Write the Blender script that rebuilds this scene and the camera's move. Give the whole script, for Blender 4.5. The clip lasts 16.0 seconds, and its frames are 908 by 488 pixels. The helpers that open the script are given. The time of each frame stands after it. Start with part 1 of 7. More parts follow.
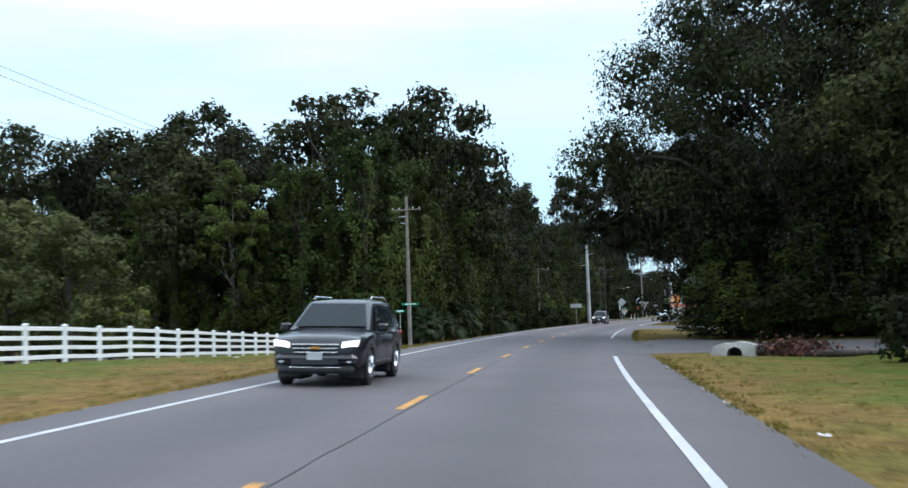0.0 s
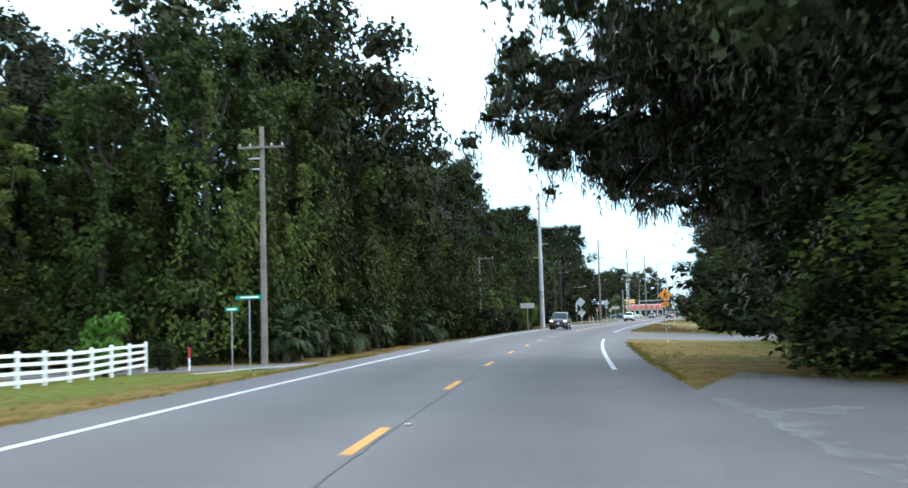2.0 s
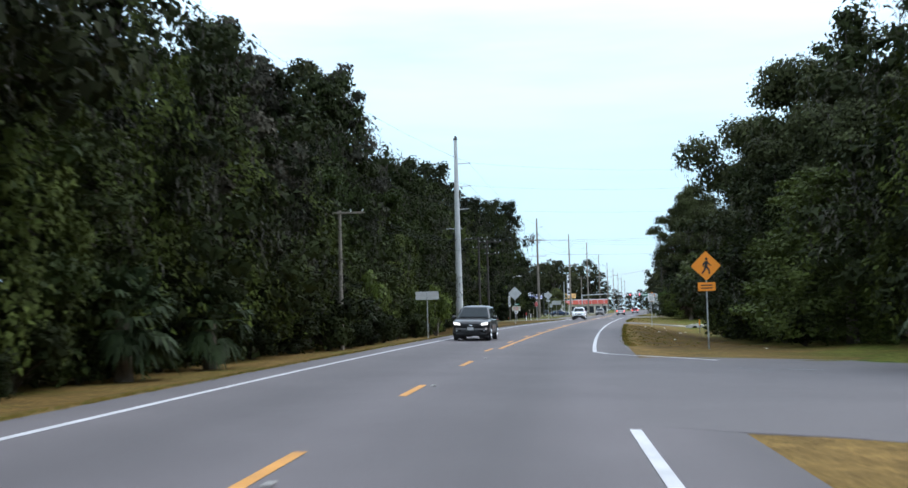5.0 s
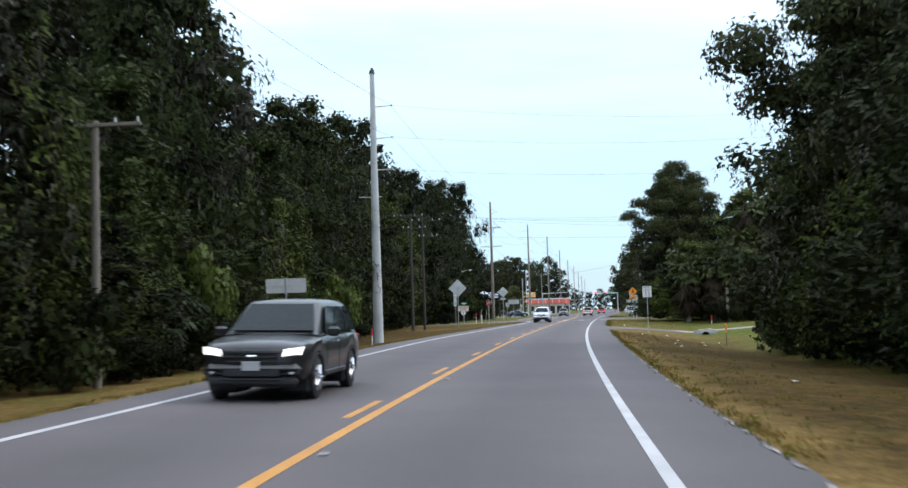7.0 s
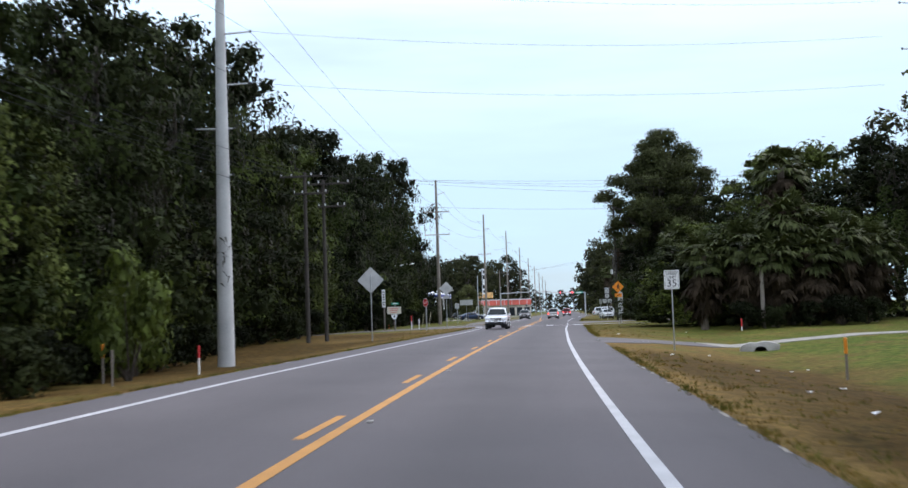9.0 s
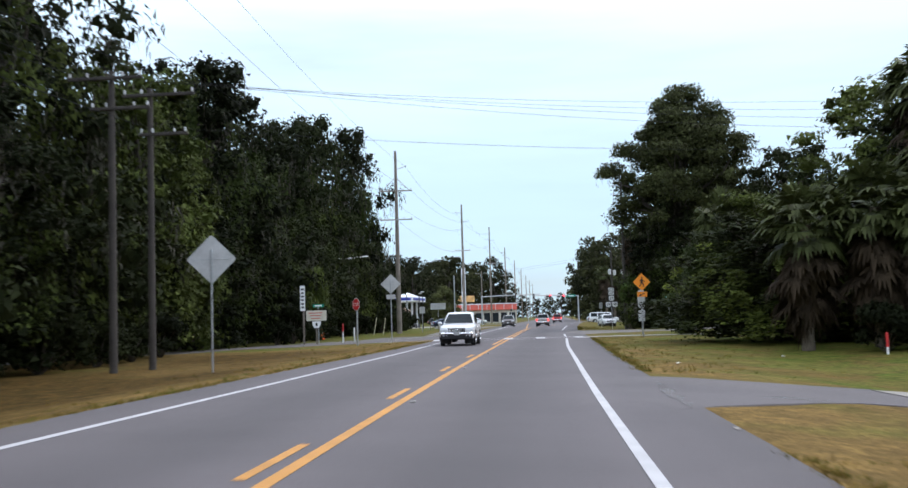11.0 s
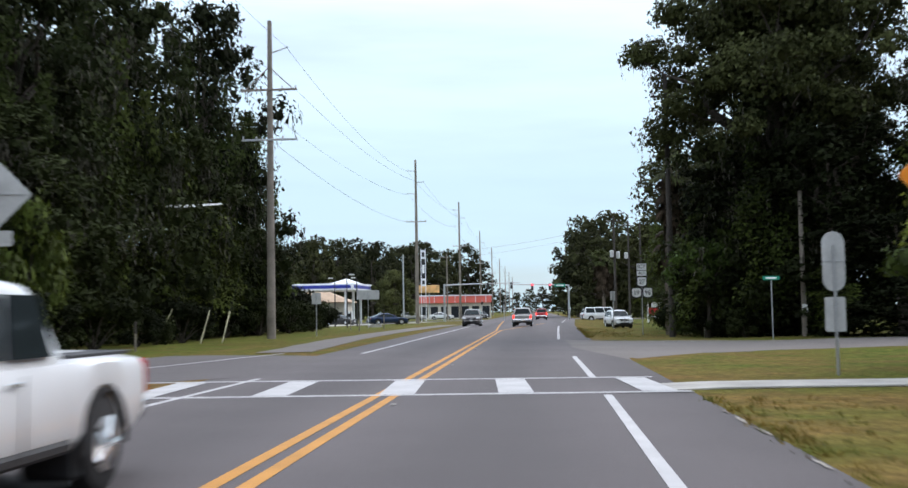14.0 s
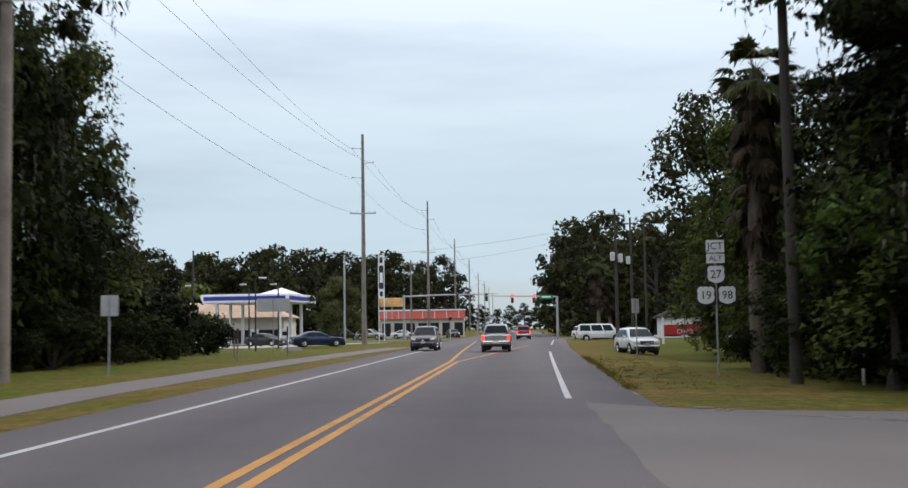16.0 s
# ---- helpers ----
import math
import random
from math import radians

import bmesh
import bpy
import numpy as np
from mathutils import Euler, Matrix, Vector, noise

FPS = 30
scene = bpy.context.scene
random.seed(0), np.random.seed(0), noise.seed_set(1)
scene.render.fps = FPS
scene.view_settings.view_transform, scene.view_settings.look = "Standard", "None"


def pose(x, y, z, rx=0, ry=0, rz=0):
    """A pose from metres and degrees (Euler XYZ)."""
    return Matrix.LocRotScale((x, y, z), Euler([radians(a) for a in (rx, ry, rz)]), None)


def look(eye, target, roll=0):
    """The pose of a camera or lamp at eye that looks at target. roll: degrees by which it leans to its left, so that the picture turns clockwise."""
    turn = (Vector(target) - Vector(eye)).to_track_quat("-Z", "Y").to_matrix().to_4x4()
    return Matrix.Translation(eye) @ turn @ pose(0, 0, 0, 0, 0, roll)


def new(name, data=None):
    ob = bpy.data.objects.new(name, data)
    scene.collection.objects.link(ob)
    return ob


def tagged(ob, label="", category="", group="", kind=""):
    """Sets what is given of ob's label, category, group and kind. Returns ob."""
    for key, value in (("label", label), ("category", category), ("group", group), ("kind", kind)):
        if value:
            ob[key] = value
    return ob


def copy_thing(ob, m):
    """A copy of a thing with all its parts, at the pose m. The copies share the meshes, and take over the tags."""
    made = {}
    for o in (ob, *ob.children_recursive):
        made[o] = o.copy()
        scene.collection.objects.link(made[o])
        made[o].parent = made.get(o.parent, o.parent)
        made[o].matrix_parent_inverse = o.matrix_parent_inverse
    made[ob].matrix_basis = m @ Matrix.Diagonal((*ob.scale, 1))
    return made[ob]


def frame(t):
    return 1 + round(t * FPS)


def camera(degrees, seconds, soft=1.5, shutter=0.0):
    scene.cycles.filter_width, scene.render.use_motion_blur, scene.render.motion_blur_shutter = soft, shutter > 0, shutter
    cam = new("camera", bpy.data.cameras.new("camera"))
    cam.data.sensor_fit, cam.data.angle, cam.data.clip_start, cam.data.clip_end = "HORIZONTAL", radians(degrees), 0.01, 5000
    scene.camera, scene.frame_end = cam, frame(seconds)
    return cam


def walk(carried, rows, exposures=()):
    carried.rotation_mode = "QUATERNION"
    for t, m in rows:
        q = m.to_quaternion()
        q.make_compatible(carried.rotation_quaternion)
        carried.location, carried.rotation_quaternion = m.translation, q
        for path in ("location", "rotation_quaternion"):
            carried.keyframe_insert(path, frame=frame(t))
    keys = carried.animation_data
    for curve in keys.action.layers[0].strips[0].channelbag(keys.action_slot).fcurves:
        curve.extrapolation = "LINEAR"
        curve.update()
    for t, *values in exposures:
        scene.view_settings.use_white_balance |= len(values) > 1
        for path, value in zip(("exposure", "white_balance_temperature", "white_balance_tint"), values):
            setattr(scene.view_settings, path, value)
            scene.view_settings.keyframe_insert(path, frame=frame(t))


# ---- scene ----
cam = camera(46.0, 16.0, shutter=0.4)
PATH = [
    (0, (0.749, 0.042, 1.403), (0.292, 1.984, 1.542), -1.8),
    (0.5, (-0.561, 9.102, 1.416), (-1.006, 11.046, 1.554), -1.8),
    (1, (-1.827, 18.138, 1.407), (-2.249, 20.088, 1.546), -1.6),
    (1.5, (-2.984, 27.087, 1.414), (-3.376, 29.043, 1.556), -1.5),
    (2, (-3.964, 35.997, 1.435), (-4.328, 37.958, 1.574), -1.5),
    (2.5, (-4.785, 44.973, 1.443), (-5.125, 46.939, 1.577), -1.6),
    (3, (-5.563, 53.875, 1.438), (-5.882, 55.845, 1.567), -1.5),
    (3.5, (-6.352, 62.718, 1.424), (-6.653, 64.692, 1.551), -1.4),
    (6, (-8.143, 107.924, 1.443), (-8.347, 109.909, 1.573), -1.6),
    (6.5, (-8.359, 116.341, 1.441), (-8.544, 118.329, 1.569), -1.6),
    (7, (-8.540, 124.665, 1.444), (-8.706, 126.654, 1.572), -1.7),
    (7.5, (-8.606, 132.938, 1.455), (-8.754, 134.928, 1.580), -1.8),
    (8, (-8.567, 141.285, 1.438), (-8.694, 143.277, 1.560), -1.7),
    (8.5, (-8.429, 149.652, 1.421), (-8.536, 151.645, 1.544), -1.9),
    (9, (-8.246, 157.997, 1.413), (-8.337, 159.990, 1.543), -1.9),
    (11.5, (-6.879, 198.113, 1.459), (-6.942, 200.107, 1.598), -1.6),
    (12, (-6.576, 206.511, 1.460), (-6.638, 208.506, 1.593), -1.3),
    (12.5, (-6.221, 214.977, 1.446), (-6.280, 216.972, 1.573), -1.0),
    (13, (-5.792, 223.489, 1.480), (-5.839, 225.484, 1.608), -1.1),
    (13.5, (-5.270, 232.021, 1.463), (-5.307, 234.017, 1.589), -1.0),
    (14, (-4.753, 240.647, 1.462), (-4.785, 242.643, 1.589), -1.0),
    (14.5, (-4.223, 249.123, 1.467), (-4.252, 251.118, 1.602), -1.1),
    (15, (-3.699, 257.290, 1.487), (-3.723, 259.283, 1.645), -0.6),
    (15.5, (-3.255, 265.285, 1.516), (-3.264, 267.278, 1.686), -0.7),
    (16, (-2.757, 273.179, 1.499), (-2.754, 275.172, 1.657), -0.9),
]
walk(cam, [(t, look(eye, target, roll)) for t, eye, target, roll in PATH],
     exposures=((0, 0.14, 6000, 13), (1, 0.32, 5900, 10), (2, 0.76, 5900, 8), (3, 0.66, 5900, 8), (3.5, 0.5, 5900, 10), (6, 0.18, 6150, 15),
                (7, 0.16, 6200, 16), (9, 0.02, 6250, 21), (13, 0.1, 6350, 19), (14, 0.0, 6450, 19), (15, -0.16, 6750, 21), (16, -0.32, 6850, 23)))
# ---------------------------------------------------------------- world and sun
world = bpy.data.worlds.new("overcast_sky")
scene.world = world
world.use_nodes = True
wn, wl = world.node_tree.nodes, world.node_tree.links
wn.clear()
w_out, w_bg, w_sky = wn.new("ShaderNodeOutputWorld"), wn.new("ShaderNodeBackground"), wn.new("ShaderNodeTexSky")
w_sky.sky_type, w_sky.sun_disc = "NISHITA", False
w_sky.sun_elevation, w_sky.sun_rotation = radians(42), radians(57)
w_tc, w_map, w_noise, w_ramp, w_mix = (wn.new("ShaderNodeTexCoord"), wn.new("ShaderNodeMapping"), wn.new("ShaderNodeTexNoise"),
                                       wn.new("ShaderNodeValToRGB"), wn.new("ShaderNodeMixRGB"))
w_map.inputs["Scale"].default_value = (1.3, 1.3, 9.0)
w_noise.inputs["Scale"].default_value, w_noise.inputs["Detail"].default_value = 1.6, 6.0
w_ramp.color_ramp.elements[0].position, w_ramp.color_ramp.elements[0].color = 0.32, (0.64, 0.64, 0.64, 1)
w_ramp.color_ramp.elements[1].position, w_ramp.color_ramp.elements[1].color = 0.55, (0.97, 0.97, 0.97, 1)
CLOUD, SKY_STRENGTH = (7.3, 9.6, 10.6, 1), 0.1
w_mix.inputs["Color2"].default_value = CLOUD
wl.new(w_tc.outputs["Generated"], w_map.inputs["Vector"])
wl.new(w_map.outputs["Vector"], w_noise.inputs["Vector"])
wl.new(w_noise.outputs["Fac"], w_ramp.inputs["Fac"])
wl.new(w_ramp.outputs["Color"], w_mix.inputs["Fac"])
wl.new(w_sky.outputs["Color"], w_mix.inputs["Color1"])
# an overcast sky is brighter overhead than at the horizon
w_sep, w_up, w_scale = wn.new("ShaderNodeSeparateXYZ"), wn.new("ShaderNodeMapRange"), wn.new("ShaderNodeMixRGB")
w_up.inputs["From Min"].default_value, w_up.inputs["From Max"].default_value = 0.0, 1.0
w_up.inputs["To Min"].default_value, w_up.inputs["To Max"].default_value = 0.0, 1.0
w_grad = wn.new("ShaderNodeValToRGB")
w_grad.color_ramp.elements[0].position, w_grad.color_ramp.elements[0].color = 0.12, (0.92, 0.985, 1.0, 1)
w_grad.color_ramp.elements[1].position, w_grad.color_ramp.elements[1].color = 1.0, (3.05, 2.62, 2.55, 1)
w_scale.blend_type = "MULTIPLY"
w_scale.inputs["Fac"].default_value = 1.0
wl.new(w_tc.outputs["Generated"], w_sep.inputs["Vector"])
wl.new(w_sep.outputs["Z"], w_up.inputs["Value"])
wl.new(w_mix.outputs["Color"], w_scale.inputs["Color1"])
wl.new(w_up.outputs["Result"], w_grad.inputs["Fac"])
wl.new(w_grad.outputs["Color"], w_scale.inputs["Color2"])
wl.new(w_scale.outputs["Color"], w_bg.inputs["Color"])
w_bg.inputs["Strength"].default_value = SKY_STRENGTH
wl.new(w_bg.outputs["Background"], w_out.inputs["Surface"])

sun = new("sun", bpy.data.lights.new("sun", "SUN"))
sun.data.energy, sun.data.angle, sun.data.color = 1.25, radians(22), (1.0, 0.95, 0.87)
sun.matrix_world = look((70, 45, 375), (0, 0, 300))

# ---------------------------------------------------------------- materials
def material(name, color, rough=0.7, metal=0.0, grain=(40.0, 0.25), stain=(1.5, 0.2), bump=0.0, per_object=0.0, per_island=0.0,
             emit=None, clear=0.0, coords="Object", translucent=0.0, tint=None, gloss=0.5):
    """A node material: base colour varied by fine grain and larger stains, with a little relief."""
    m = bpy.data.materials.new(name)
    m.use_nodes = True
    nt = m.node_tree
    N, L = nt.nodes, nt.links
    b = N["Principled BSDF"]
    b.inputs["Roughness"].default_value, b.inputs["Metallic"].default_value = rough, metal
    b.inputs["Specular IOR Level"].default_value = gloss
    if clear:
        b.inputs["Coat Weight"].default_value, b.inputs["Coat Roughness"].default_value = clear, 0.08
    co = N.new("ShaderNodeNewGeometry").outputs["Position"] if coords == "World" else N.new("ShaderNodeTexCoord").outputs[coords]
    value = None
    for scale, amount in (grain, stain):
        if not amount:
            continue
        n = N.new("ShaderNodeTexNoise")
        n.inputs["Scale"].default_value, n.inputs["Detail"].default_value = scale, 4.0
        L.new(co, n.inputs["Vector"])
        r = N.new("ShaderNodeMapRange")
        r.inputs["From Min"].default_value, r.inputs["From Max"].default_value = 0.3, 0.7
        r.inputs["To Min"].default_value, r.inputs["To Max"].default_value = 1 - amount, 1 + amount
        L.new(n.outputs["Fac"], r.inputs["Value"])
        out = r.outputs["Result"]
        if value is not None:
            mul = N.new("ShaderNodeMath")
            mul.operation = "MULTIPLY"
            L.new(value, mul.inputs[0]), L.new(out, mul.inputs[1])
            out = mul.outputs["Value"]
        else:
            first = n.outputs["Fac"]
        value = out
    for amount, node, socket in ((per_object, "ShaderNodeObjectInfo", "Random"), (per_island, "ShaderNodeNewGeometry", "Random Per Island")):
        if not amount:
            continue
        n, r = N.new(node), N.new("ShaderNodeMapRange")
        r.inputs["To Min"].default_value, r.inputs["To Max"].default_value = 1 - amount, 1 + amount
        L.new(n.outputs[socket], r.inputs["Value"])
        out = r.outputs["Result"]
        if value is not None:
            mul = N.new("ShaderNodeMath")
            mul.operation = "MULTIPLY"
            L.new(value, mul.inputs[0]), L.new(out, mul.inputs[1])
            out = mul.outputs["Value"]
        value = out
    base = N.new("ShaderNodeRGB")
    base.outputs[0].default_value = (*color, 1)
    col = base.outputs[0]
    if tint:
        second, mix, info = N.new("ShaderNodeRGB"), N.new("ShaderNodeMixRGB"), N.new("ShaderNodeObjectInfo")
        second.outputs[0].default_value = (*tint, 1)
        L.new(info.outputs["Random"], mix.inputs["Fac"]), L.new(col, mix.inputs["Color1"]), L.new(second.outputs[0], mix.inputs["Color2"])
        col = mix.outputs["Color"]
    if value is not None:
        mul = N.new("ShaderNodeMixRGB")
        mul.blend_type = "MULTIPLY"
        mul.inputs["Fac"].default_value = 1
        L.new(col, mul.inputs["Color1"]), L.new(value, mul.inputs["Color2"])
        col = mul.outputs["Color"]
    L.new(col, b.inputs["Base Color"])
    if bump:
        bn = N.new("ShaderNodeBump")
        bn.inputs["Strength"].default_value, bn.inputs["Distance"].default_value = bump, 0.02
        L.new(first, bn.inputs["Height"]), L.new(bn.outputs["Normal"], b.inputs["Normal"])
    if emit:
        b.inputs["Emission Color"].default_value, b.inputs["Emission Strength"].default_value = (*emit[0], 1), emit[1]
    if translucent:
        tr, mx = N.new("ShaderNodeBsdfTranslucent"), N.new("ShaderNodeMixShader")
        mx.inputs["Fac"].default_value = translucent
        L.new(col, tr.inputs["Color"])
        L.new(b.outputs["BSDF"], mx.inputs[1]), L.new(tr.outputs["BSDF"], mx.inputs[2])
        L.new(mx.outputs["Shader"], N["Material Output"].inputs["Surface"])
    return m


def asphalt_material(name, color, tracks=True):
    """Worn asphalt: fine aggregate, large patches, darker bands along the lanes, which run along the map's second axis."""
    m = material(name, color, 0.85, grain=(55.0, 0.16), stain=(0.35, 0.10), bump=0.35, coords="World")
    if not tracks:
        return m
    N, L = m.node_tree.nodes, m.node_tree.links
    uv, sep = N.new("ShaderNodeUVMap"), N.new("ShaderNodeSeparateXYZ")
    uv.uv_map = "lane"
    L.new(uv.outputs["UV"], sep.inputs["Vector"])
    stretch = N.new("ShaderNodeMapping")
    stretch.inputs["Scale"].default_value = (1.1, 0.035, 1.0)
    L.new(uv.outputs["UV"], stretch.inputs["Vector"])
    streak = N.new("ShaderNodeTexNoise")
    streak.inputs["Scale"].default_value, streak.inputs["Detail"].default_value = 1.0, 3.0
    L.new(stretch.outputs["Vector"], streak.inputs["Vector"])
    off = N.new("ShaderNodeMath")
    off.operation = "MULTIPLY"
    off.inputs[1].default_value = 2 * math.pi / 3.7
    L.new(sep.outputs["X"], off.inputs[0])
    cosn = N.new("ShaderNodeMath")
    cosn.operation = "COSINE"
    L.new(off.outputs["Value"], cosn.inputs[0])
    add = N.new("ShaderNodeMath")
    add.operation = "MULTIPLY_ADD"
    add.inputs[1].default_value, add.inputs[2].default_value = 0.13, 0.85
    L.new(cosn.outputs["Value"], add.inputs[0])
    sm = N.new("ShaderNodeMath")
    sm.operation = "MULTIPLY_ADD"
    sm.inputs[1].default_value = 0.28
    L.new(streak.outputs["Fac"], sm.inputs[0]), L.new(add.outputs["Value"], sm.inputs[2])
    b = N["Principled BSDF"]
    old = b.inputs["Base Color"].links[0].from_socket
    mul = N.new("ShaderNodeMixRGB")
    mul.blend_type = "MULTIPLY"
    mul.inputs["Fac"].default_value = 1
    L.new(old, mul.inputs["Color1"]), L.new(sm.outputs["Value"], mul.inputs["Color2"])
    L.new(mul.outputs["Color"], b.inputs["Base Color"])
    return m


def ground_material():
    """Mown grass: green, with dry tan and bare brown soil where the attributes 'dry' and 'bare' say so, broken up by noise."""
    m = bpy.data.materials.new("mown_grass")
    m.use_nodes = True
    N, L = m.node_tree.nodes, m.node_tree.links
    b = N["Principled BSDF"]
    b.inputs["Roughness"].default_value = 0.95
    b.inputs["Specular IOR Level"].default_value = 0.06
    pos = N.new("ShaderNodeNewGeometry").outputs["Position"]

    def noise_at(scale, detail=5.0):
        n = N.new("ShaderNodeTexNoise")
        n.inputs["Scale"].default_value, n.inputs["Detail"].default_value = scale, detail
        L.new(pos, n.inputs["Vector"])
        return n.outputs["Fac"]

    def mixed(fac, c1, c2, blend="MIX"):
        x = N.new("ShaderNodeMixRGB")
        x.blend_type = blend
        if isinstance(fac, float):
            x.inputs["Fac"].default_value = fac
        else:
            L.new(fac, x.inputs["Fac"])
        for s, c in (("Color1", c1), ("Color2", c2)):
            if isinstance(c, tuple):
                x.inputs[s].default_value = (*c, 1)
            else:
                L.new(c, x.inputs[s])
        return x.outputs["Color"]

    def spread(value, lo, hi, a=0.0, z=1.0):
        r = N.new("ShaderNodeMapRange")
        for k, v in (("From Min", lo), ("From Max", hi), ("To Min", a), ("To Max", z)):
            r.inputs[k].default_value = v
        L.new(value, r.inputs["Value"])
        return r.outputs["Result"]

    def blended(attr, n):
        a, s = N.new("ShaderNodeAttribute"), N.new("ShaderNodeMath")
        a.attribute_name, s.operation = attr, "ADD"
        L.new(a.outputs["Fac"], s.inputs[0]), L.new(spread(n, 0.3, 0.7, -0.42, 0.42), s.inputs[1])
        return spread(s.outputs["Value"], 0.1, 0.9)

    green = mixed(spread(noise_at(1.1), 0.35, 0.65), (0.060, 0.084, 0.012), (0.100, 0.102, 0.020))
    green = mixed(spread(noise_at(0.62, 7.0), 0.52, 0.68, 0.0, 0.8), green, (0.118, 0.074, 0.026))
    dry = mixed(spread(noise_at(0.9), 0.35, 0.65), (0.178, 0.112, 0.036), (0.124, 0.080, 0.026))
    bare = mixed(spread(noise_at(1.7), 0.35, 0.65), (0.084, 0.048, 0.013), (0.050, 0.034, 0.009))
    col = mixed(blended("dry", noise_at(0.32, 3.0)), green, dry)
    col = mixed(blended("bare", noise_at(0.11)), col, bare)
    col = mixed(1.0, col, spread(noise_at(14.0, 8.0), 0.3, 0.7, 0.55, 1.4), "MULTIPLY")
    col = mixed(1.0, col, spread(noise_at(3.6, 5.0), 0.3, 0.7, 0.62, 1.36), "MULTIPLY")
    L.new(col, b.inputs["Base Color"])
    bn = N.new("ShaderNodeBump")
    bn.inputs["Strength"].default_value, bn.inputs["Distance"].default_value = 0.35, 0.04
    L.new(noise_at(22.0, 6.0), bn.inputs["Height"]), L.new(bn.outputs["Normal"], b.inputs["Normal"])
    return m


def glass_material(name, color, rough=0.04):
    m = material(name, color, rough, grain=(8.0, 0.1), stain=(1.0, 0.1), gloss=0.09)
    return m


ASPHALT = asphalt_material("worn_asphalt", (0.087, 0.075, 0.076))
SIDE_ASPHALT = asphalt_material("faded_side_asphalt", (0.094, 0.082, 0.082), tracks=False)
PALE_ASPHALT = asphalt_material("bleached_asphalt", (0.135, 0.118, 0.108), tracks=False)
CONCRETE = material("weathered_concrete", (0.37, 0.35, 0.32), 0.9, grain=(30, 0.15), stain=(1.2, 0.2), bump=0.3)
POLE_CONCRETE = material("spun_concrete", (0.46, 0.46, 0.45), 0.8, grain=(20, 0.1), stain=(0.7, 0.15), bump=0.1)
GROUND = ground_material()
WHITE_PAINT = material("white_road_paint", (0.43, 0.42, 0.42), 0.7, grain=(45, 0.12), stain=(1.3, 0.14), coords="World")
YELLOW_PAINT = material("yellow_road_paint", (0.46, 0.205, 0.03), 0.7, grain=(45, 0.14), stain=(1.3, 0.16), coords="World")
PALE_EDGE = material("pale_sandy_crumbs", (0.25, 0.23, 0.20), 0.95, grain=(30, 0.25), stain=(2.5, 0.3), coords="World")
SAND = material("thin_washed_sand", (0.19, 0.182, 0.175), 0.95, grain=(30, 0.25), stain=(2.5, 0.2), coords="World")
sand_noise, sand_cover = SAND.node_tree.nodes.new("ShaderNodeTexNoise"), SAND.node_tree.nodes.new("ShaderNodeMapRange")
sand_noise.inputs["Scale"].default_value, sand_noise.inputs["Detail"].default_value = 2.6, 7.0
sand_cover.inputs["From Min"].default_value, sand_cover.inputs["From Max"].default_value = 0.40, 0.68
sand_cover.inputs["To Max"].default_value = 0.8
SAND.node_tree.links.new(SAND.node_tree.nodes.new("ShaderNodeNewGeometry").outputs["Position"], sand_noise.inputs["Vector"])
SAND.node_tree.links.new(sand_noise.outputs["Fac"], sand_cover.inputs["Value"])
SAND.node_tree.links.new(sand_cover.outputs["Result"], SAND.node_tree.nodes["Principled BSDF"].inputs["Alpha"])
TAR = material("tar_seam", (0.055, 0.052, 0.054), 0.7, coords="World")
FENCE_WHITE = material("white_vinyl", (0.80, 0.80, 0.80), 0.45, grain=(12, 0.04), stain=(0.8, 0.06))
WOOD_POLE = material("weathered_pole_wood", (0.21, 0.18, 0.15), 0.9, grain=(22, 0.25), stain=(1.2, 0.25), bump=0.3)
DARK_WOOD = material("creosoted_wood", (0.05, 0.042, 0.036), 0.9, grain=(22, 0.25), stain=(1.2, 0.25), bump=0.3)
GALV = material("galvanised_steel", (0.46, 0.47, 0.48), 0.45, 0.7, grain=(18, 0.08), stain=(2, 0.12))
SIGN_BACK = material("bare_aluminium_sign_back", (0.52, 0.52, 0.52), 0.5, 0.35, grain=(12, 0.06), stain=(2, 0.12))
SIGN_WHITE = material("white_sign_sheeting", (0.86, 0.86, 0.85), 0.5, grain=(10, 0.02), stain=(1.5, 0.05))
SIGN_BLACK = material("black_sign_ink", (0.015, 0.015, 0.017), 0.5, grain=(10, 0.1), stain=(1.5, 0.1))
SIGN_ORANGE = material("orange_yellow_sign_sheeting", (0.85, 0.27, 0.012), 0.5, grain=(10, 0.03), stain=(1.5, 0.06))
SIGN_RED = material("red_sign_sheeting", (0.55, 0.03, 0.03), 0.5, grain=(10, 0.03), stain=(1.5, 0.08))
SIGN_GREEN = material("green_sign_sheeting", (0.0, 0.26, 0.16), 0.5, grain=(10, 0.03), stain=(1.5, 0.08))
RUBBER = material("tyre_rubber", (0.02, 0.02, 0.021), 0.85, grain=(40, 0.2), stain=(3, 0.2))
RIM = material("alloy_rim", (0.42, 0.43, 0.44), 0.35, 0.8, grain=(30, 0.08), stain=(4, 0.1))
CHROME = material("bright_trim", (0.72, 0.73, 0.74), 0.15, 0.95, grain=(10, 0.03), stain=(3, 0.05))
BLACK_TRIM = material("black_plastic", (0.022, 0.022, 0.024), 0.6, grain=(30, 0.15), stain=(3, 0.15))
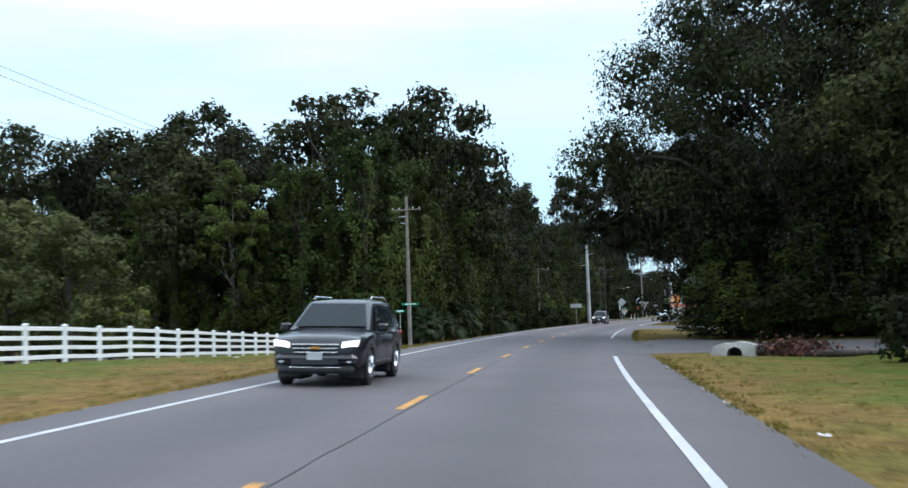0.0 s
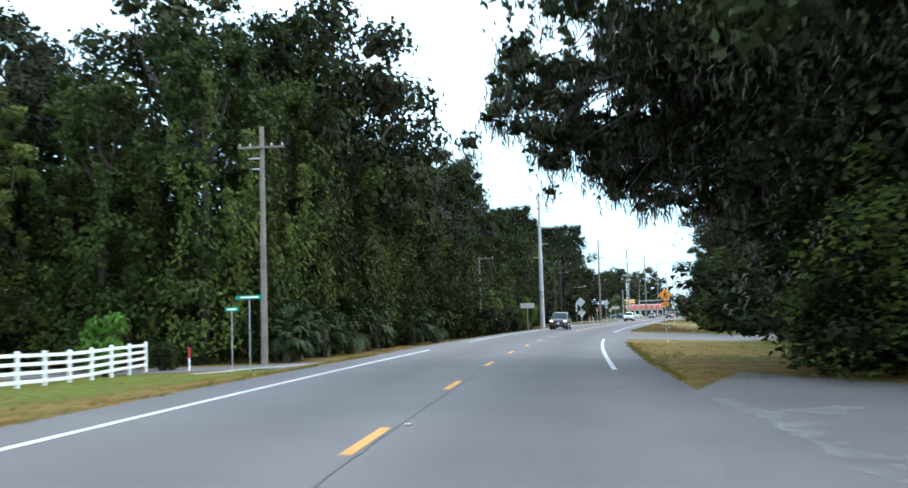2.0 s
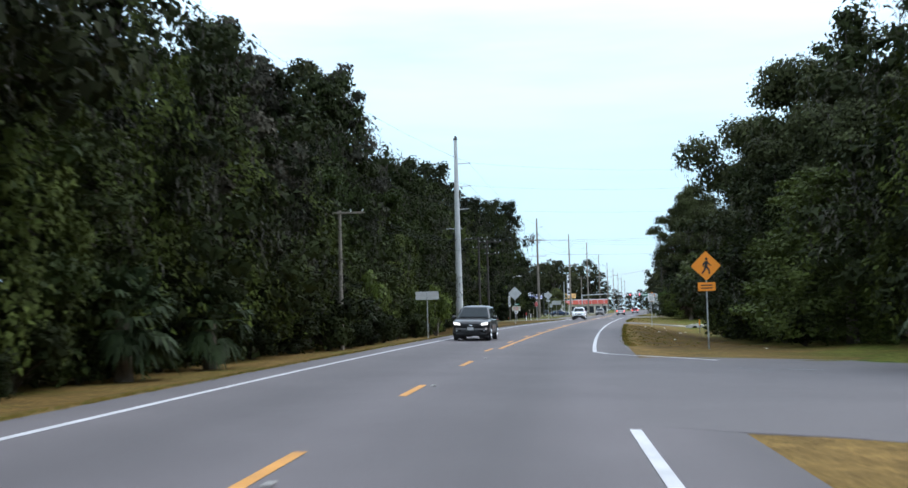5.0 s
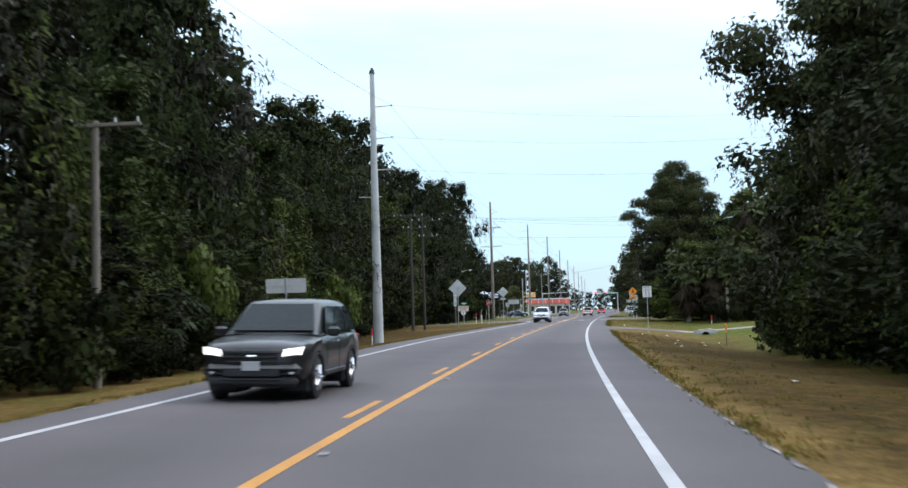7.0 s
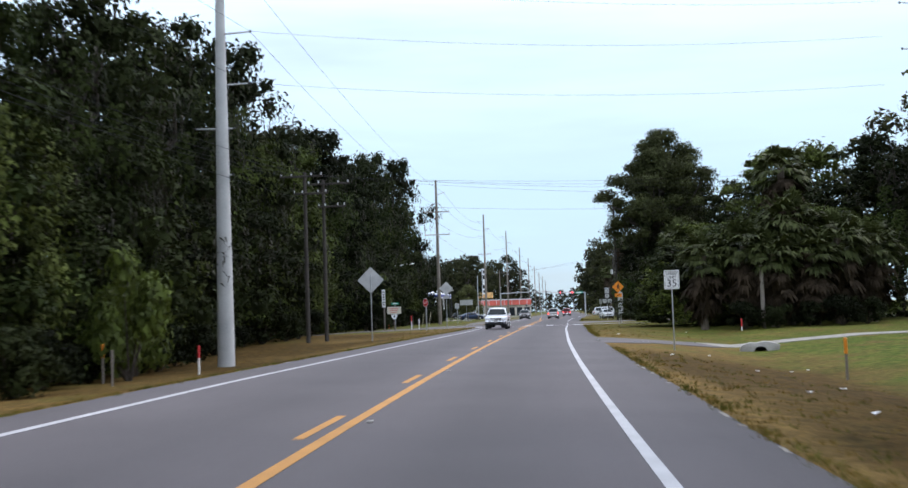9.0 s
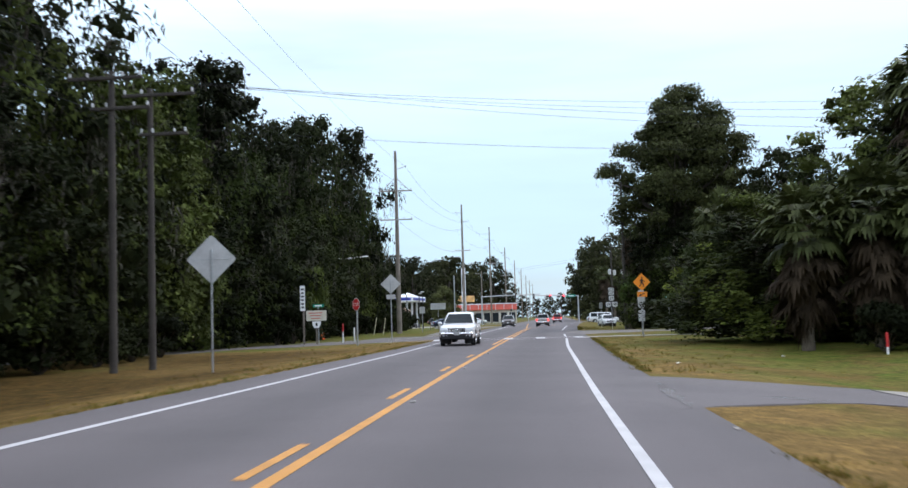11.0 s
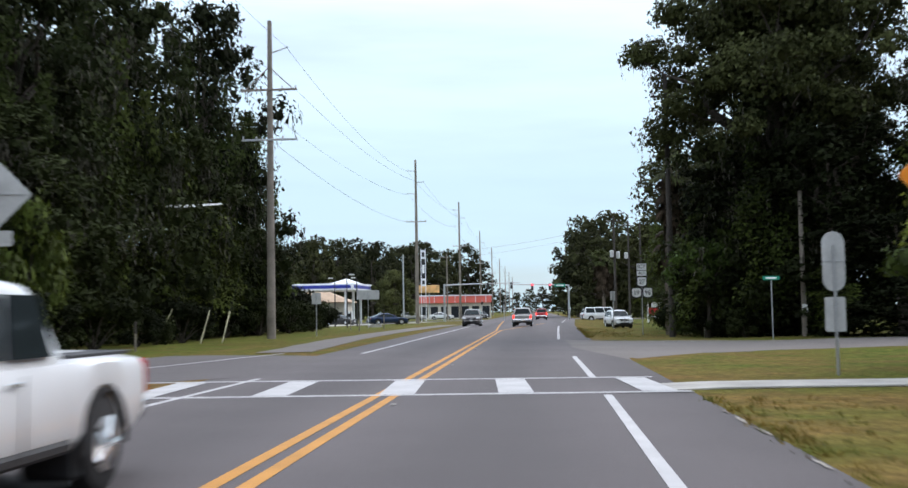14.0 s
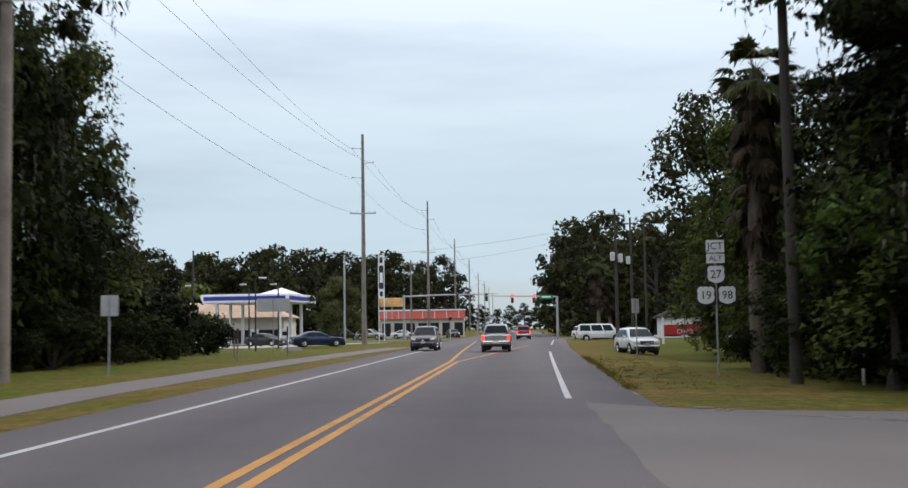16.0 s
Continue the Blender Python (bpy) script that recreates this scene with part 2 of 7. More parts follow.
CAR_GLASS = glass_material("tinted_car_glass", (0.018, 0.024, 0.026))
LAMP_ON = material("lit_headlamp", (0.8, 0.8, 0.78), 0.2, emit=((1.0, 0.95, 0.85), 1.1))
LAMP_OFF = material("clear_headlamp", (0.62, 0.64, 0.66), 0.12, grain=(10, 0.05), stain=(3, 0.05), clear=0.8)
TAIL_ON = material("lit_tail_lamp", (0.6, 0.02, 0.02), 0.25, emit=((1.0, 0.05, 0.03), 3.0))
TAIL_OFF = material("red_tail_lamp", (0.40, 0.015, 0.015), 0.2, clear=0.8)
SIGNAL_RED = material("lit_red_signal", (0.6, 0.02, 0.02), 0.3, emit=((1.0, 0.03, 0.04), 16.0))
BARK = material("oak_bark", (0.065, 0.052, 0.042), 0.95, grain=(14, 0.35), stain=(1.2, 0.25), bump=0.6)
PALE_BARK = material("pale_bark", (0.17, 0.15, 0.13), 0.95, grain=(14, 0.3), stain=(1.2, 0.25), bump=0.5)
PALM_BARK = material("palm_bark", (0.13, 0.105, 0.08), 0.95, grain=(18, 0.3), stain=(2, 0.25), bump=0.6)
LEAF = material("oak_leaves", (0.025, 0.028, 0.013), 0.7, grain=(0.5, 0.25), stain=(0.13, 0.3), per_island=0.5, per_object=0.2, translucent=0.10, tint=(0.040, 0.042, 0.016), gloss=0.05)
# Near-black copy of the vine leaves, with the woods' deep shade in its colour
SHADE_VINE = material("vine_leaves", (0.013, 0.0165, 0.007), 0.65, grain=(0.6, 0.35), stain=(0.16, 0.4), per_island=0.3, per_object=0.3, translucent=0.12, tint=(0.025, 0.031, 0.011), gloss=0.04)
CREEPER = material("creeper_leaves", (0.036, 0.051, 0.013), 0.7, grain=(0.35, 0.5), stain=(0.12, 0.5), per_island=0.18, per_object=0.3, translucent=0.16, tint=(0.066, 0.080, 0.018), gloss=0.06)
VINE_GREEN = material("lush_vine_leaves", (0.034, 0.050, 0.014), 0.6, grain=(0.6, 0.4), stain=(0.16, 0.55), per_island=0.2, per_object=0.3, translucent=0.14, tint=(0.058, 0.072, 0.016), gloss=0.07)
# Creepers for the near-black trees, darkened to carry the same shade
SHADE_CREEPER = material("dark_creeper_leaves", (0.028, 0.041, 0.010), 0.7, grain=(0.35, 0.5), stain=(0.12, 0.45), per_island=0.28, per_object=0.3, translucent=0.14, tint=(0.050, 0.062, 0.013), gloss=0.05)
OLIVE_LEAF = material("olive_leaves", (0.058, 0.068, 0.024), 0.65, grain=(0.6, 0.3), stain=(0.2, 0.35), per_island=0.4, translucent=0.18, tint=(0.085, 0.092, 0.032), gloss=0.08)
SPRIG_LEAF = material("bough_leaves", (0.042, 0.074, 0.016), 0.6, grain=(0.8, 0.25), stain=(0.3, 0.25), per_island=0.35, translucent=0.2, tint=(0.06, 0.095, 0.02), gloss=0.1)
GREY_LEAF = material("grey_brown_leaves", (0.044, 0.043, 0.032), 0.8, grain=(0.6, 0.3), stain=(0.2, 0.3), per_island=0.4, per_object=0.1, translucent=0.08, tint=(0.060, 0.054, 0.040), gloss=0.04)
BIG_LEAF = material("live_oak_leaves", (0.029, 0.034, 0.015), 0.65, grain=(0.5, 0.25), stain=(0.13, 0.3), per_island=0.5, per_object=0.2, translucent=0.12, tint=(0.046, 0.051, 0.018), gloss=0.05)
MOSS = material("spanish_moss", (0.07, 0.066, 0.05), 0.95, grain=(1.0, 0.2), stain=(0.3, 0.2), per_island=0.3, gloss=0.1)
DEAD_LEAF = material("brown_dead_leaves", (0.042, 0.030, 0.019), 0.9, grain=(1.0, 0.25), stain=(0.3, 0.2), per_island=0.4, gloss=0.1)
PALM_LEAF = material("palm_fronds", (0.056, 0.066, 0.021), 0.6, grain=(1.0, 0.2), stain=(0.3, 0.25), per_island=0.4, per_object=0.15, translucent=0.14, gloss=0.12)
PALMETTO_LEAF = material("palmetto_fans", (0.032, 0.046, 0.018), 0.6, grain=(1.0, 0.2), stain=(0.3, 0.3), per_island=0.35, per_object=0.25, translucent=0.12, gloss=0.1)
SPRAY_LEAF = material("new_leaf_sprays", (0.15, 0.18, 0.03), 0.6, grain=(0.8, 0.2), stain=(0.3, 0.2), per_island=0.3, translucent=0.3, gloss=0.15)
LIGHT_LEAF = material("pale_green_leaves", (0.080, 0.105, 0.018), 0.6, grain=(0.8, 0.2), stain=(0.3, 0.2), per_island=0.4, translucent=0.25, gloss=0.2)
BRIGHT_LEAF = material("fresh_green_leaves", (0.075, 0.16, 0.02), 0.6, grain=(0.8, 0.2), stain=(0.3, 0.2), per_island=0.3, translucent=0.3, gloss=0.2)
GRASS_BLADE = material("grass_blades", (0.086, 0.094, 0.013), 0.85, grain=(0.9, 0.15), stain=(0.2, 0.2), per_island=0.2, translucent=0.0, gloss=0.1, coords="World")
DRY_BLADE = material("dry_grass_blades", (0.17, 0.115, 0.024), 0.85, grain=(0.9, 0.15), stain=(0.2, 0.2), per_island=0.2, translucent=0.0, gloss=0.1, coords="World")
WIRE = material("cable_sheath", (0.022, 0.022, 0.023), 0.9, gloss=0.1)

# ---------------------------------------------------------------- mesh helpers
class Build:
    """Collects vertices and faces of one part."""

    def __init__(self):
        self.v, self.f = [], []

    def add(self, verts, faces):
        k = len(self.v)
        self.v += [tuple(p) for p in verts]
        self.f += [tuple(i + k for i in q) for q in faces]
        return self

    def box(self, c, s, bevel=0.0, m=None):
        """A box with chamfered edges, about its centre; m turns it."""
        h = [a / 2 for a in s]
        if bevel <= 0:
            p = [Vector((x * h[0], y * h[1], z * h[2])) for x in (-1, 1) for y in (-1, 1) for z in (-1, 1)]
            q = [(0, 1, 3, 2), (4, 6, 7, 5), (0, 4, 5, 1), (2, 3, 7, 6), (0, 2, 6, 4), (1, 5, 7, 3)]
        else:
            b = min(bevel, min(h) * 0.95)
            p, idx = [], {}
            for x in (-1, 1):
                for y in (-1, 1):
                    for z in (-1, 1):
                        for a in range(3):
                            w = [x * (h[0] - b), y * (h[1] - b), z * (h[2] - b)]
                            w[a] = (x, y, z)[a] * h[a]
                            idx[x, y, z, a] = len(p)
                            p.append(Vector(w))
            q = []
            ring = ((-1, -1), (1, -1), (1, 1), (-1, 1))
            for a in range(3):
                o = [i for i in range(3) if i != a]
                for s1 in (-1, 1):
                    face = []
                    for u, w in ring:
                        k = [0, 0, 0]
                        k[a], k[o[0]], k[o[1]] = s1, u, w
                        face.append(idx[(*k, a)])
                    q.append(tuple(face))
                for u in (-1, 1):
                    for w in (-1, 1):
                        lo, hi = [0, 0, 0], [0, 0, 0]
                        lo[a], hi[a] = -1, 1
                        lo[o[0]] = hi[o[0]] = u
                        lo[o[1]] = hi[o[1]] = w
                        q.append((idx[(*lo, o[0])], idx[(*hi, o[0])], idx[(*hi, o[1])], idx[(*lo, o[1])]))
            for x in (-1, 1):
                for y in (-1, 1):
                    for z in (-1, 1):
                        q.append(tuple(idx[x, y, z, a] for a in range(3)))
        p = [(m @ w if m else w) + Vector(c) for w in p]
        return self.add(p, q)

    def tube(self, points, radii, n=8, cap=True):
        """A tapered tube through points."""
        pts = [Vector(p) for p in points]
        rad = radii if isinstance(radii, (list, tuple)) else [radii] * len(pts)
        vs, fs = [], []
        for i, p in enumerate(pts):
            d = (pts[min(i + 1, len(pts) - 1)] - pts[max(i - 1, 0)]).normalized()
            side = d.cross(Vector((0, 0, 1)) if abs(d.z) < 0.95 else Vector((0, 1, 0))).normalized()
            up = side.cross(d)
            for j in range(n):
                a = 2 * math.pi * j / n
                vs.append(p + (side * math.cos(a) + up * math.sin(a)) * rad[i])
        for i in range(len(pts) - 1):
            for j in range(n):
                k = (j + 1) % n
                fs.append((i * n + j, i * n + k, (i + 1) * n + k, (i + 1) * n + j))
        if cap:
            fs += [tuple(range(n)), tuple(range((len(pts) - 1) * n, len(pts) * n))]
        return self.add(vs, fs)

    def plate(self, outline, t, y0=0.0):
        """A flat plate, its outline given in x and z, its front at y0 and its back t behind."""
        n = len(outline)
        vs = [(x, y0, z) for x, z in outline] + [(x, y0 + t, z) for x, z in outline]
        fs = [tuple(range(n)), tuple(range(2 * n - 1, n - 1, -1))] + [(i, (i + 1) % n, n + (i + 1) % n, n + i) for i in range(n)]
        return self.add(vs, fs)

    def pane(self, corners, t=0.012, inset=0.0, lift=0.006):
        """A thin slab over four corners, shrunk by inset and lifted along its normal."""
        c = [Vector(p) for p in corners]
        mid = sum(c, Vector()) / 4
        n = (c[2] - c[0]).cross(c[3] - c[1]).normalized()
        s = [mid + (p - mid) * (1 - inset) for p in c]
        vs = [p + n * lift for p in s] + [p + n * (lift + t) for p in s]
        return self.add(vs, [(0, 3, 2, 1), (4, 5, 6, 7), (0, 1, 5, 4), (1, 2, 6, 5), (2, 3, 7, 6), (3, 0, 4, 7)])

    def mesh(self, name, mat, smooth=False):
        me = bpy.data.meshes.new(name)
        me.from_pydata(self.v, [], self.f)
        me.materials.append(mat)
        if smooth:
            me.polygons.foreach_set("use_smooth", [True] * len(me.polygons))
        me.update()
        return me


def part(name, build, mat, parent=None, label="", smooth=False):
    """Links one mesh object under a thing or under a part."""
    ob = new(name, build.mesh(name, mat, smooth))
    if smooth:
        md = ob.modifiers.new("edges", "EDGE_SPLIT")
        md.split_angle = radians(38)
    if parent:
        ob.parent = parent
    return tagged(ob, label) if label else ob


def thing(name, m, label, category, group="", kind=""):
    ob = new(name)
    ob.matrix_basis = m
    return tagged(ob, label, category, group, kind)


def rounded(w, h, r, n=4):
    """A rounded rectangle's outline about its centre."""
    out = []
    for cx, cz, a0 in ((w / 2 - r, h / 2 - r, 0), (-w / 2 + r, h / 2 - r, 90), (-w / 2 + r, -h / 2 + r, 180), (w / 2 - r, -h / 2 + r, 270)):
        for i in range(n + 1):
            a = radians(a0 + 90 * i / n)
            out.append((cx + r * math.cos(a), cz + r * math.sin(a)))
    return out


def lettering(name, text, size, at, mat, parent, wide=1.0):
    """Raised lettering that faces -y."""
    cu = bpy.data.curves.new(name, "FONT")
    cu.body, cu.size, cu.align_x, cu.align_y, cu.extrude, cu.resolution_u = text, size, "CENTER", "CENTER", 0.003, 2
    tmp = new(name, cu)
    bpy.context.view_layer.update()
    me = bpy.data.meshes.new_from_object(tmp.evaluated_get(bpy.context.evaluated_depsgraph_get()))
    bpy.data.objects.remove(tmp)
    me.materials.clear()
    me.materials.append(mat)
    ob = new(name, me)
    ob.parent = parent
    ob.matrix_basis = pose(*at, 90, 0, 0) @ Matrix.Diagonal((wide, 1, 1, 1))
    return ob


# ---------------------------------------------------------------- the lie of the land
CENTRE = [(-60, 5.12), (0, -2.12), (30, -5.59), (60, -8.40), (90, -10.35), (120, -11.16), (150, -10.90), (180, -10.08), (210, -8.80), (240, -7.25), (270, -5.57), (300, -3.87), (330, -2.15), (420, 3.85)]
CY, CX = np.array([a for a, _ in CENTRE], float), np.array([b for _, b in CENTRE])
GAP = np.diff(CY)
BEND = np.zeros(len(CY))
BEND[1:-1] = np.linalg.solve(np.diag(2 * (GAP[:-1] + GAP[1:])) + np.diag(GAP[1:-1], 1) + np.diag(GAP[1:-1], -1), 6 * np.diff(np.diff(CX) / GAP))


def centre(y):
    """Where the road's centre line runs: a smooth curve through its points, straight beyond them."""
    if y < CY[0]:
        return float(CX[0] + (y - CY[0]) * (CX[0] - 21) / 140)
    if y > CY[-1]:
        return float(CX[-1] + (y - CY[-1]) * 0.0605)
    i = min(max(int(np.searchsorted(CY, y)) - 1, 0), len(GAP) - 1)
    a, b = (CY[i + 1] - y) / GAP[i], (y - CY[i]) / GAP[i]
    return float(a * CX[i] + b * CX[i + 1] + ((a ** 3 - a) * BEND[i] + (b ** 3 - b) * BEND[i + 1]) * GAP[i] ** 2 / 6)


def line_dir(y):
    return (centre(y + 1) - centre(y - 1)) / 2


EDGE_R = lambda y: float(np.interp(y, (0, 10, 25, 40, 65, 75, 135, 150, 170, 211, 227, 242, 251, 260, 297, 340, 420), (4.08, 4.06, 3.97, 3.92, 3.78, 3.78, 3.66, 3.64, 3.62, 3.57, 3.6, 3.58, 3.66, 3.75, 3.78, 4.75, 7.2)))
EDGE_L = lambda y: float(np.interp(y, (0, 15, 50, 85, 130, 160, 180, 215, 235, 255, 285, 300, 312, 420), (-3.87, -3.85, -3.77, -3.7, -3.82, -3.84, -4.0, -3.65, -3.58, -3.85, -3.62, -3.63, -3.65, -4.4)))
PAVE_R = lambda y: float(np.interp(y, (0, 30, 60, 80, 145, 175, 230, 245, 300, 345, 420), (5.5, 5.4, 5.15, 5.1, 5.05, 5.25, 5.15, 5.25, 5.5, 6.4, 8.6)))
PAVE_L = lambda y: float(np.interp(y, (0, 50, 75, 145, 175, 215, 240, 300, 420), (-4.97, -5.05, -4.87, -4.87, -5.1, -4.95, -4.8, -5.2, -6.6)))
SLOPE = lambda y: float(np.interp(y, (-60, 0, 40, 80, 130, 170, 220, 260, 300, 345), (0.03, 0.035, 0.037, 0.028, 0.026, 0.036, 0.022, 0.005, 0.014, 0.0)))


def bank(off, y):
    """The road's height at an offset from its centre line: the whole carriageway leans to one side through the long curve."""
    return -SLOPE(y) * min(max(off, PAVE_L(y)), PAVE_R(y))


def land(x, y):
    """The ground's height: level with the road, with ditches beside it."""
    off = x - centre(y)
    if off < 0:
        deep = np.interp(y, (0, 30, 60, 85, 210, 225, 245), (0.45, 0.4, -0.45, -0.85, -0.85, -0.35, -0.03))
        edge = -PAVE_L(y)
        k = np.interp(-off, (edge - 0.6, edge + 0.05, edge + 1.5, edge + 6), (0.0, 0.02, 0.25, 1.0))
        far = np.interp(-off, (16, 40), (0, -0.35))
    else:
        deep = np.interp(y, (0, 40, 70, 135, 160, 200, 213, 219, 232, 245, 296, 306, 338, 400), (-0.15, -0.4, -0.15, -0.35, -0.9, -1.25, -0.75, -0.7, -0.4, -0.02, -0.1, -0.3, -0.55, -0.2))
        edge = PAVE_R(y)
        k = np.interp(off, (edge - 0.6, edge + 0.05, edge + 2.0, edge + 7.0, edge + 14.0), (0.0, 0.02, 0.22, 1.0, 0.55))
        far = 0.0
    bumps = 0.05 * noise.noise((x * 0.25, y * 0.25, 0)) * min(1.0, max(0.0, abs(off) - abs(edge)) / 2)
    under = -0.06 if abs(off) < edge - 0.06 else 0.0
    lean = bank(off, y) * float(np.interp(abs(off), (abs(edge), abs(edge) + 10), (1, 0)))
    return float(deep * k + far + bumps * k + under + lean)


def strip_verts(a, b, y0, y1, z, step=2.0):
    n = max(2, int((y1 - y0) / step) + 1)
    ys = [y0 + (y1 - y0) * i / (n - 1) for i in range(n)]
    fa = a if callable(a) else (lambda _: a)
    fb = b if callable(b) else (lambda _: b)
    vs = []
    for y in ys:
        vs += [(centre(y) + fa(y), y, z + bank(fa(y), y)), (centre(y) + fb(y), y, z + bank(fb(y), y))]
    return vs, [(2 * i, 2 * i + 1, 2 * i + 3, 2 * i + 2) for i in range(n - 1)]


# ---------------------------------------------------------------- ground, road and markings
STREETS = [
    ([(-4.5, 52.0), (-1.5, 51.4), (4, 50.4), (14, 48), (45, 42)], (27, 21, 11, 8, 6.5), "faded grey side street meeting the road"),
    ([(-11.0, 120.4), (-8.0, 117), (-4.5, 113), (0, 107), (6, 99), (14, 88), (30, 62)], (14, 23, 19, 12, 7, 6, 6), "faded grey side street joining at a slant"),
    ([(-14, 91.5), (-18, 91), (-24, 90), (-40, 85.5), (-90, 72)], (16, 12, 7, 6, 6), "grey side street leaving through the trees"),
    ([(-9, 277), (-13, 270), (-20, 260), (-30, 248.5), (-60, 218)], (17, 10, 6.5, 6, 6), "grey side street leaving along the woods"),
    ([(-0.8, 285), (2.5, 285.2), (8, 285.6), (20, 286), (60, 288)], (24, 16, 12, 9, 8), "faded asphalt side street with a wide mouth"),
]


def carved(x, y):
    """Whether a place lies under a side street."""
    for pts, ws, _ in STREETS + [([(-5.0, 213), (-3, 213.3), (-0.5, 213.8), (2.2, 214.3)], (11, 8, 5.0, 3.8), "")]:
        for a, b, wa, wb in zip(pts, pts[1:], ws, ws[1:]):
            dx, dy = b[0] - a[0], b[1] - a[1]
            u = ((x - a[0]) * dx + (y - a[1]) * dy) / (dx * dx + dy * dy)
            if -0.05 <= u <= 1.05:
                d = abs((x - a[0]) * dy - (y - a[1]) * dx) / math.hypot(dx, dy)
                if d < (wa + (wb - wa) * u) / 2 * 0.8 - 0.3:
                    return True
    return False


def make_ground():
    left = [-3200, -1200, -500, -220, -140, -100, -80, -65, -54, -46] + [-40 + 1.5 * i for i in range(20)] + [-10.2]
    near = (2.6, 1.8, 1.2, 0.7, 0.3, 0.02, -0.12, -0.5, -1.6)
    right = [14.5, 15.5, 17, 19, 21, 24, 28, 33, 40, 50, 64, 80, 110, 160, 300, 700, 1500, 3200]
    spread_r = (3.5, 4.5, 5.5, 6.5, 7.5)
    ys = [-900, -400, -200, -120, -80, -60] + [-50 + 3 * i for i in range(172)] + [480, 520, 580, 660, 800, 1000, 1400, 2000, 3000]
    vs, dry, bare = [], [], []
    for y in ys:
        lo, hi = -PAVE_L(y), PAVE_R(y)
        offs = left + [-lo - d for d in near] + [0.0] + [hi + d for d in reversed(near)] + [hi + d for d in spread_r] + right
        for o in offs:
            x = centre(y) + o
            vs.append((x, y, land(x, y) - (0.05 if -110 < o < 70 and carved(x, y) else 0.0)))
            d = np.interp(o, (-lo - 9, -lo - 4, -lo, hi, hi + 4.5, hi + 9), (0.1, 0.75, 0.95, 0.95, 0.6, 0.08))
            if o > 0 and y < 60:
                d = np.interp(o - hi, (0, 1.5, 4, 7), (0.9, 0.6, 0.35, 0.0))
            elif o < 0 and 90 <= y < 250:
                d = np.interp(-o - lo, (0, 9, 14), (0.95, 0.85, 0.6))
            elif o < 0 and y < 90:
                d = np.interp(-o - lo, (0, 2.2, 3.6, 6), (0.95, 0.85, 0.25, 0.0))
            elif o > 0:
                d = d * np.interp(y, (200, 240), (1.0, 0.62)) + np.interp(y, (120, 150, 195, 212), (0, 0.35, 0.35, 0)) * (hi < o < hi + 7)
            else:
                d = d * np.interp(y, (255, 285), (1.0, 0.55))
            br = 0.0
            if o < -lo - 1.5:
                br = np.interp(y, (185, 200, 240, 250), (0, 0.75, 0.75, 0)) * np.interp(-o, (lo + 1.5, lo + 3, 22, 26), (0, 1, 1, 0.6))
            if hi + 0.2 < o < hi + 8:
                br = np.interp(y, (122, 134, 195, 206), (0, 0.75, 0.8, 0)) * np.interp(o, (hi + 0.3, hi + 1.1, hi + 6, hi + 8), (0, 1.15, 1.15, 0.2))
            wood = np.interp(-o, (22, 27, 75, 110), (0, 1, 1, 0.2)) * np.interp(y, (70, 105, 325, 360), (0, 1, 1, 0)) if o < 0 else np.interp(o, (14, 19, 60, 95), (0, 1, 1, 0.2)) * np.interp(y, (-60, -20, 165, 205), (0, 1, 1, 0))
            br = max(br, 0.85 * float(wood))
            dry.append(float(d)), bare.append(float(br))
    w = len(offs)
    fs = [(j * w + i, j * w + i + 1, (j + 1) * w + i + 1, (j + 1) * w + i) for j in range(len(ys) - 1) for i in range(w - 1)]
    b = Build().add(vs, fs)
    ob = part("ground", b, GROUND)
    ob.data.polygons.foreach_set("use_smooth", [True] * len(ob.data.polygons))
    for key, values in (("dry", dry), ("bare", bare)):
        at = ob.data.attributes.new(key, "FLOAT", "POINT")
        at.data.foreach_set("value", values)
    tagged(ob, "mown verge grass, green with dry tan and brown patches", "ground", kind="structure")


def make_road():
    cols = (None, -4.0, -2.0, 0.0, 2.0, 3.4, None)
    ys = [-160 + 3 * i for i in range(200)] + [460, 500, 560, 640, 760, 900, 1200]
    vs, uv, w = [], [], len(cols)
    for y in ys:
        for k, o in enumerate(cols):
            o = PAVE_L(y) + 0.05 * noise.noise((y * 0.45, 3, 0)) if k == 0 else PAVE_R(y) + 0.05 * noise.noise((y * 0.45, 9, 0)) if k == w - 1 else o
            vs.append((centre(y) + o, y, bank(o, y) - (0.0 if 0 < k < w - 1 else 0.012)))
            uv.append((o, y))
    fs = [(j * w + i, j * w + i + 1, (j + 1) * w + i + 1, (j + 1) * w + i) for j in range(len(ys) - 1) for i in range(w - 1)]
    ob = part("road", Build().add(vs, fs), ASPHALT)
    layer = ob.data.uv_layers.new(name="lane")
    for loop in ob.data.loops:
        layer.data[loop.index].uv = uv[loop.vertex_index]
    tagged(ob, "worn grey asphalt two-lane road with paved shoulders", "road", kind="structure")


def level(x, y, z):
    """A side street's height: just under the road's surface within it, laid on the land beside it."""
    off = x - centre(y)
    inside = PAVE_L(y) + 0.03 < off < PAVE_R(y) - 0.03
    return (0.002 if z > 0.0205 else -0.004) + bank(off, y) if inside else land(x, y) + z + 0.008


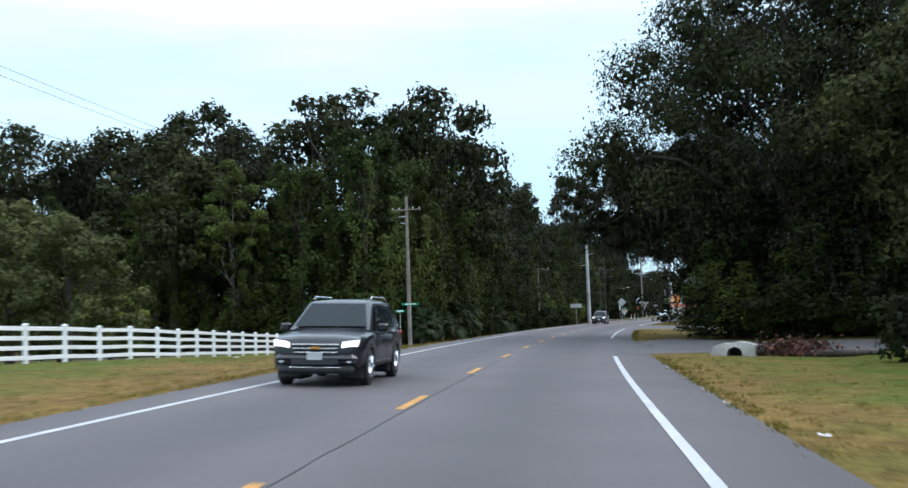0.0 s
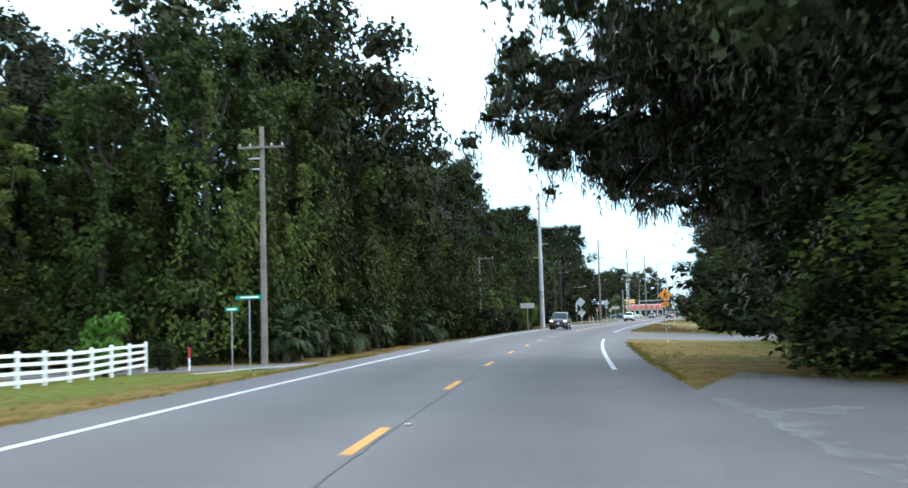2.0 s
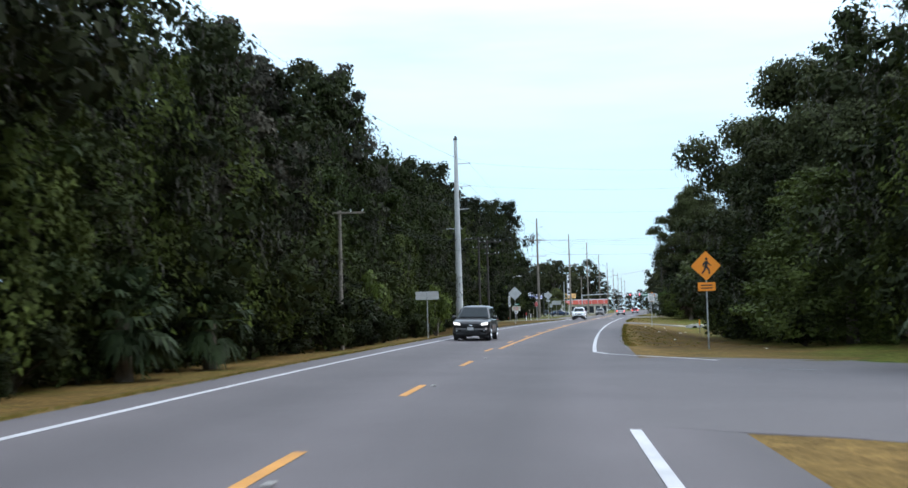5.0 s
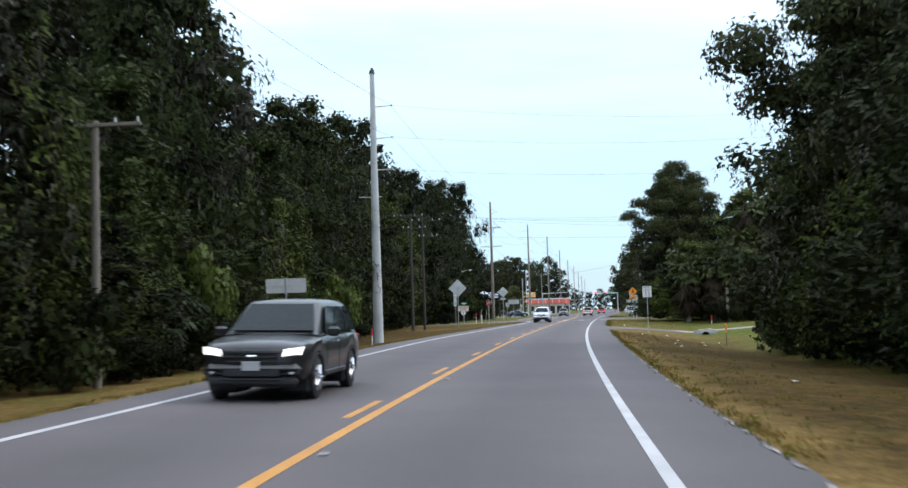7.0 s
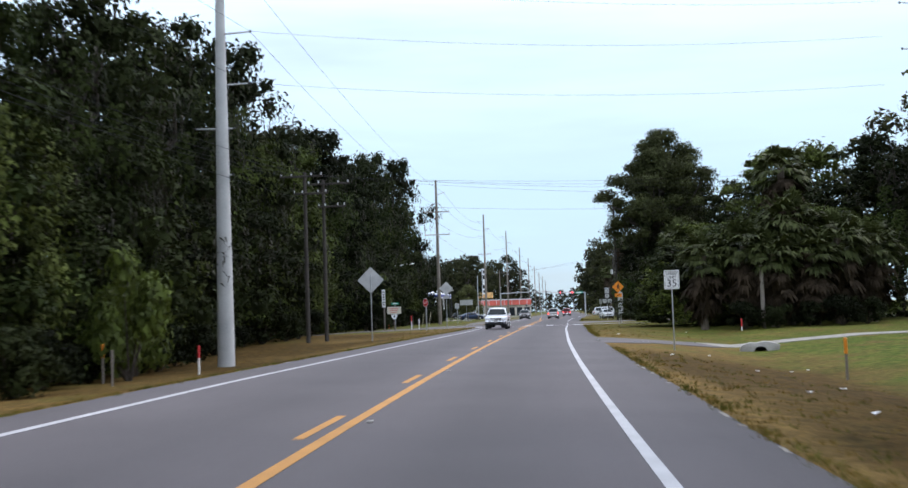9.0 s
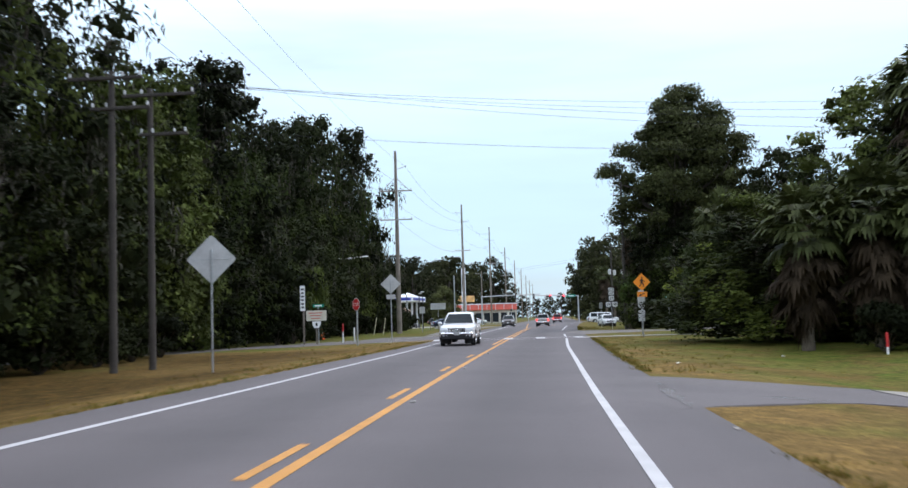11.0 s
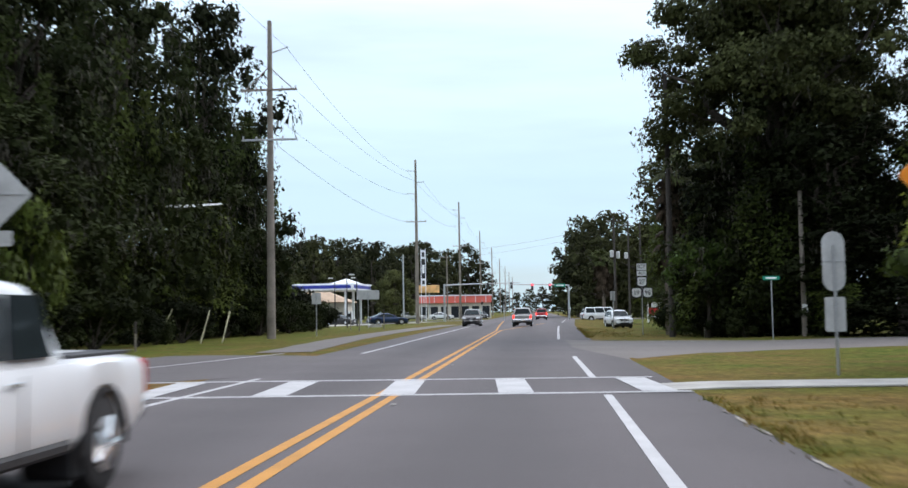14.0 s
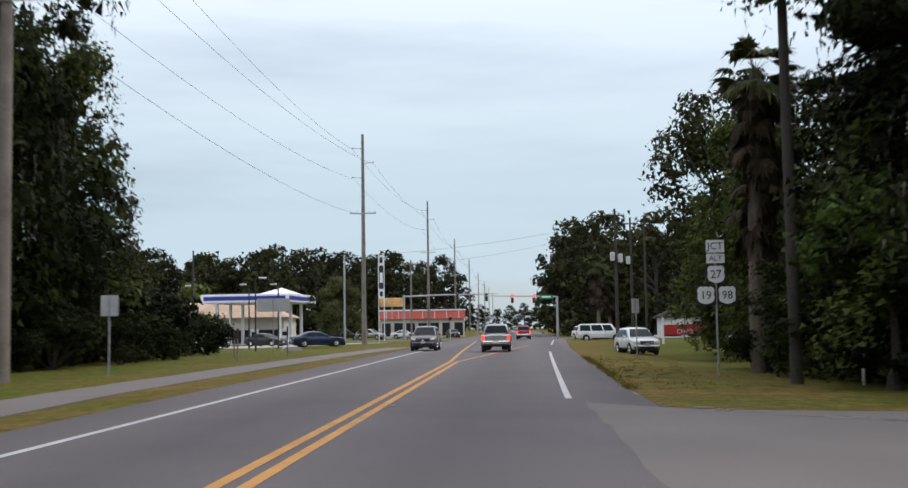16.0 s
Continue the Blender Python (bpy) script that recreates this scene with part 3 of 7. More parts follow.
def ribbon(name, pts, width, z, mat, label, category="road", flat=True):
    """A side street or drive along a line of points, laid on the land."""
    P, wide = [], []
    ws = width if isinstance(width, tuple) else (width,) * len(pts)
    for a, b, wa, wb in zip(pts, pts[1:], ws, ws[1:]):
        n = max(1, int((Vector(b) - Vector(a)).length / 1.0))
        P += [Vector(a).lerp(Vector(b), i / n) for i in range(n)]
        wide += [wa + (wb - wa) * i / n for i in range(n)]
    P.append(Vector(pts[-1])), wide.append(ws[-1])
    vs = []
    for i, p in enumerate(P):
        d = (P[min(i + 1, len(P) - 1)] - P[max(i - 1, 0)]).normalized()
        s = Vector((-d.y, d.x))
        w = wide[i]
        for k in (-1.004, -1, -0.8, -0.55, -0.3, 0, 0.3, 0.55, 0.8, 1, 1.004):
            q = p + s * (w / 2 * float(k))
            drop = 0.03 if abs(k) > 1.0 else 0.0
            vs.append((q.x, q.y, (max(level(q.x, q.y, z), level(p.x, p.y, z)) if flat else level(q.x, q.y, z)) - drop))
    fs = [(11 * i + k, 11 * i + k + 1, 11 * i + k + 12, 11 * i + k + 11) for i in range(len(P) - 1) for k in range(10)]
    ob = part(name, Build().add(vs, fs), mat)
    return tagged(ob, label, category, kind="structure")


def marking(name, a, b, y0, y1, mat, label, z=0.006):
    ob = part(name, Build().add(*strip_verts(a, b, y0, y1, z)), mat)
    return tagged(ob, label, "road marking", kind="structure")


def make_markings():
    half = 0.075
    for y0, y1 in ((-60, 39.2), (66.6, 104), (129, 259.4), (264.3, 275.3), (296.6, 340), (366, 400)):
        marking("edge_line", lambda y: EDGE_R(y) - half, lambda y: EDGE_R(y) + half, y0, y1, WHITE_PAINT, "solid white painted edge line on asphalt")
    for y0, y1 in ((-60, 81.6), (95.5, 265), (279, 350)):
        marking("edge_line", lambda y: EDGE_L(y) - half, lambda y: EDGE_L(y) + half, y0, y1, WHITE_PAINT, "solid white painted edge line on asphalt")
    for k in range(-6, 22):
        e = 19.2 + 10.27 * k if k < 16 else 173.2 + 9.85 * (k - 15)
        dash = marking("centre_dash", -0.38, -0.25, e - 2.8, e, YELLOW_PAINT, "short worn yellow painted centre dash", 0.006) if e > 130 else \
            marking("centre_dash", -0.075, 0.075, e - 2.8, e, YELLOW_PAINT, "short worn yellow painted centre dash", 0.006)
        tagged(dash, group="centre dashes")
    marking("centre_line", -0.08, 0.08, 132, 322, YELLOW_PAINT, "solid yellow painted centre line")
    marking("centre_line", -0.40, -0.24, 247, 322, YELLOW_PAINT, "solid yellow painted centre line")
    marking("centre_line", lambda y: -0.4 - (y - 322) * 0.028, lambda y: -0.24 - (y - 322) * 0.028, 322, 400, YELLOW_PAINT, "yellow line splitting off towards the turn lane")
    marking("centre_line", lambda y: -0.08 + (y - 322) * 0.085 * (y < 365) + 3.6 * (y >= 365), lambda y: 0.08 + (y - 322) * 0.085 * (y < 365) + 3.6 * (y >= 365), 322, 364, YELLOW_PAINT,
            "yellow line splitting off towards the turn lane")
    # corner line into the side street
    vs, fs = [], []
    arc = [(-7.45, 129.2), (-7.1, 127.7), (-6.2, 126.3), (-5.0, 124.6), (-3.9, 122.9)]
    for i, (x, y) in enumerate(arc):
        a, b = Vector(arc[max(i - 1, 0)]), Vector(arc[min(i + 1, len(arc) - 1)])
        d = (b - a).normalized()
        z = level(x, y, 0.0) + 0.014
        vs += [(x - d.y * 0.09, y + d.x * 0.09, z), (x + d.y * 0.09, y - d.x * 0.09, z)]
    fs = [(2 * i, 2 * i + 1, 2 * i + 3, 2 * i + 2) for i in range(len(arc) - 1)]
    tagged(part("corner_line", Build().add(vs, fs), WHITE_PAINT), "curved white line at the side street's mouth", "road marking", kind="structure")
    # edge line bending into the street along the woods
    vs = []
    for x, y in ((-14.4, 269.4), (-13.7, 272.4), (-12.7, 276.2), (-11.7, 280.0)):
        z = level(x, y, 0.0) + 0.014
        vs += [(x - 0.08, y, z), (x + 0.08, y - 0.02, z)]
    tagged(part("corner_line", Build().add(vs, [(2 * i, 2 * i + 1, 2 * i + 3, 2 * i + 2) for i in range(3)]), WHITE_PAINT), "white line bending into a side street", "road marking", kind="structure")
    # crosswalk
    y0, y1 = 259.8, 264.1
    tilt = lambda off: 0.03 * off
    for yy in (y0, y1):
        vs = []
        for off in np.linspace(-8.6, 5.3, 12):
            x = centre(260) + off
            z = 0.008 + bank(off, yy)
            vs += [(x, yy + tilt(off) - 0.14, z), (x, yy + tilt(off) + 0.14, z)]
        fs = [(2 * i, 2 * i + 1, 2 * i + 3, 2 * i + 2) for i in range(11)]
        tagged(part("crosswalk_line", Build().add(vs, fs), WHITE_PAINT), "white crosswalk line across the road", "road marking", kind="structure")
    for off in (-4.7, -2.3, 0.0, 2.15, 4.75):
        x = centre(260) + off
        corners = ((-0.32, y0 + 0.2), (0.32, y0 + 0.2), (0.34, y1 - 0.2), (-0.30, y1 - 0.2))
        b = Build().add([(x + dx, yy + tilt(off), 0.0075 + bank(off + dx, yy)) for dx, yy in corners], [(0, 1, 2, 3)])
        tagged(part("crosswalk_bar", b, WHITE_PAINT), "wide white crosswalk bar", "road marking", "crosswalk bars", "structure")
    # raised reflectors along the centre line
    b = Build().box((0, 0, 0.01), (0.10, 0.10, 0.022), 0.008)
    first_one = None
    for k in range(24):
        y = 26.0 + 12.2 * k
        x = centre(y) + (0.24 if y < 130 else 0.22)
        if first_one is None:
            first_one = tagged(part("road_reflector", b, CONCRETE), "small raised worn road reflector", "road reflector", "road reflectors", "structure")
            first_one.location = (x, y, 0.0)
        else:
            copy_thing(first_one, pose(x, y, 0.0))
    # seam along the centre
    vs, fs = [], []
    ys = [-20 + 0.5 * i for i in range(196)]
    for i, y in enumerate(ys):
        o = 0.13 + 0.05 * noise.noise((y * 0.5, 1, 1)) + 0.02 * noise.noise((y * 3.1, 1, 1))
        w = 0.010 + 0.009 * noise.noise((y * 0.9, 5, 1))
        vs += [(centre(y) + o - w, y, 0.004), (centre(y) + o + w, y, 0.004)]
    fs = [(2 * i, 2 * i + 1, 2 * i + 3, 2 * i + 2) for i in range(len(ys) - 1)]
    tagged(part("road_seam", Build().add(vs, fs), TAR), "dark open seam along the middle of the road", "road seam", kind="structure")


def verge_grass():
    """Uneven tufts along both pavement edges, thinning out into the mown verge."""
    rng = np.random.default_rng(12)
    for name, mat, seed_share, label in (("grass_tufts", GRASS_BLADE, 0.45, "short green grass tufts along the verge"), ("dry_grass_tufts", DRY_BLADE, 0.55, "short dry tan grass tufts along the verge")):
        V = []
        for _ in range(int(9000 * seed_share)):
            y, side = rng.uniform(12, 330), 1 if rng.uniform() < 0.62 else -1
            off = (PAVE_R(y) if side > 0 else -PAVE_L(y)) + (rng.uniform(-0.04, 0.25) if rng.uniform() < 0.4 else rng.exponential(1.8))
            x = centre(y) + side * off
            if carved(x, y) or 258.5 < y < 264 or 202 < y < 219 and side > 0 or 39 < y < 62 and side > 0 or 264 < y < 300 or 80 < y < 97 and side < 0 or 96 < y < 136 and side > 0 or y > 262 and side < 0:
                continue
            base = np.array([x, y, land(x, y)])
            n = int(rng.uniform(6, 13))
            p = base + np.column_stack([rng.normal(0, 0.07, n), rng.normal(0, 0.12, n), np.full(n, -0.01)])
            a, h = rng.uniform(0, 6.28, n), rng.uniform(0.03, 0.10, n)
            w = np.column_stack([np.cos(a), np.sin(a), np.zeros(n)]) * 0.011
            tip = p + np.column_stack([rng.normal(0, 0.035, n), rng.normal(0, 0.035, n), h])
            V.append(np.stack([p + w, p - w, tip], axis=1).reshape(-1, 3))
        V = np.concatenate(V)
        me = bpy.data.meshes.new(name)
        me.from_pydata(V.tolist(), [], np.arange(len(V)).reshape(-1, 3).tolist())
        me.materials.append(mat)
        tagged(new(name, me), label, "grass", kind="stuff")


def edge_crumbs():
    """Pale broken bits along the pavement's edges."""
    rng = random.Random(19)
    b = Build()
    for side, y0, y1, chance in ((1, 2, 36, 0.25), (1, 131, 176, 0.8), (1, 176, 206, 0.4), (1, 219, 258, 0.35), (1, 297, 340, 0.25), (-1, 0, 82, 0.15), (-1, 100, 250, 0.2)):
        y = y0
        while y < y1:
            ln = rng.uniform(0.3, 1.1)
            if rng.random() < chance:
                edge = PAVE_R if side > 0 else PAVE_L
                vs, n = [], 4
                for i in range(n + 1):
                    yy = y + ln * i / n
                    e, w = edge(yy) + side * rng.uniform(-0.10, -0.04), rng.uniform(0.015, 0.045) * (0.3 if i in (0, n) else 1)
                    z = 0.002 + bank(e, yy)
                    vs += [(centre(yy) + e - w, yy, z), (centre(yy) + e + w, yy, z)]
                b.add(vs, [(2 * i, 2 * i + 1, 2 * i + 3, 2 * i + 2) for i in range(n)])
            y += ln + rng.uniform(0.1, 1.5)
    tagged(part("edge_crumbs", b, PALE_EDGE), "pale broken asphalt crumbs along the pavement edge", "road edge", kind="stuff")
    # sand washed over the mouths of the side streets
    b, lift = Build(), 0.007
    for cx, cy, lx, ly, n in ((-2.6, 117.5, 2.2, 2.6, 6), (5.0, 290.4, 3.4, 0.5, 5), (2.4, 292.8, 0.9, 1.0, 3), (-1.4, 210.6, 0.7, 1.4, 3)):
        for _ in range(n):
            x, y, w, h, t = cx + rng.uniform(-1, 1) * lx * 0.5, cy + rng.uniform(-1, 1) * ly * 0.5, rng.uniform(0.2, 0.75), rng.uniform(0.12, 0.34), rng.uniform(-0.7, 0.2)
            vs, lift = [], lift + 0.0003
            for i in range(9):
                a = 2 * math.pi * i / 9
                u, v = w * math.cos(a) * rng.uniform(0.6, 1.1), h * math.sin(a) * rng.uniform(0.6, 1.1)
                px_, py_ = x + u * math.cos(t) - v * math.sin(t), y + u * math.sin(t) + v * math.cos(t)
                vs.append((px_, py_, level(px_, py_, -0.002) + lift))
            b.add(vs, [tuple(range(9))])
    for pts, wide in (([(-3.0, 57.4), (-2.75, 55.6), (-2.3, 52.7), (-2.05, 50.6), (-1.9, 49.0), (-1.75, 46.4)], 0.26), ([(-2.3, 53.4), (-1.6, 53.7), (-0.7, 54.8)], 0.5), ([(-2.2, 51.6), (-1.5, 52.0)], 0.55), ([(-1.6, 48.2), (-0.3, 48.1), (1.0, 47.8)], 0.3), ([(0.2, 50.4), (2.6, 50.1)], 0.22),
                      ([(1.2, 295.0), (2.0, 293.4), (2.9, 291.6)], 0.2), ([(2.6, 291.7), (4.4, 290.7), (7.5, 290.6)], 0.22), ([(-3.5, 214.4), (-3.75, 211.0), (-3.95, 207.8)], 0.12), ([(-7.3, 128.2), (-6.6, 126.9), (-5.9, 126.0)], 0.14)):
        vs, lift = [], lift + 0.0003
        P = [Vector(a).lerp(Vector(c), k / 8) for a, c in zip(pts, pts[1:]) for k in range(8)] + [Vector(pts[-1])]
        for k, p in enumerate(P):
            d = (P[min(k + 1, len(P) - 1)] - P[max(k - 1, 0)]).normalized()
            w = wide * rng.uniform(0.45, 1.3) * min(1.0, (k + 0.3) / 3, (len(P) - 0.7 - k) / 3)
            for e in (-1, 1):
                q = p + Vector((-d.y, d.x)) * (w * e + rng.uniform(-0.05, 0.05))
                vs.append((q.x, q.y, level(q.x, q.y, -0.002) + lift))
        b.add(vs, [(2 * k, 2 * k + 1, 2 * k + 3, 2 * k + 2) for k in range(len(P) - 1)])
    tagged(part("sand_patches", b, SAND), "pale sand streaks washed onto the asphalt", "sand", kind="stuff")


make_ground()
verge_grass()
make_road()
edge_crumbs()
ribbon("side_street", [(-25.0, 82.0), (-23.6, 88.0), (-21.6, 91.6), (-18.6, 92.6), (-15.2, 93.2)], (0.7, 0.9, 1.1, 1.2, 0.8), 0.022, PALE_EDGE, "pale sandy edge of the side street's mouth", "road edge", flat=False)
for pts, ws, label in STREETS:
    ribbon("side_street", pts, ws, -0.002, PALE_ASPHALT if "mouth" in label else SIDE_ASPHALT, label, flat=False)
ribbon("driveway", [(-5.0, 213), (-3, 213.3), (-0.5, 213.8), (2.2, 214.3)], (11, 8, 5.0, 3.8), 0.004, SIDE_ASPHALT, "worn grey asphalt apron of a driveway", flat=False)
ribbon("driveway", [(2.1, 214.28), (6, 215.3), (14, 217.5), (40, 226)], (3.0, 2.2, 2.2, 2.2), 0.02, PALE_EDGE, "pale sandy driveway crossing the ditch", flat=False)
ribbon("sidewalk", [(-11.9, 281), (-11.85, 300), (-11.1, 318), (-9.6, 340), (-7.4, 362)], 2.1, 0.02, PALE_ASPHALT, "grey asphalt footpath beside the road", "sidewalk")
ribbon("sidewalk", [(-1.2, 261.2), (6, 261.4), (40, 262)], 1.7, 0.03, CONCRETE, "pale concrete sidewalk leading to the crosswalk", "sidewalk", flat=False)
ribbon("side_street", [(-90, 426), (-40, 423), (3, 420), (50, 416), (120, 412)], 14.0, 0.02, ASPHALT, "grey asphalt cross street at the traffic lights")
ribbon("forecourt", [(-14, 388), (-24, 392), (-46, 398)], 22.0, 0.03, CONCRETE, "pale concrete forecourt of the filling station", "pavement")
make_markings()

# ---------------------------------------------------------------- trees
def leaf_mesh(name, centres, sizes, seed, mat, lengthen=1.0, droop=0.0, outward=None, slim=1.0):
    """Many small leaf sprays: one small blade each, turned outward with some disorder."""
    rng = np.random.default_rng(seed)
    n = len(centres)
    c = np.asarray(centres, float)
    s = np.asarray(sizes, float)[:, None]
    nor = rng.normal(size=(n, 3))
    if outward is not None:
        nor = nor * 0.45 + np.asarray(outward) * 1.0
    nor /= np.linalg.norm(nor, axis=1)[:, None] + 1e-9
    t = rng.normal(size=(n, 3))
    t[:, 2] -= droop * 2
    t -= nor * np.sum(t * nor, axis=1)[:, None]
    t /= np.linalg.norm(t, axis=1)[:, None] + 1e-9
    b = np.cross(nor, t)
    wide = s * slim * rng.uniform(0.30, 0.46, (n, 1))
    long = s * 0.5 * lengthen
    v = np.stack([c - t * long * 0.8 + b * wide, c - t * long * 0.8 - b * wide, c + t * long * 1.2], axis=1).reshape(-1, 3)
    me = bpy.data.meshes.new(name)
    me.vertices.add(3 * n)
    me.vertices.foreach_set("co", v.astype(np.float32).ravel())
    me.loops.add(3 * n)
    me.loops.foreach_set("vertex_index", np.arange(3 * n, dtype=np.int32))
    me.polygons.add(n)
    me.polygons.foreach_set("loop_start", np.arange(0, 3 * n, 3, dtype=np.int32))
    me.materials.append(mat)
    me.update(calc_edges=True)
    me.validate()
    return me


def clump_points(rng, centres, radii, count, leaf, core=20):
    """Leaf places in clumps, near each clump's skin and thinner underneath, over a few broad inner sprays. Gives places, outward ways and sizes."""
    P, O, S = [], [], []
    total = sum(r ** 2 for r in radii)
    for c, r in zip(centres, radii):
        n = max(8, int(count * r * r / total))
        d = rng.normal(size=(n, 3))
        d /= np.linalg.norm(d, axis=1)[:, None]
        d[:, 2] = np.where(d[:, 2] < -0.45, -d[:, 2], d[:, 2])
        q = rng.uniform(0.5, 1.0, (n, 1)) ** 0.5 * (1 + 0.16 * rng.normal(size=(n, 1)))
        P.append(np.array(c) + d * q * np.array([r, r, r * 0.8]))
        O.append(d)
        S.append(leaf * rng.uniform(0.55, 1.5, n))
        k = rng.normal(size=(core, 3))
        k /= np.linalg.norm(k, axis=1)[:, None]
        P.append(np.array(c) + k * rng.uniform(0.1, 0.62, (core, 1)) * np.array([r, r, r * 0.7]))
        O.append(k)
        S.append(np.minimum(0.5, r * rng.uniform(0.42, 0.66, core)))
    return np.concatenate(P), np.concatenate(O), np.concatenate(S)


def limb(rng, start, end, sag, n=5):
    a, b = np.array(start, float), np.array(end, float)
    pts = []
    for i in range(n + 1):
        u = i / n
        p = a + (b - a) * u + np.array([0, 0, sag * math.sin(math.pi * u)])
        if 0 < i < n:
            p += rng.normal(size=3) * 0.04 * np.linalg.norm(b - a)
        pts.append(tuple(p))
    return pts


def oak(name, seed, height, spread, label, leaves=9000, leaf=0.42, low=0.28, mat=None, category="tree", moss=0, squash=1.0, dense=1.0, boughs=(), girth=1.0, bark=None):
    """A broad tree: tapered trunk, forking limbs and an uneven crown of clumps."""
    rng = np.random.default_rng(seed)
    root = thing(name, Matrix(), label, category)
    fork = height * rng.uniform(0.18, 0.26)
    r0 = 0.028 * height * girth
    wood = Build().tube([(0, 0, -0.3), (0.02, 0.03, 0.3), (0.1, -0.05, fork * 0.6), (0.15, 0.05, fork), (0.25, 0.2, height * 0.6), (0.2, 0.1, height * 0.86)],
                        [r0 * 1.6, r0 * 1.1, r0 * 0.9, r0 * 0.8, r0 * 0.4, r0 * 0.08], 9)
    centres, radii = [], []
    n = int(34 * dense)
    golden = math.pi * (3 - 5 ** 0.5)
    for i in range(n):
        u = (i + 0.5) / n
        zz = low + (1 - low) * u
        belly = math.sin(math.pi * min(0.97, 0.14 + 0.86 * (zz - low) / (1 - low) * 0.92 + 0.05)) ** 0.75
        a = golden * i + rng.uniform(-0.5, 0.5)
        rad = spread * belly * rng.uniform(0.55, 1.02)
        c = (rad * math.cos(a), rad * math.sin(a) * squash, height * zz * rng.uniform(0.94, 1.03))
        centres.append(c)
        radii.append(spread * rng.uniform(0.15, 0.27) / dense ** 0.3)
        if i % 3 == 0:
            wood.tube(limb(rng, (0.15, 0.05, min(fork + (c[2] - fork) * 0.35, height * 0.7)), c, 0.08 * spread), [r0 * 0.5, r0 * 0.4, r0 * 0.28, r0 * 0.18, r0 * 0.1, r0 * 0.04], 6)
    for i in range(int(14 * dense)):
        a, u = rng.uniform(0, 6.28), rng.uniform(0.1, 0.9)
        centres.append((spread * 0.35 * math.cos(a), spread * 0.35 * math.sin(a) * squash, height * (low + (1 - low) * u * 0.9)))
        radii.append(spread * rng.uniform(0.22, 0.34))
    own = len(centres)
    for tip in boughs:
        line = limb(rng, (0.2, 0.1, height * 0.38), tip, 1.6, 6)
        wood.tube(line, [r0 * 0.3, r0 * 0.22, r0 * 0.15, r0 * 0.10, r0 * 0.07, r0 * 0.045, r0 * 0.02], 6)
        for k, p in enumerate(line[2:]):
            for _ in range(3):
                centres.append((p[0] + rng.normal() * 0.7, p[1] + rng.normal() * 0.7, p[2] + rng.normal() * 0.45 + 0.25))
                radii.append(rng.uniform(0.35, 0.95) * (1.2 - 0.13 * k))
    part("trunk", wood, bark or BARK, root, "pale grey bark" if bark else "grey-brown bark", smooth=True)
    P, O, sz = clump_points(rng, centres, radii, leaves, leaf, 60 if dense > 1.5 else 20)
    crown = new("crown", leaf_mesh("crown", P, sz, seed + 1, mat or LEAF, outward=O))
    crown.parent = root
    if moss:
        low_c = [c for c in centres[:own] if c[2] < height * 0.7]
        M = []
        for c, r in zip(centres[own:], radii[own:]):
            for _ in range(9):
                x, y = c[0] + rng.normal() * r * 0.45, c[1] + rng.normal() * r * 0.45
                M += [(x + rng.normal() * 0.03, y + rng.normal() * 0.03, c[2] - r * 0.55 - 0.13 * k) for k in range(int(rng.uniform(2, 6)))]
        for c in low_c:
            for _ in range(moss):
                a, r = rng.uniform(0, 6.28), rng.uniform(0.2, 1) * spread * 0.24
                for k in range(5):
                    M.append((c[0] + r * math.cos(a) + rng.normal() * 0.06, c[1] + r * math.sin(a) + rng.normal() * 0.06, c[2] - spread * 0.06 - 0.2 * k))
        mo = new("moss", leaf_mesh("moss", M, 0.24 * np.ones(len(M)), seed + 2, MOSS, 1.5, 3.0, slim=0.3))
        mo.parent = root
        tagged(mo, "grey hanging moss", kind="stuff")
    return root


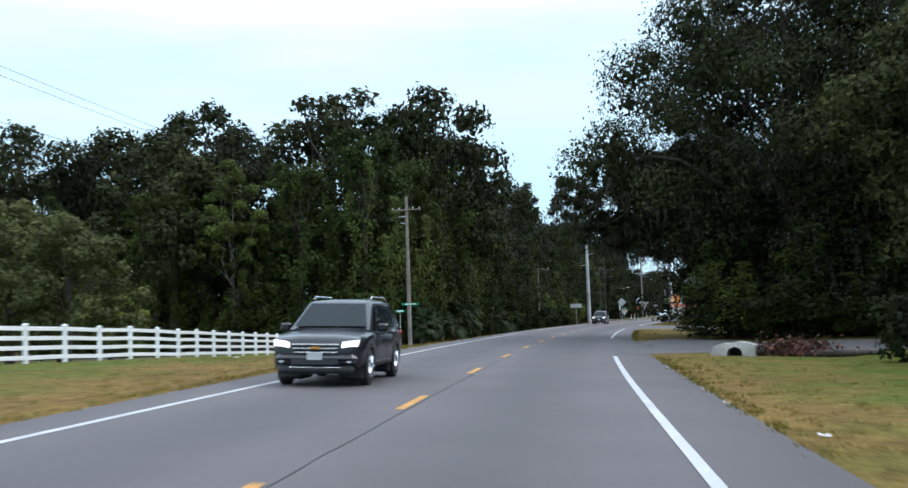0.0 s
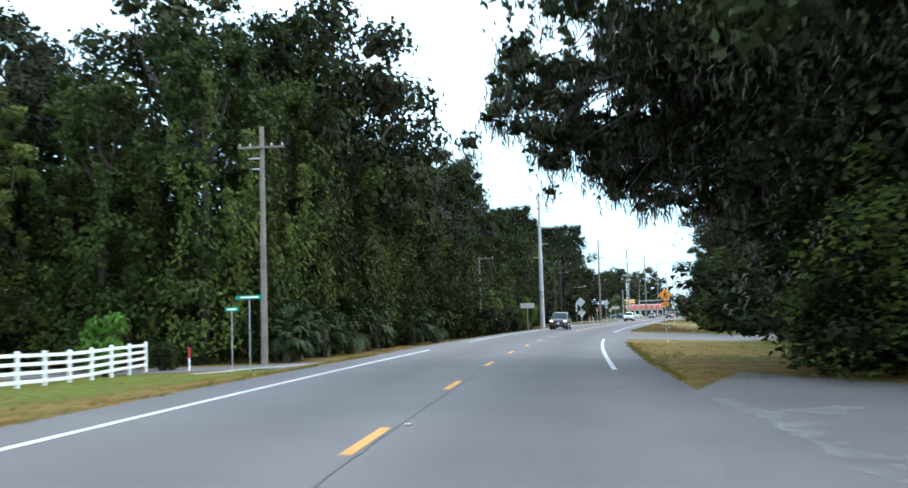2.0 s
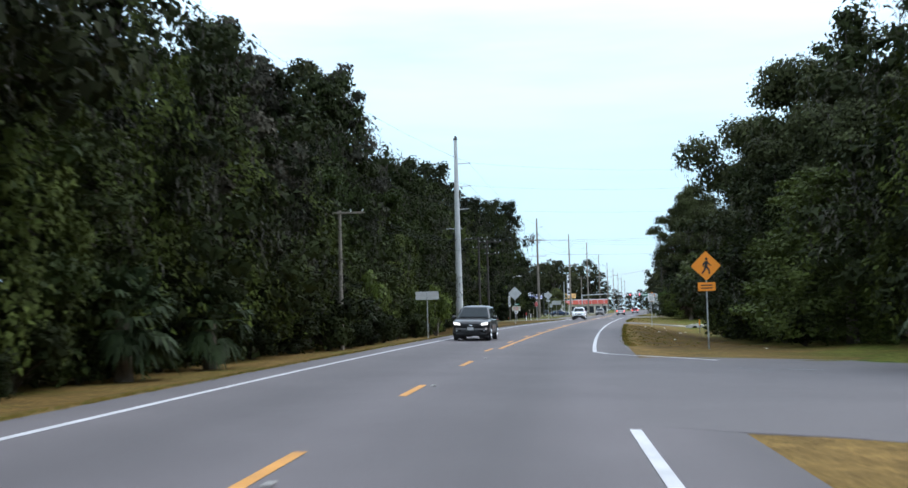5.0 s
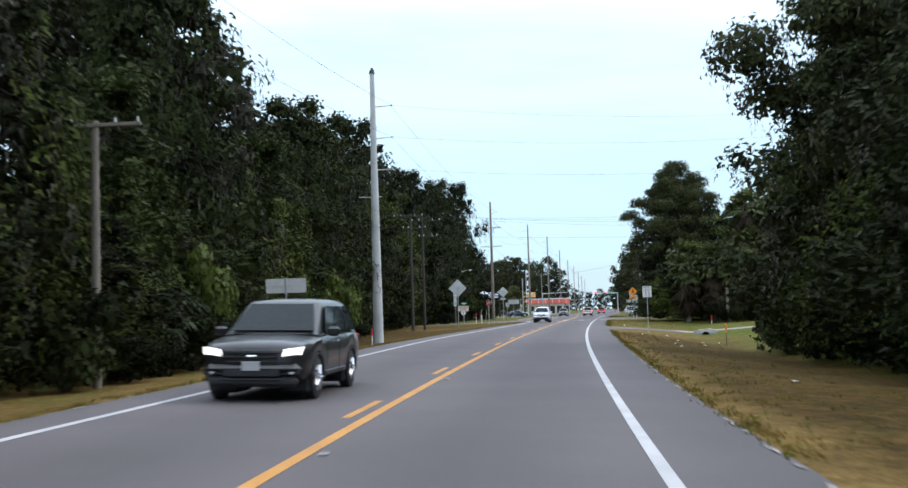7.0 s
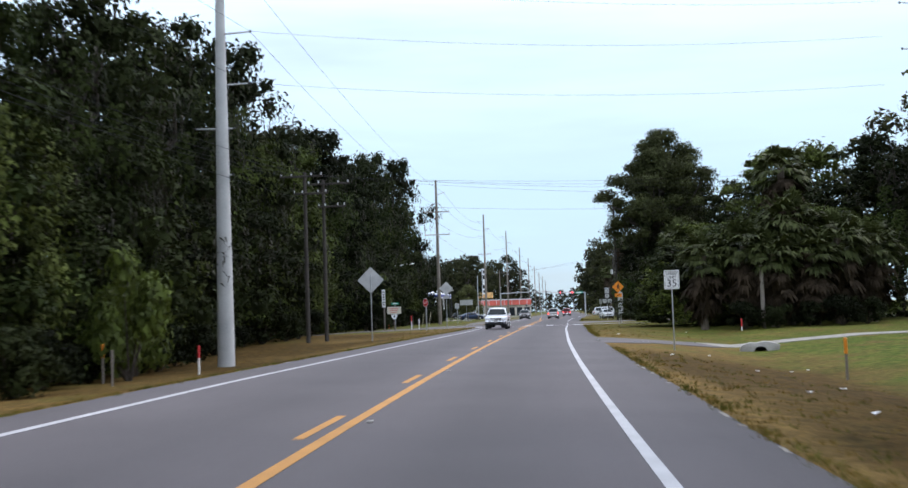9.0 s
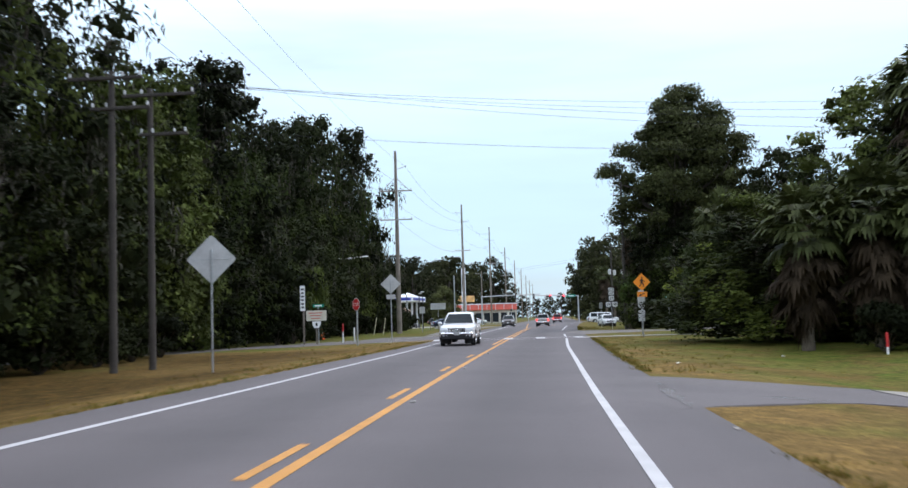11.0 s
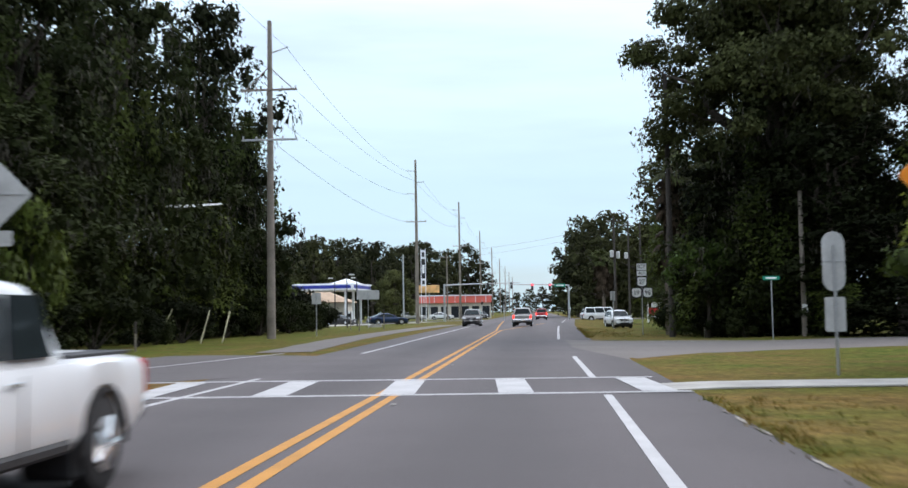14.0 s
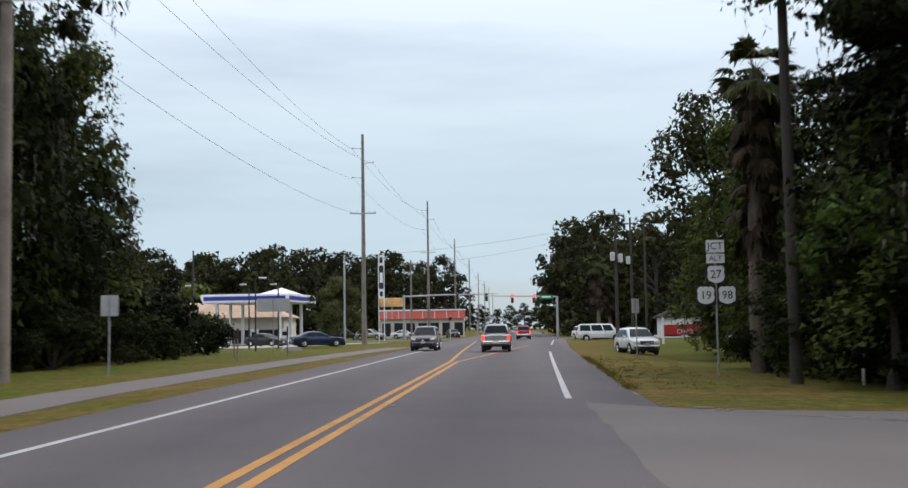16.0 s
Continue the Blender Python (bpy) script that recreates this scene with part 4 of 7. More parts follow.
def vine_tree(name, seed, height, spread, label, leaves=9000, leaf=0.40, mat=None, moss=False):
    """A woodland-edge tree wrapped in creepers, fuller on its open side (+x): leaves hang in curtains down to the ground."""
    rng = np.random.default_rng(seed)
    root = thing(name, Matrix(), label, "tree")
    r0 = 0.02 * height
    wood = Build().tube([(0, 0, -0.4), (0, 0, 0.4), (0.2, 0.1, height * 0.5), (0.1, 0.2, height * 0.9)], [r0 * 1.5, r0, r0 * 0.7, r0 * 0.1], 8)
    centres, radii = [], []
    bumps = [(rng.uniform(-1.6, 1.6), rng.uniform(0.1, 0.95), rng.uniform(0.4, 1.0)) for _ in range(12)]
    for i in range(96):
        z = (i + 0.5) / 96
        a = rng.uniform(-2.0, 2.0) if i % 4 else rng.uniform(2.0, 4.28)
        w = 0.78 + 0.2 * math.sin(2.0 * z * math.pi + seed) - 0.5 * max(0, z - 0.6) / 0.4
        for ba, bz, bs in bumps:
            if abs(bz - z) < 0.13:
                w += 0.3 * bs * max(0, math.cos(a - ba))
        rad = spread * w * rng.uniform(0.6, 1.0)
        centres.append((rad * math.cos(a), rad * math.sin(a), 0.4 + height * z * 0.97))
        radii.append(spread * rng.uniform(0.13, 0.36))
    for i in range(7):
        centres.append((-0.3, 0, height * i / 7))
        radii.append(spread * 0.55)
    for k in range(8):
        a = rng.uniform(0, 6.28)
        top = (spread * 0.55 * math.cos(a), spread * 0.55 * math.sin(a), height * rng.uniform(0.88, 1.03))
        centres.append(top)
        radii.append(spread * rng.uniform(0.14, 0.28))
        wood.tube(limb(rng, (0.1, 0.1, height * 0.6), top, 0.3), [r0 * 0.5, r0 * 0.4, r0 * 0.3, r0 * 0.2, r0 * 0.12, r0 * 0.05], 6)
    part("trunk", wood, BARK, root, "grey-brown bark", smooth=True)
    for x, y, z in list(centres[-8:]):
        for _ in range(3):
            centres.append((x + rng.normal() * 0.14 * spread, y + rng.normal() * 0.14 * spread, z + rng.uniform(-0.10, 0.05) * spread))
            radii.append(spread * rng.uniform(0.10, 0.18))
    P, O, sz = clump_points(rng, centres, radii, int(leaves * 0.62), leaf)
    P[:, 2] = np.maximum(P[:, 2], -0.3)
    crown = new("crown", leaf_mesh("crown", P, sz, seed + 1, mat or SHADE_VINE, 1.1, 0.7, outward=O))
    crown.parent = root
    # creepers hang in curtains over the open side
    C, D = [], []
    strips = 11
    for i in range(strips):
        a = -1.9 + 3.8 * (i + rng.uniform(0.1, 0.9)) / strips
        top, low = height * rng.uniform(0.35, 0.92), height * rng.uniform(0.0, 0.22)
        n = int(leaves * 0.38 / strips)
        wide, wave = rng.uniform(0.06, 0.17), rng.uniform(0, 6.28)
        z = top - (top - low) * rng.uniform(0, 1, n) ** 1.3
        t = (z - low) / (top - low)
        aa = a + wide * rng.normal(size=n) * (1.1 - 0.7 * t) + 0.09 * np.sin(z * 0.7 + wave)
        rr = spread * (1.0 - 0.42 * np.maximum(0, z / height - 0.55) / 0.45 + 0.09 * np.sin(z * 1.1 + wave) + 0.07 * rng.normal(size=n))
        C.append(np.stack([rr * np.cos(aa), rr * np.sin(aa), z], axis=1))
        D.append(np.stack([np.cos(aa), np.sin(aa), 0.5 * np.ones(n)], axis=1))
    C, D = np.concatenate(C), np.concatenate(D)
    creeper = new("creeper", leaf_mesh("creeper", C, leaf * rng.uniform(0.5, 1.25, len(C)), seed + 3, SHADE_CREEPER if mat is SHADE_VINE else CREEPER, 1.1, 0.9, outward=D))
    creeper.parent = root
    tagged(creeper, "yellow-green creepers hanging in curtains", kind="stuff")
    if moss:
        M = []
        for c in centres[:96]:
            if c[0] < 0 or not 0.3 < c[2] / height < 0.85 or rng.uniform() < 0.45:
                continue
            for _ in range(7):
                x, y, ln = c[0] + rng.normal() * 0.5 + 0.4, c[1] + rng.normal() * 0.5, int(rng.uniform(4, 11))
                M += [(x + rng.normal() * 0.08, y + rng.normal() * 0.08, c[2] - 0.22 * k) for k in range(ln)]
        mo = new("moss", leaf_mesh("moss", M, 0.28 * np.ones(len(M)), seed + 2, MOSS, 1.5, 3.0, slim=0.4))
        mo.parent = root
        tagged(mo, "grey-brown hanging moss and dead creepers", kind="stuff")
    return root


def shrub(name, seed, height, spread, label, leaves=1500, leaf=0.22, mat=None, category="shrub"):
    rng = np.random.default_rng(seed)
    root = thing(name, Matrix(), label, category)
    wood = Build()
    centres, radii = [], []
    for i in range(11):
        a, u = rng.uniform(0, 6.28), rng.uniform(0.15, 1.0)
        c = (spread * 0.7 * math.cos(a) * rng.uniform(0.2, 1), spread * 0.7 * math.sin(a) * rng.uniform(0.2, 1), height * u * 0.85)
        centres.append(c)
        radii.append(spread * rng.uniform(0.25, 0.45))
        wood.tube([(0, 0, -0.1), (c[0] * 0.5, c[1] * 0.5, c[2] * 0.6), c], [0.05, 0.03, 0.01], 5)
    part("stem", wood, BARK, root)
    P, O, sz = clump_points(rng, centres, radii, leaves, leaf, 8)
    P[:, 2] = np.maximum(P[:, 2], 0.02)
    crown = new("crown", leaf_mesh("crown", P, sz, seed + 1, mat or SHADE_VINE, outward=O))
    crown.parent = root
    return root


def fan_palm(name, seed, height, label, fronds=80, reach=1.9, skirt=34, mat=None):
    """A cabbage palm: ringed trunk, a round head of drooping fans and a skirt of dead ones."""
    rng = np.random.default_rng(seed)
    root = thing(name, Matrix(), label, "palm tree")
    lean = rng.normal(size=2) * 0.03 * height
    b = Build()
    pts, rr = [], []
    rings, ridge = (14, 0.06) if height > 2 else (5, 0.0)
    for i in range(rings):
        u = i / (rings - 1)
        pts.append((lean[0] * u * u, lean[1] * u * u, -0.2 + (height + 0.2) * u))
        rr.append(0.24 * (1.25 - 0.3 * u) * (1 + ridge if i % 2 else 1 - ridge))
    b.tube(pts, rr, 9)
    part("trunk", b, PALM_BARK, root, smooth=True)
    top = Vector((lean[0], lean[1], height))
    for kind, count in (("frond", fronds), ("dead_frond", skirt)):
        for i in range(count):
            g = Build()
            a = rng.uniform(0, 6.28)
            e = math.asin(rng.uniform(-0.6, 1.0)) if kind == "frond" else rng.uniform(-1.5, -0.6)
            d = Vector((math.cos(a) * math.cos(e), math.sin(a) * math.cos(e), math.sin(e)))
            side = d.cross(Vector((0, 0, 1))).normalized()
            up = side.cross(d)
            stalk = reach * rng.uniform(0.4, 0.62)
            hub = top + d * stalk - Vector((0, 0, 0.10 * stalk))
            if kind == "dead_frond":
                hub.z -= 0.5 * height * rng.uniform(0, 1) ** 1.4
            base = Vector((top.x, top.y, min(top.z, hub.z + 0.6)))
            g.add([base + side * 0.03, base - side * 0.03, hub], [(0, 1, 2)])
            k = 15
            for j in range(k):
                w = (j / (k - 1) - 0.5) * 2.7
                tip_d = (d * math.cos(w) + side * math.sin(w)).normalized()
                ln = reach * rng.uniform(0.42, 0.62) * (1 - 0.2 * abs(w))
                mid = hub + tip_d * ln * 0.5 + up * 0.04 - Vector((0, 0, 0.06 * ln))
                tip = hub + tip_d * ln * 0.86 - Vector((0, 0, ln * rng.uniform(0.12, 0.5)))
                cross = tip_d.cross(up).normalized() * 0.04 * reach
                g.add([hub, mid + cross, tip, mid - cross], [(0, 1, 2, 3)])
            part(kind, g, (mat or PALM_LEAF) if kind == "frond" else DEAD_LEAF, root)
    return root


def planted(proto, x, y, scale=1.0, turn=0.0, tall=1.0, sink=0.0, label="", lean=0.0):
    """A copy of a tree, set on the land."""
    m = pose(x, y, land(x, y) - sink, lean, 0, turn) @ Matrix.Diagonal((scale, scale, scale * tall, 1))
    ob = copy_thing(proto, m)
    if label:
        tagged(ob, label)
    return ob


def first(proto, x, y, scale=1.0, turn=0.0, tall=1.0):
    proto.matrix_basis = pose(x, y, land(x, y), 0, 0, turn) @ Matrix.Diagonal((scale, scale, scale * tall, 1))
    return proto


OAK_LABEL = "tall dark green live oak in the woods"
VINE_LABEL = "tall tree draped with dark green creepers"
oaks = [oak("oak_tree", 11 + i, 20, 7.5, OAK_LABEL, 9000, 0.40, low=0.34, moss=3) for i in range(4)]
# every other one wears the leaves with shade in their colour
vines = [vine_tree("vine_covered_tree", (39, 32, 33, 34)[i], 17, 4.2, VINE_LABEL, 14500, 0.26, VINE_GREEN if i % 2 else SHADE_VINE, moss=i % 2 == 0) for i in range(4)]
fars = [oak("oak_tree", 51 + i, 20, 8.5, "distant dark green oak on the horizon", 3000, 0.8, low=0.02) for i in range(3)]
big = [oak("oak_tree", 71 + i, 20, 9.5, "big spreading live oak hung with moss beside the road", 105000, 0.25, low=0.16, mat=BIG_LEAF, moss=8, dense=1.9) for i in range(2)]
shrubs = [shrub("shrub", 81 + i, 2.6, 2.2, "dense dark green roadside shrub", 2200, 0.19) for i in range(3)]
palms = [fan_palm("cabbage_palm", 91, 5.6, "green cabbage palm with drooping fans over a brown skirt", 74, 2.5, 84), fan_palm("cabbage_palm", 92, 3.2, "low green cabbage palm with dense fans", 80, 2.0, 26),
         fan_palm("cabbage_palm", 96, 11.2, "tall cabbage palm with a shaggy brown skirt over lower palms", 70, 2.4, 90)]
pale = shrub("pale_shrub", 95, 3.0, 2.4, "pale yellow-green leafy shrub", 3000, 0.22, LIGHT_LEAF)

used = set()


def place(protos, k, x, y, scale=1.0, turn=0.0, tall=1.0, label=""):
    p = protos[k % len(protos)]
    if p.name not in used:
        used.add(p.name)
        ob = first(p, x, y, scale, turn, tall)
        return tagged(ob, label) if label else ob
    return planted(p, x, y, scale, turn, tall, label=label)


R = random.Random(7)
# woods along the road's other side, front row draped with creepers
FRONT = [(98, -31, 1.05, 1.1), (104, -29.5, 0.9, 1.0), (110, -31, 1.15, 1.2), (117, -29, 1.1, 1.05), (124, -29, 1.0, 0.9), (130, -28, 0.95, 0.95), (136, -29, 1.0, 1.02), (142, -28.5, 0.9, 0.85), (148, -29.5, 1.0, 0.92),
         (154, -28, 0.95, 0.85), (160, -29.5, 1.0, 0.9), (166, -27.5, 0.9, 0.75), (172, -28.5, 1.0, 0.9), (178, -27.5, 0.95, 0.8), (184, -30.2, 1.05, 1.15), (191, -30.4, 0.95, 1.15), (197, -28.5, 0.95, 0.85),
         (203, -28, 1.0, 0.9), (210, -29, 1.0, 0.9), (217, -28, 1.0, 0.95), (224, -29, 1.0, 0.95), (231, -28, 1.0, 1.0), (238, -28.5, 1.05, 1.0), (245, -28, 1.0, 0.95), (252, -27.5, 1.0, 0.95),
         (259, -27.5, 1.0, 0.95), (266, -27, 1.05, 0.95), (273, -27, 1.0, 0.95), (280, -26.5, 1.0, 0.98), (287, -26, 1.05, 1.05), (294, -25.5, 1.0, 1.1), (301, -25.5, 1.0, 1.15), (308, -25, 1.0, 1.15), (315, -25, 1.05, 1.2),
         (322, -24.5, 1.0, 1.2), (329, -24.2, 1.0, 1.2), (335, -25.0, 0.95, 1.15), (341, -26.5, 0.9, 0.95)]
# beyond y 128 mostly the near-black copies, whose leaf colour holds the shade
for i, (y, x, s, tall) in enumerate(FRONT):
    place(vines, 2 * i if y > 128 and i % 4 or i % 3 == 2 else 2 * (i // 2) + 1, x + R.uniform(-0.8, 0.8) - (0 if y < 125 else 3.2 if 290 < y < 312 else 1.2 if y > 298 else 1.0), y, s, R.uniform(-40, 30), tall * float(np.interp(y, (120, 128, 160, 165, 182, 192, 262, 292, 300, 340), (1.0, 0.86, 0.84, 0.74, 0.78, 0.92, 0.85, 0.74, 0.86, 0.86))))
BACK = [(92, -48, 1.0), (101, -45, 1.05), (110, -38.5, 1.4), (121, -29.8, 1.38), (130, -39, 0.95), (139, -40, 0.9), (150, -40, 0.88), (161, -40, 0.85), (172, -40, 0.9), (185, -36, 1.2), (194, -37, 1.15), (204, -41, 0.9),
        (216, -41, 0.98), (228, -40.5, 1.0), (240, -40, 1.02), (252, -40, 0.98), (264, -39, 0.95), (276, -39, 0.95), (288, -38, 1.05), (299, -37, 1.1), (311, -36, 1.12), (322, -35.5, 1.15), (333, -36, 1.1)]
for i, (y, x, s) in enumerate(BACK):
    place(oaks, i, x, y, s * float(np.interp(y, (120, 135, 180, 195, 250, 280, 292), (1.0, 0.9, 0.86, 0.87, 0.86, 0.8, 0.9))), R.uniform(0, 360), R.uniform(0.95, 1.05))
# woods behind the paddock fence
for i, (x, y, s) in enumerate([(-52, 100, 0.96), (-60, 104, 0.88), (-68, 98, 0.82), (-77, 94, 0.8), (-86, 88, 0.78), (-95, 80, 0.8), (-55, 112, 0.95), (-70, 112, 0.88), (-85, 104, 0.82)]):
    place(oaks, i + 1, x, y, s, R.uniform(0, 360))
for i, (x, y, s) in enumerate([(-42, 93, 0.9), (-50, 92, 0.85), (-58, 92, 0.85), (-66, 88, 0.85), (-75, 84, 0.8), (-83, 78, 0.85), (-92, 70, 0.85), (-37, 96, 0.95)]):
    place(vines, i + 2, x, y, s, R.uniform(-90, 0), 0.9)
for i, y in enumerate(range(104, 335, 30)):
    place(fars, i, -52 + R.uniform(-3, 3), y, 0.95, R.uniform(0, 360))
# trees on the near side
RB = random.Random(4)
BOUGHS = []
for i in range(84):
    x, y = RB.uniform(-8.8, 2.5), RB.uniform(68.5, 75.0)
    foot = float(np.interp(x, (-9.6, -9.1, -8.5, -7.6, -6.8, -6.0, -5.4, -4.2, 0.0), (9.5, 8.2, 7.4, 6.9, 6.3, 5.6, 5.2, 4.4, 4.5))) * (1 + 0.018 * (y - 72))
    BOUGHS.append((x, y, foot + 0.75 + 2.6 * RB.random() ** 1.4))
turned = Matrix.Rotation(radians(-30), 3, "Z")
road_oak = oak("oak_tree", 78, 23, 12.8, "huge moss-hung live oak whose limbs overhang the road", 180000, 0.2, low=0.18, mat=BIG_LEAF, moss=14, dense=2.4,
               boughs=[tuple(turned @ Vector((x - 6.0, y - 68, z))) for x, y, z in BOUGHS])
first(road_oak, 6.0, 68, 1.0, 30)
for x, y, k in ((-40, 112, 0.9), (-47, 108, 0.9), (-54, 102, 0.8), (-62, 98, 0.8)):
    place(vines, 3, x, y, 1.1, 20, k * 0.6)
# even picks only: near-black leaves paint the deep shade under the big oak
for i, (x, y, k, t) in enumerate([(3.0, 64.0, 0.75, 0.42), (5.6, 62.0, 0.8, 0.40), (8.6, 61.0, 0.8, 0.42), (12.0, 60.0, 0.9, 0.5), (2.6, 69.0, 0.6, 0.4)]):
    place(vines, 2 * i, x, y, k, 200 + 30 * i, t)
place(big, 1, 16.0, 56, 1.0, 130, 0.95)
place(big, 1, 15.0, 80, 1.0, 250, 1.0)
for i, (x, y, s) in enumerate([(20, 38, 0.95), (25, 20, 1.0), (26, 64, 1.0), (20, 94, 0.85), (28, 6, 1.0)]):
    place(oaks, i, x, y, s, R.uniform(0, 360))
for i, (x, y, s, t) in enumerate([(7.5, 76, 0.8, 0.42), (10, 71, 1.0, 0.4), (7, 82, 0.8, 0.5), (6.5, 88, 0.8, 0.55), (6, 94, 0.75, 0.55), (16, 64, 1.1, 0.6), (22, 72, 1.2, 0.8), (18, 88, 1.0, 0.7), (19, 42, 1.0, 0.42), (30, 44, 1.0, 0.7), (14, 34, 0.8, 0.3), (16, 27, 0.8, 0.3), (15, 98, 0.8, 0.6)]):
    place(vines, i, x, y, s, R.uniform(160, 240), t)
# beyond the slanting side street
place(big, 0, 10.0, 176, 1.0, 200, 1.0)
place(big, 1, 10.5, 157, 0.95, 20, 0.85)
# all but the first two take the leaves darkened for shade
for i, (x, y, s, t) in enumerate([(3.8, 139, 0.75, 0.5), (4.4, 146, 0.8, 0.5), (4.6, 153, 0.8, 0.5), (5.0, 160, 0.8, 0.5), (5.0, 167, 0.8, 0.6), (6.2, 173, 0.85, 0.65), (8.0, 179, 0.9, 0.6), (8.4, 182.0, 0.8, 0.45), (8, 132, 0.9, 0.7), (12, 142, 1.0, 0.9), (15, 180, 0.9, 0.5), (19, 186, 0.9, 0.6), (13, 165, 1.1, 0.8)]):
    place(vines, 2 * i if i > 1 else 1, x, y, s, R.uniform(160, 240), t)
for i, (x, y, s) in enumerate([(14, 127, 0.76), (20.5, 150, 0.9), (25, 168, 1.0), (30, 196, 0.75), (34, 212, 0.75), (38, 232, 0.8), (26, 262, 0.68), (31, 262, 0.72), (32, 252, 0.8), (40, 264, 0.85)]):
    place(oaks, i + 2, x, y, s, R.uniform(0, 360))
# palms by the driveway
for i, (x, y, s, k, t) in enumerate([(5.9, 235.0, 0.95, 0, 0.98), (8.8, 234.6, 1.08, 0, 1.02), (12.0, 235.0, 1.15, 0, 1.2), (15.3, 234.8, 1.1, 0, 1.05), (13.3, 233.4, 1.0, 0, 0.95), (11.8, 237.2, 1.05, 2, 0.97), (18.2, 236.5, 1.05, 0, 1.0), (10.4, 233.4, 1.0, 0, 0.98), (9.4, 267.0, 1.05, 0, 1.4), (4.6, 91.5, 0.7, 0, 1.15), (3.4, 93.5, 0.8, 1, 1.0)]):
    place(palms, k, x, y, s, R.uniform(0, 360), t)
low_palm = fan_palm("palmetto", 93, 1.5, "low green palmetto at the edge of the woods", 50, 1.9, 0, PALMETTO_LEAF)
for i, (x, y, k) in enumerate([(-25.4, 98.4, 1.2), (-24.9, 95.2, 0.8), (-25.2, 103.5, 0.8), (-25.0, 108.5, 1.0), (-25.5, 114.5, 1.15), (-25.3, 129.2, 1.1), (-24.9, 137.5, 1.0), (-25.2, 170, 1.0), (5.0, 104, 1.0), (2.6, 118.2, 1.3), (4.4, 119.8, 1.1), (5.2, 122.0, 1.3)]):
    place([low_palm], 0, x, y, k, R.uniform(0, 360), 1.1)
for i, (x, y, s, t) in enumerate([(18, 250, 1.0, 0.5), (13, 266, 0.95, 0.5), (14, 268, 1.0, 0.6), (18, 256, 1.1, 0.7), (24, 247, 1.0, 0.6), (18, 244, 1.1, 0.4), (13, 243, 1.1, 0.33), (9.5, 243, 1.0, 0.3), (7, 243, 0.9, 0.28)]):
    place(vines, i, x, y, s, R.uniform(160, 240), t)
crossing_oak = oak("oak_tree", 74, 26, 8.4, "tall round-topped live oak beside the side street", 75000, 0.25, low=0.43, mat=BIG_LEAF, moss=4, dense=1.9)
first(crossing_oak, 13.0, 301.5, 0.96, 60, 0.97)
place(vines, 0, 12.4, 300.0, 0.75, 200, 0.8)
place(vines, 2, 14.0, 300.5, 0.9, 250, 0.85)
place(big, 0, 22.0, 297, 0.66, 190, 0.95)
for i, (x, y, s, t) in enumerate([(11, 300, 0.85, 0.5), (12, 306, 0.9, 0.6), (14, 296, 0.9, 0.5), (16, 292.5, 0.9, 0.5), (13, 316, 0.9, 0.55), (17, 322, 0.95, 0.7), (22, 294, 1.0, 0.7), (27, 300, 1.0, 0.8)]):
    place(vines, 2 * i, x, y, s, R.uniform(50, 100), t)
planted(crossing_oak, 8.4, 177.0, 0.64, 140)
tall_palm = fan_palm("cabbage_palm", 94, 11.4, "tall cabbage palm standing out above the trees", 40, 1.9, 80)
first(tall_palm, 8.5, 313)
place(vines, 2, 10.0, 309.5, 0.5, 200, 0.8)
place(vines, 1, 14.5, 333, 0.9, 190, 0.72)
place(vines, 2, 18, 343, 1.0, 190, 0.75)
place(oaks, 0, 19.0, 311, 0.92, 50)
place(oaks, 1, 22.5, 336, 0.6, 15)
place(oaks, 2, 24, 352, 0.66, 75)
place(oaks, 3, 24, 372, 0.85, 175)
place([pale], 0, 13.5, 322, 1.0, 0)
place([pale], 0, -23.4, 200.5, 0.85, 70, 2.1)
place([pale], 0, -24.4, 204.0, 0.9, 10, 1.6)
place([pale], 0, -24.8, 176, 0.9, 10, 2.2)
place([pale], 0, -23.0, 284, 0.9, 130, 2.4)
young = oak("young_oak", 61, 9, 4.6, "young olive-green leafy oak in the open", 14000, 0.22, low=0.10, mat=OLIVE_LEAF)
place([young], 0, -38.5, 60, 1.0, 40)
place([young], 0, -44.0, 62, 1.15, 140)
place([young], 0, -16.4, 400, 0.84, 60)
slim = oak("slim_oak", 63, 19, 3.6, "slim pale-barked tree at the edge of the woods", 9000, 0.24, low=0.42, mat=VINE_GREEN, girth=0.3, bark=PALE_BARK)
for x, y, k in ((-41.5, 90.5, 0.9), (-58.0, 87.5, 0.85), (-70.0, 82.5, 0.9)):
    place([slim], 0, x, y, k, 37 * k)
yellow = oak("young_oak", 65, 8.6, 4.4, "young dark oak with sprays of yellow-green new leaves", 15000, 0.2, low=0.06, mat=VINE_GREEN)
ry = np.random.default_rng(66)
tips = []
for i in range(26):
    a, z = ry.uniform(0, 2 * math.pi), ry.uniform(3.6, 8.2)
    tips.append((4.5 * math.sin(math.pi * min(0.95, 0.12 + z / 10)) ** 0.7 * math.cos(a), 4.5 * math.sin(math.pi * min(0.95, 0.12 + z / 10)) ** 0.7 * math.sin(a), z))
P, O, sz = clump_points(ry, tips, ry.uniform(0.3, 0.8, 26), 3200, 0.17, 4)
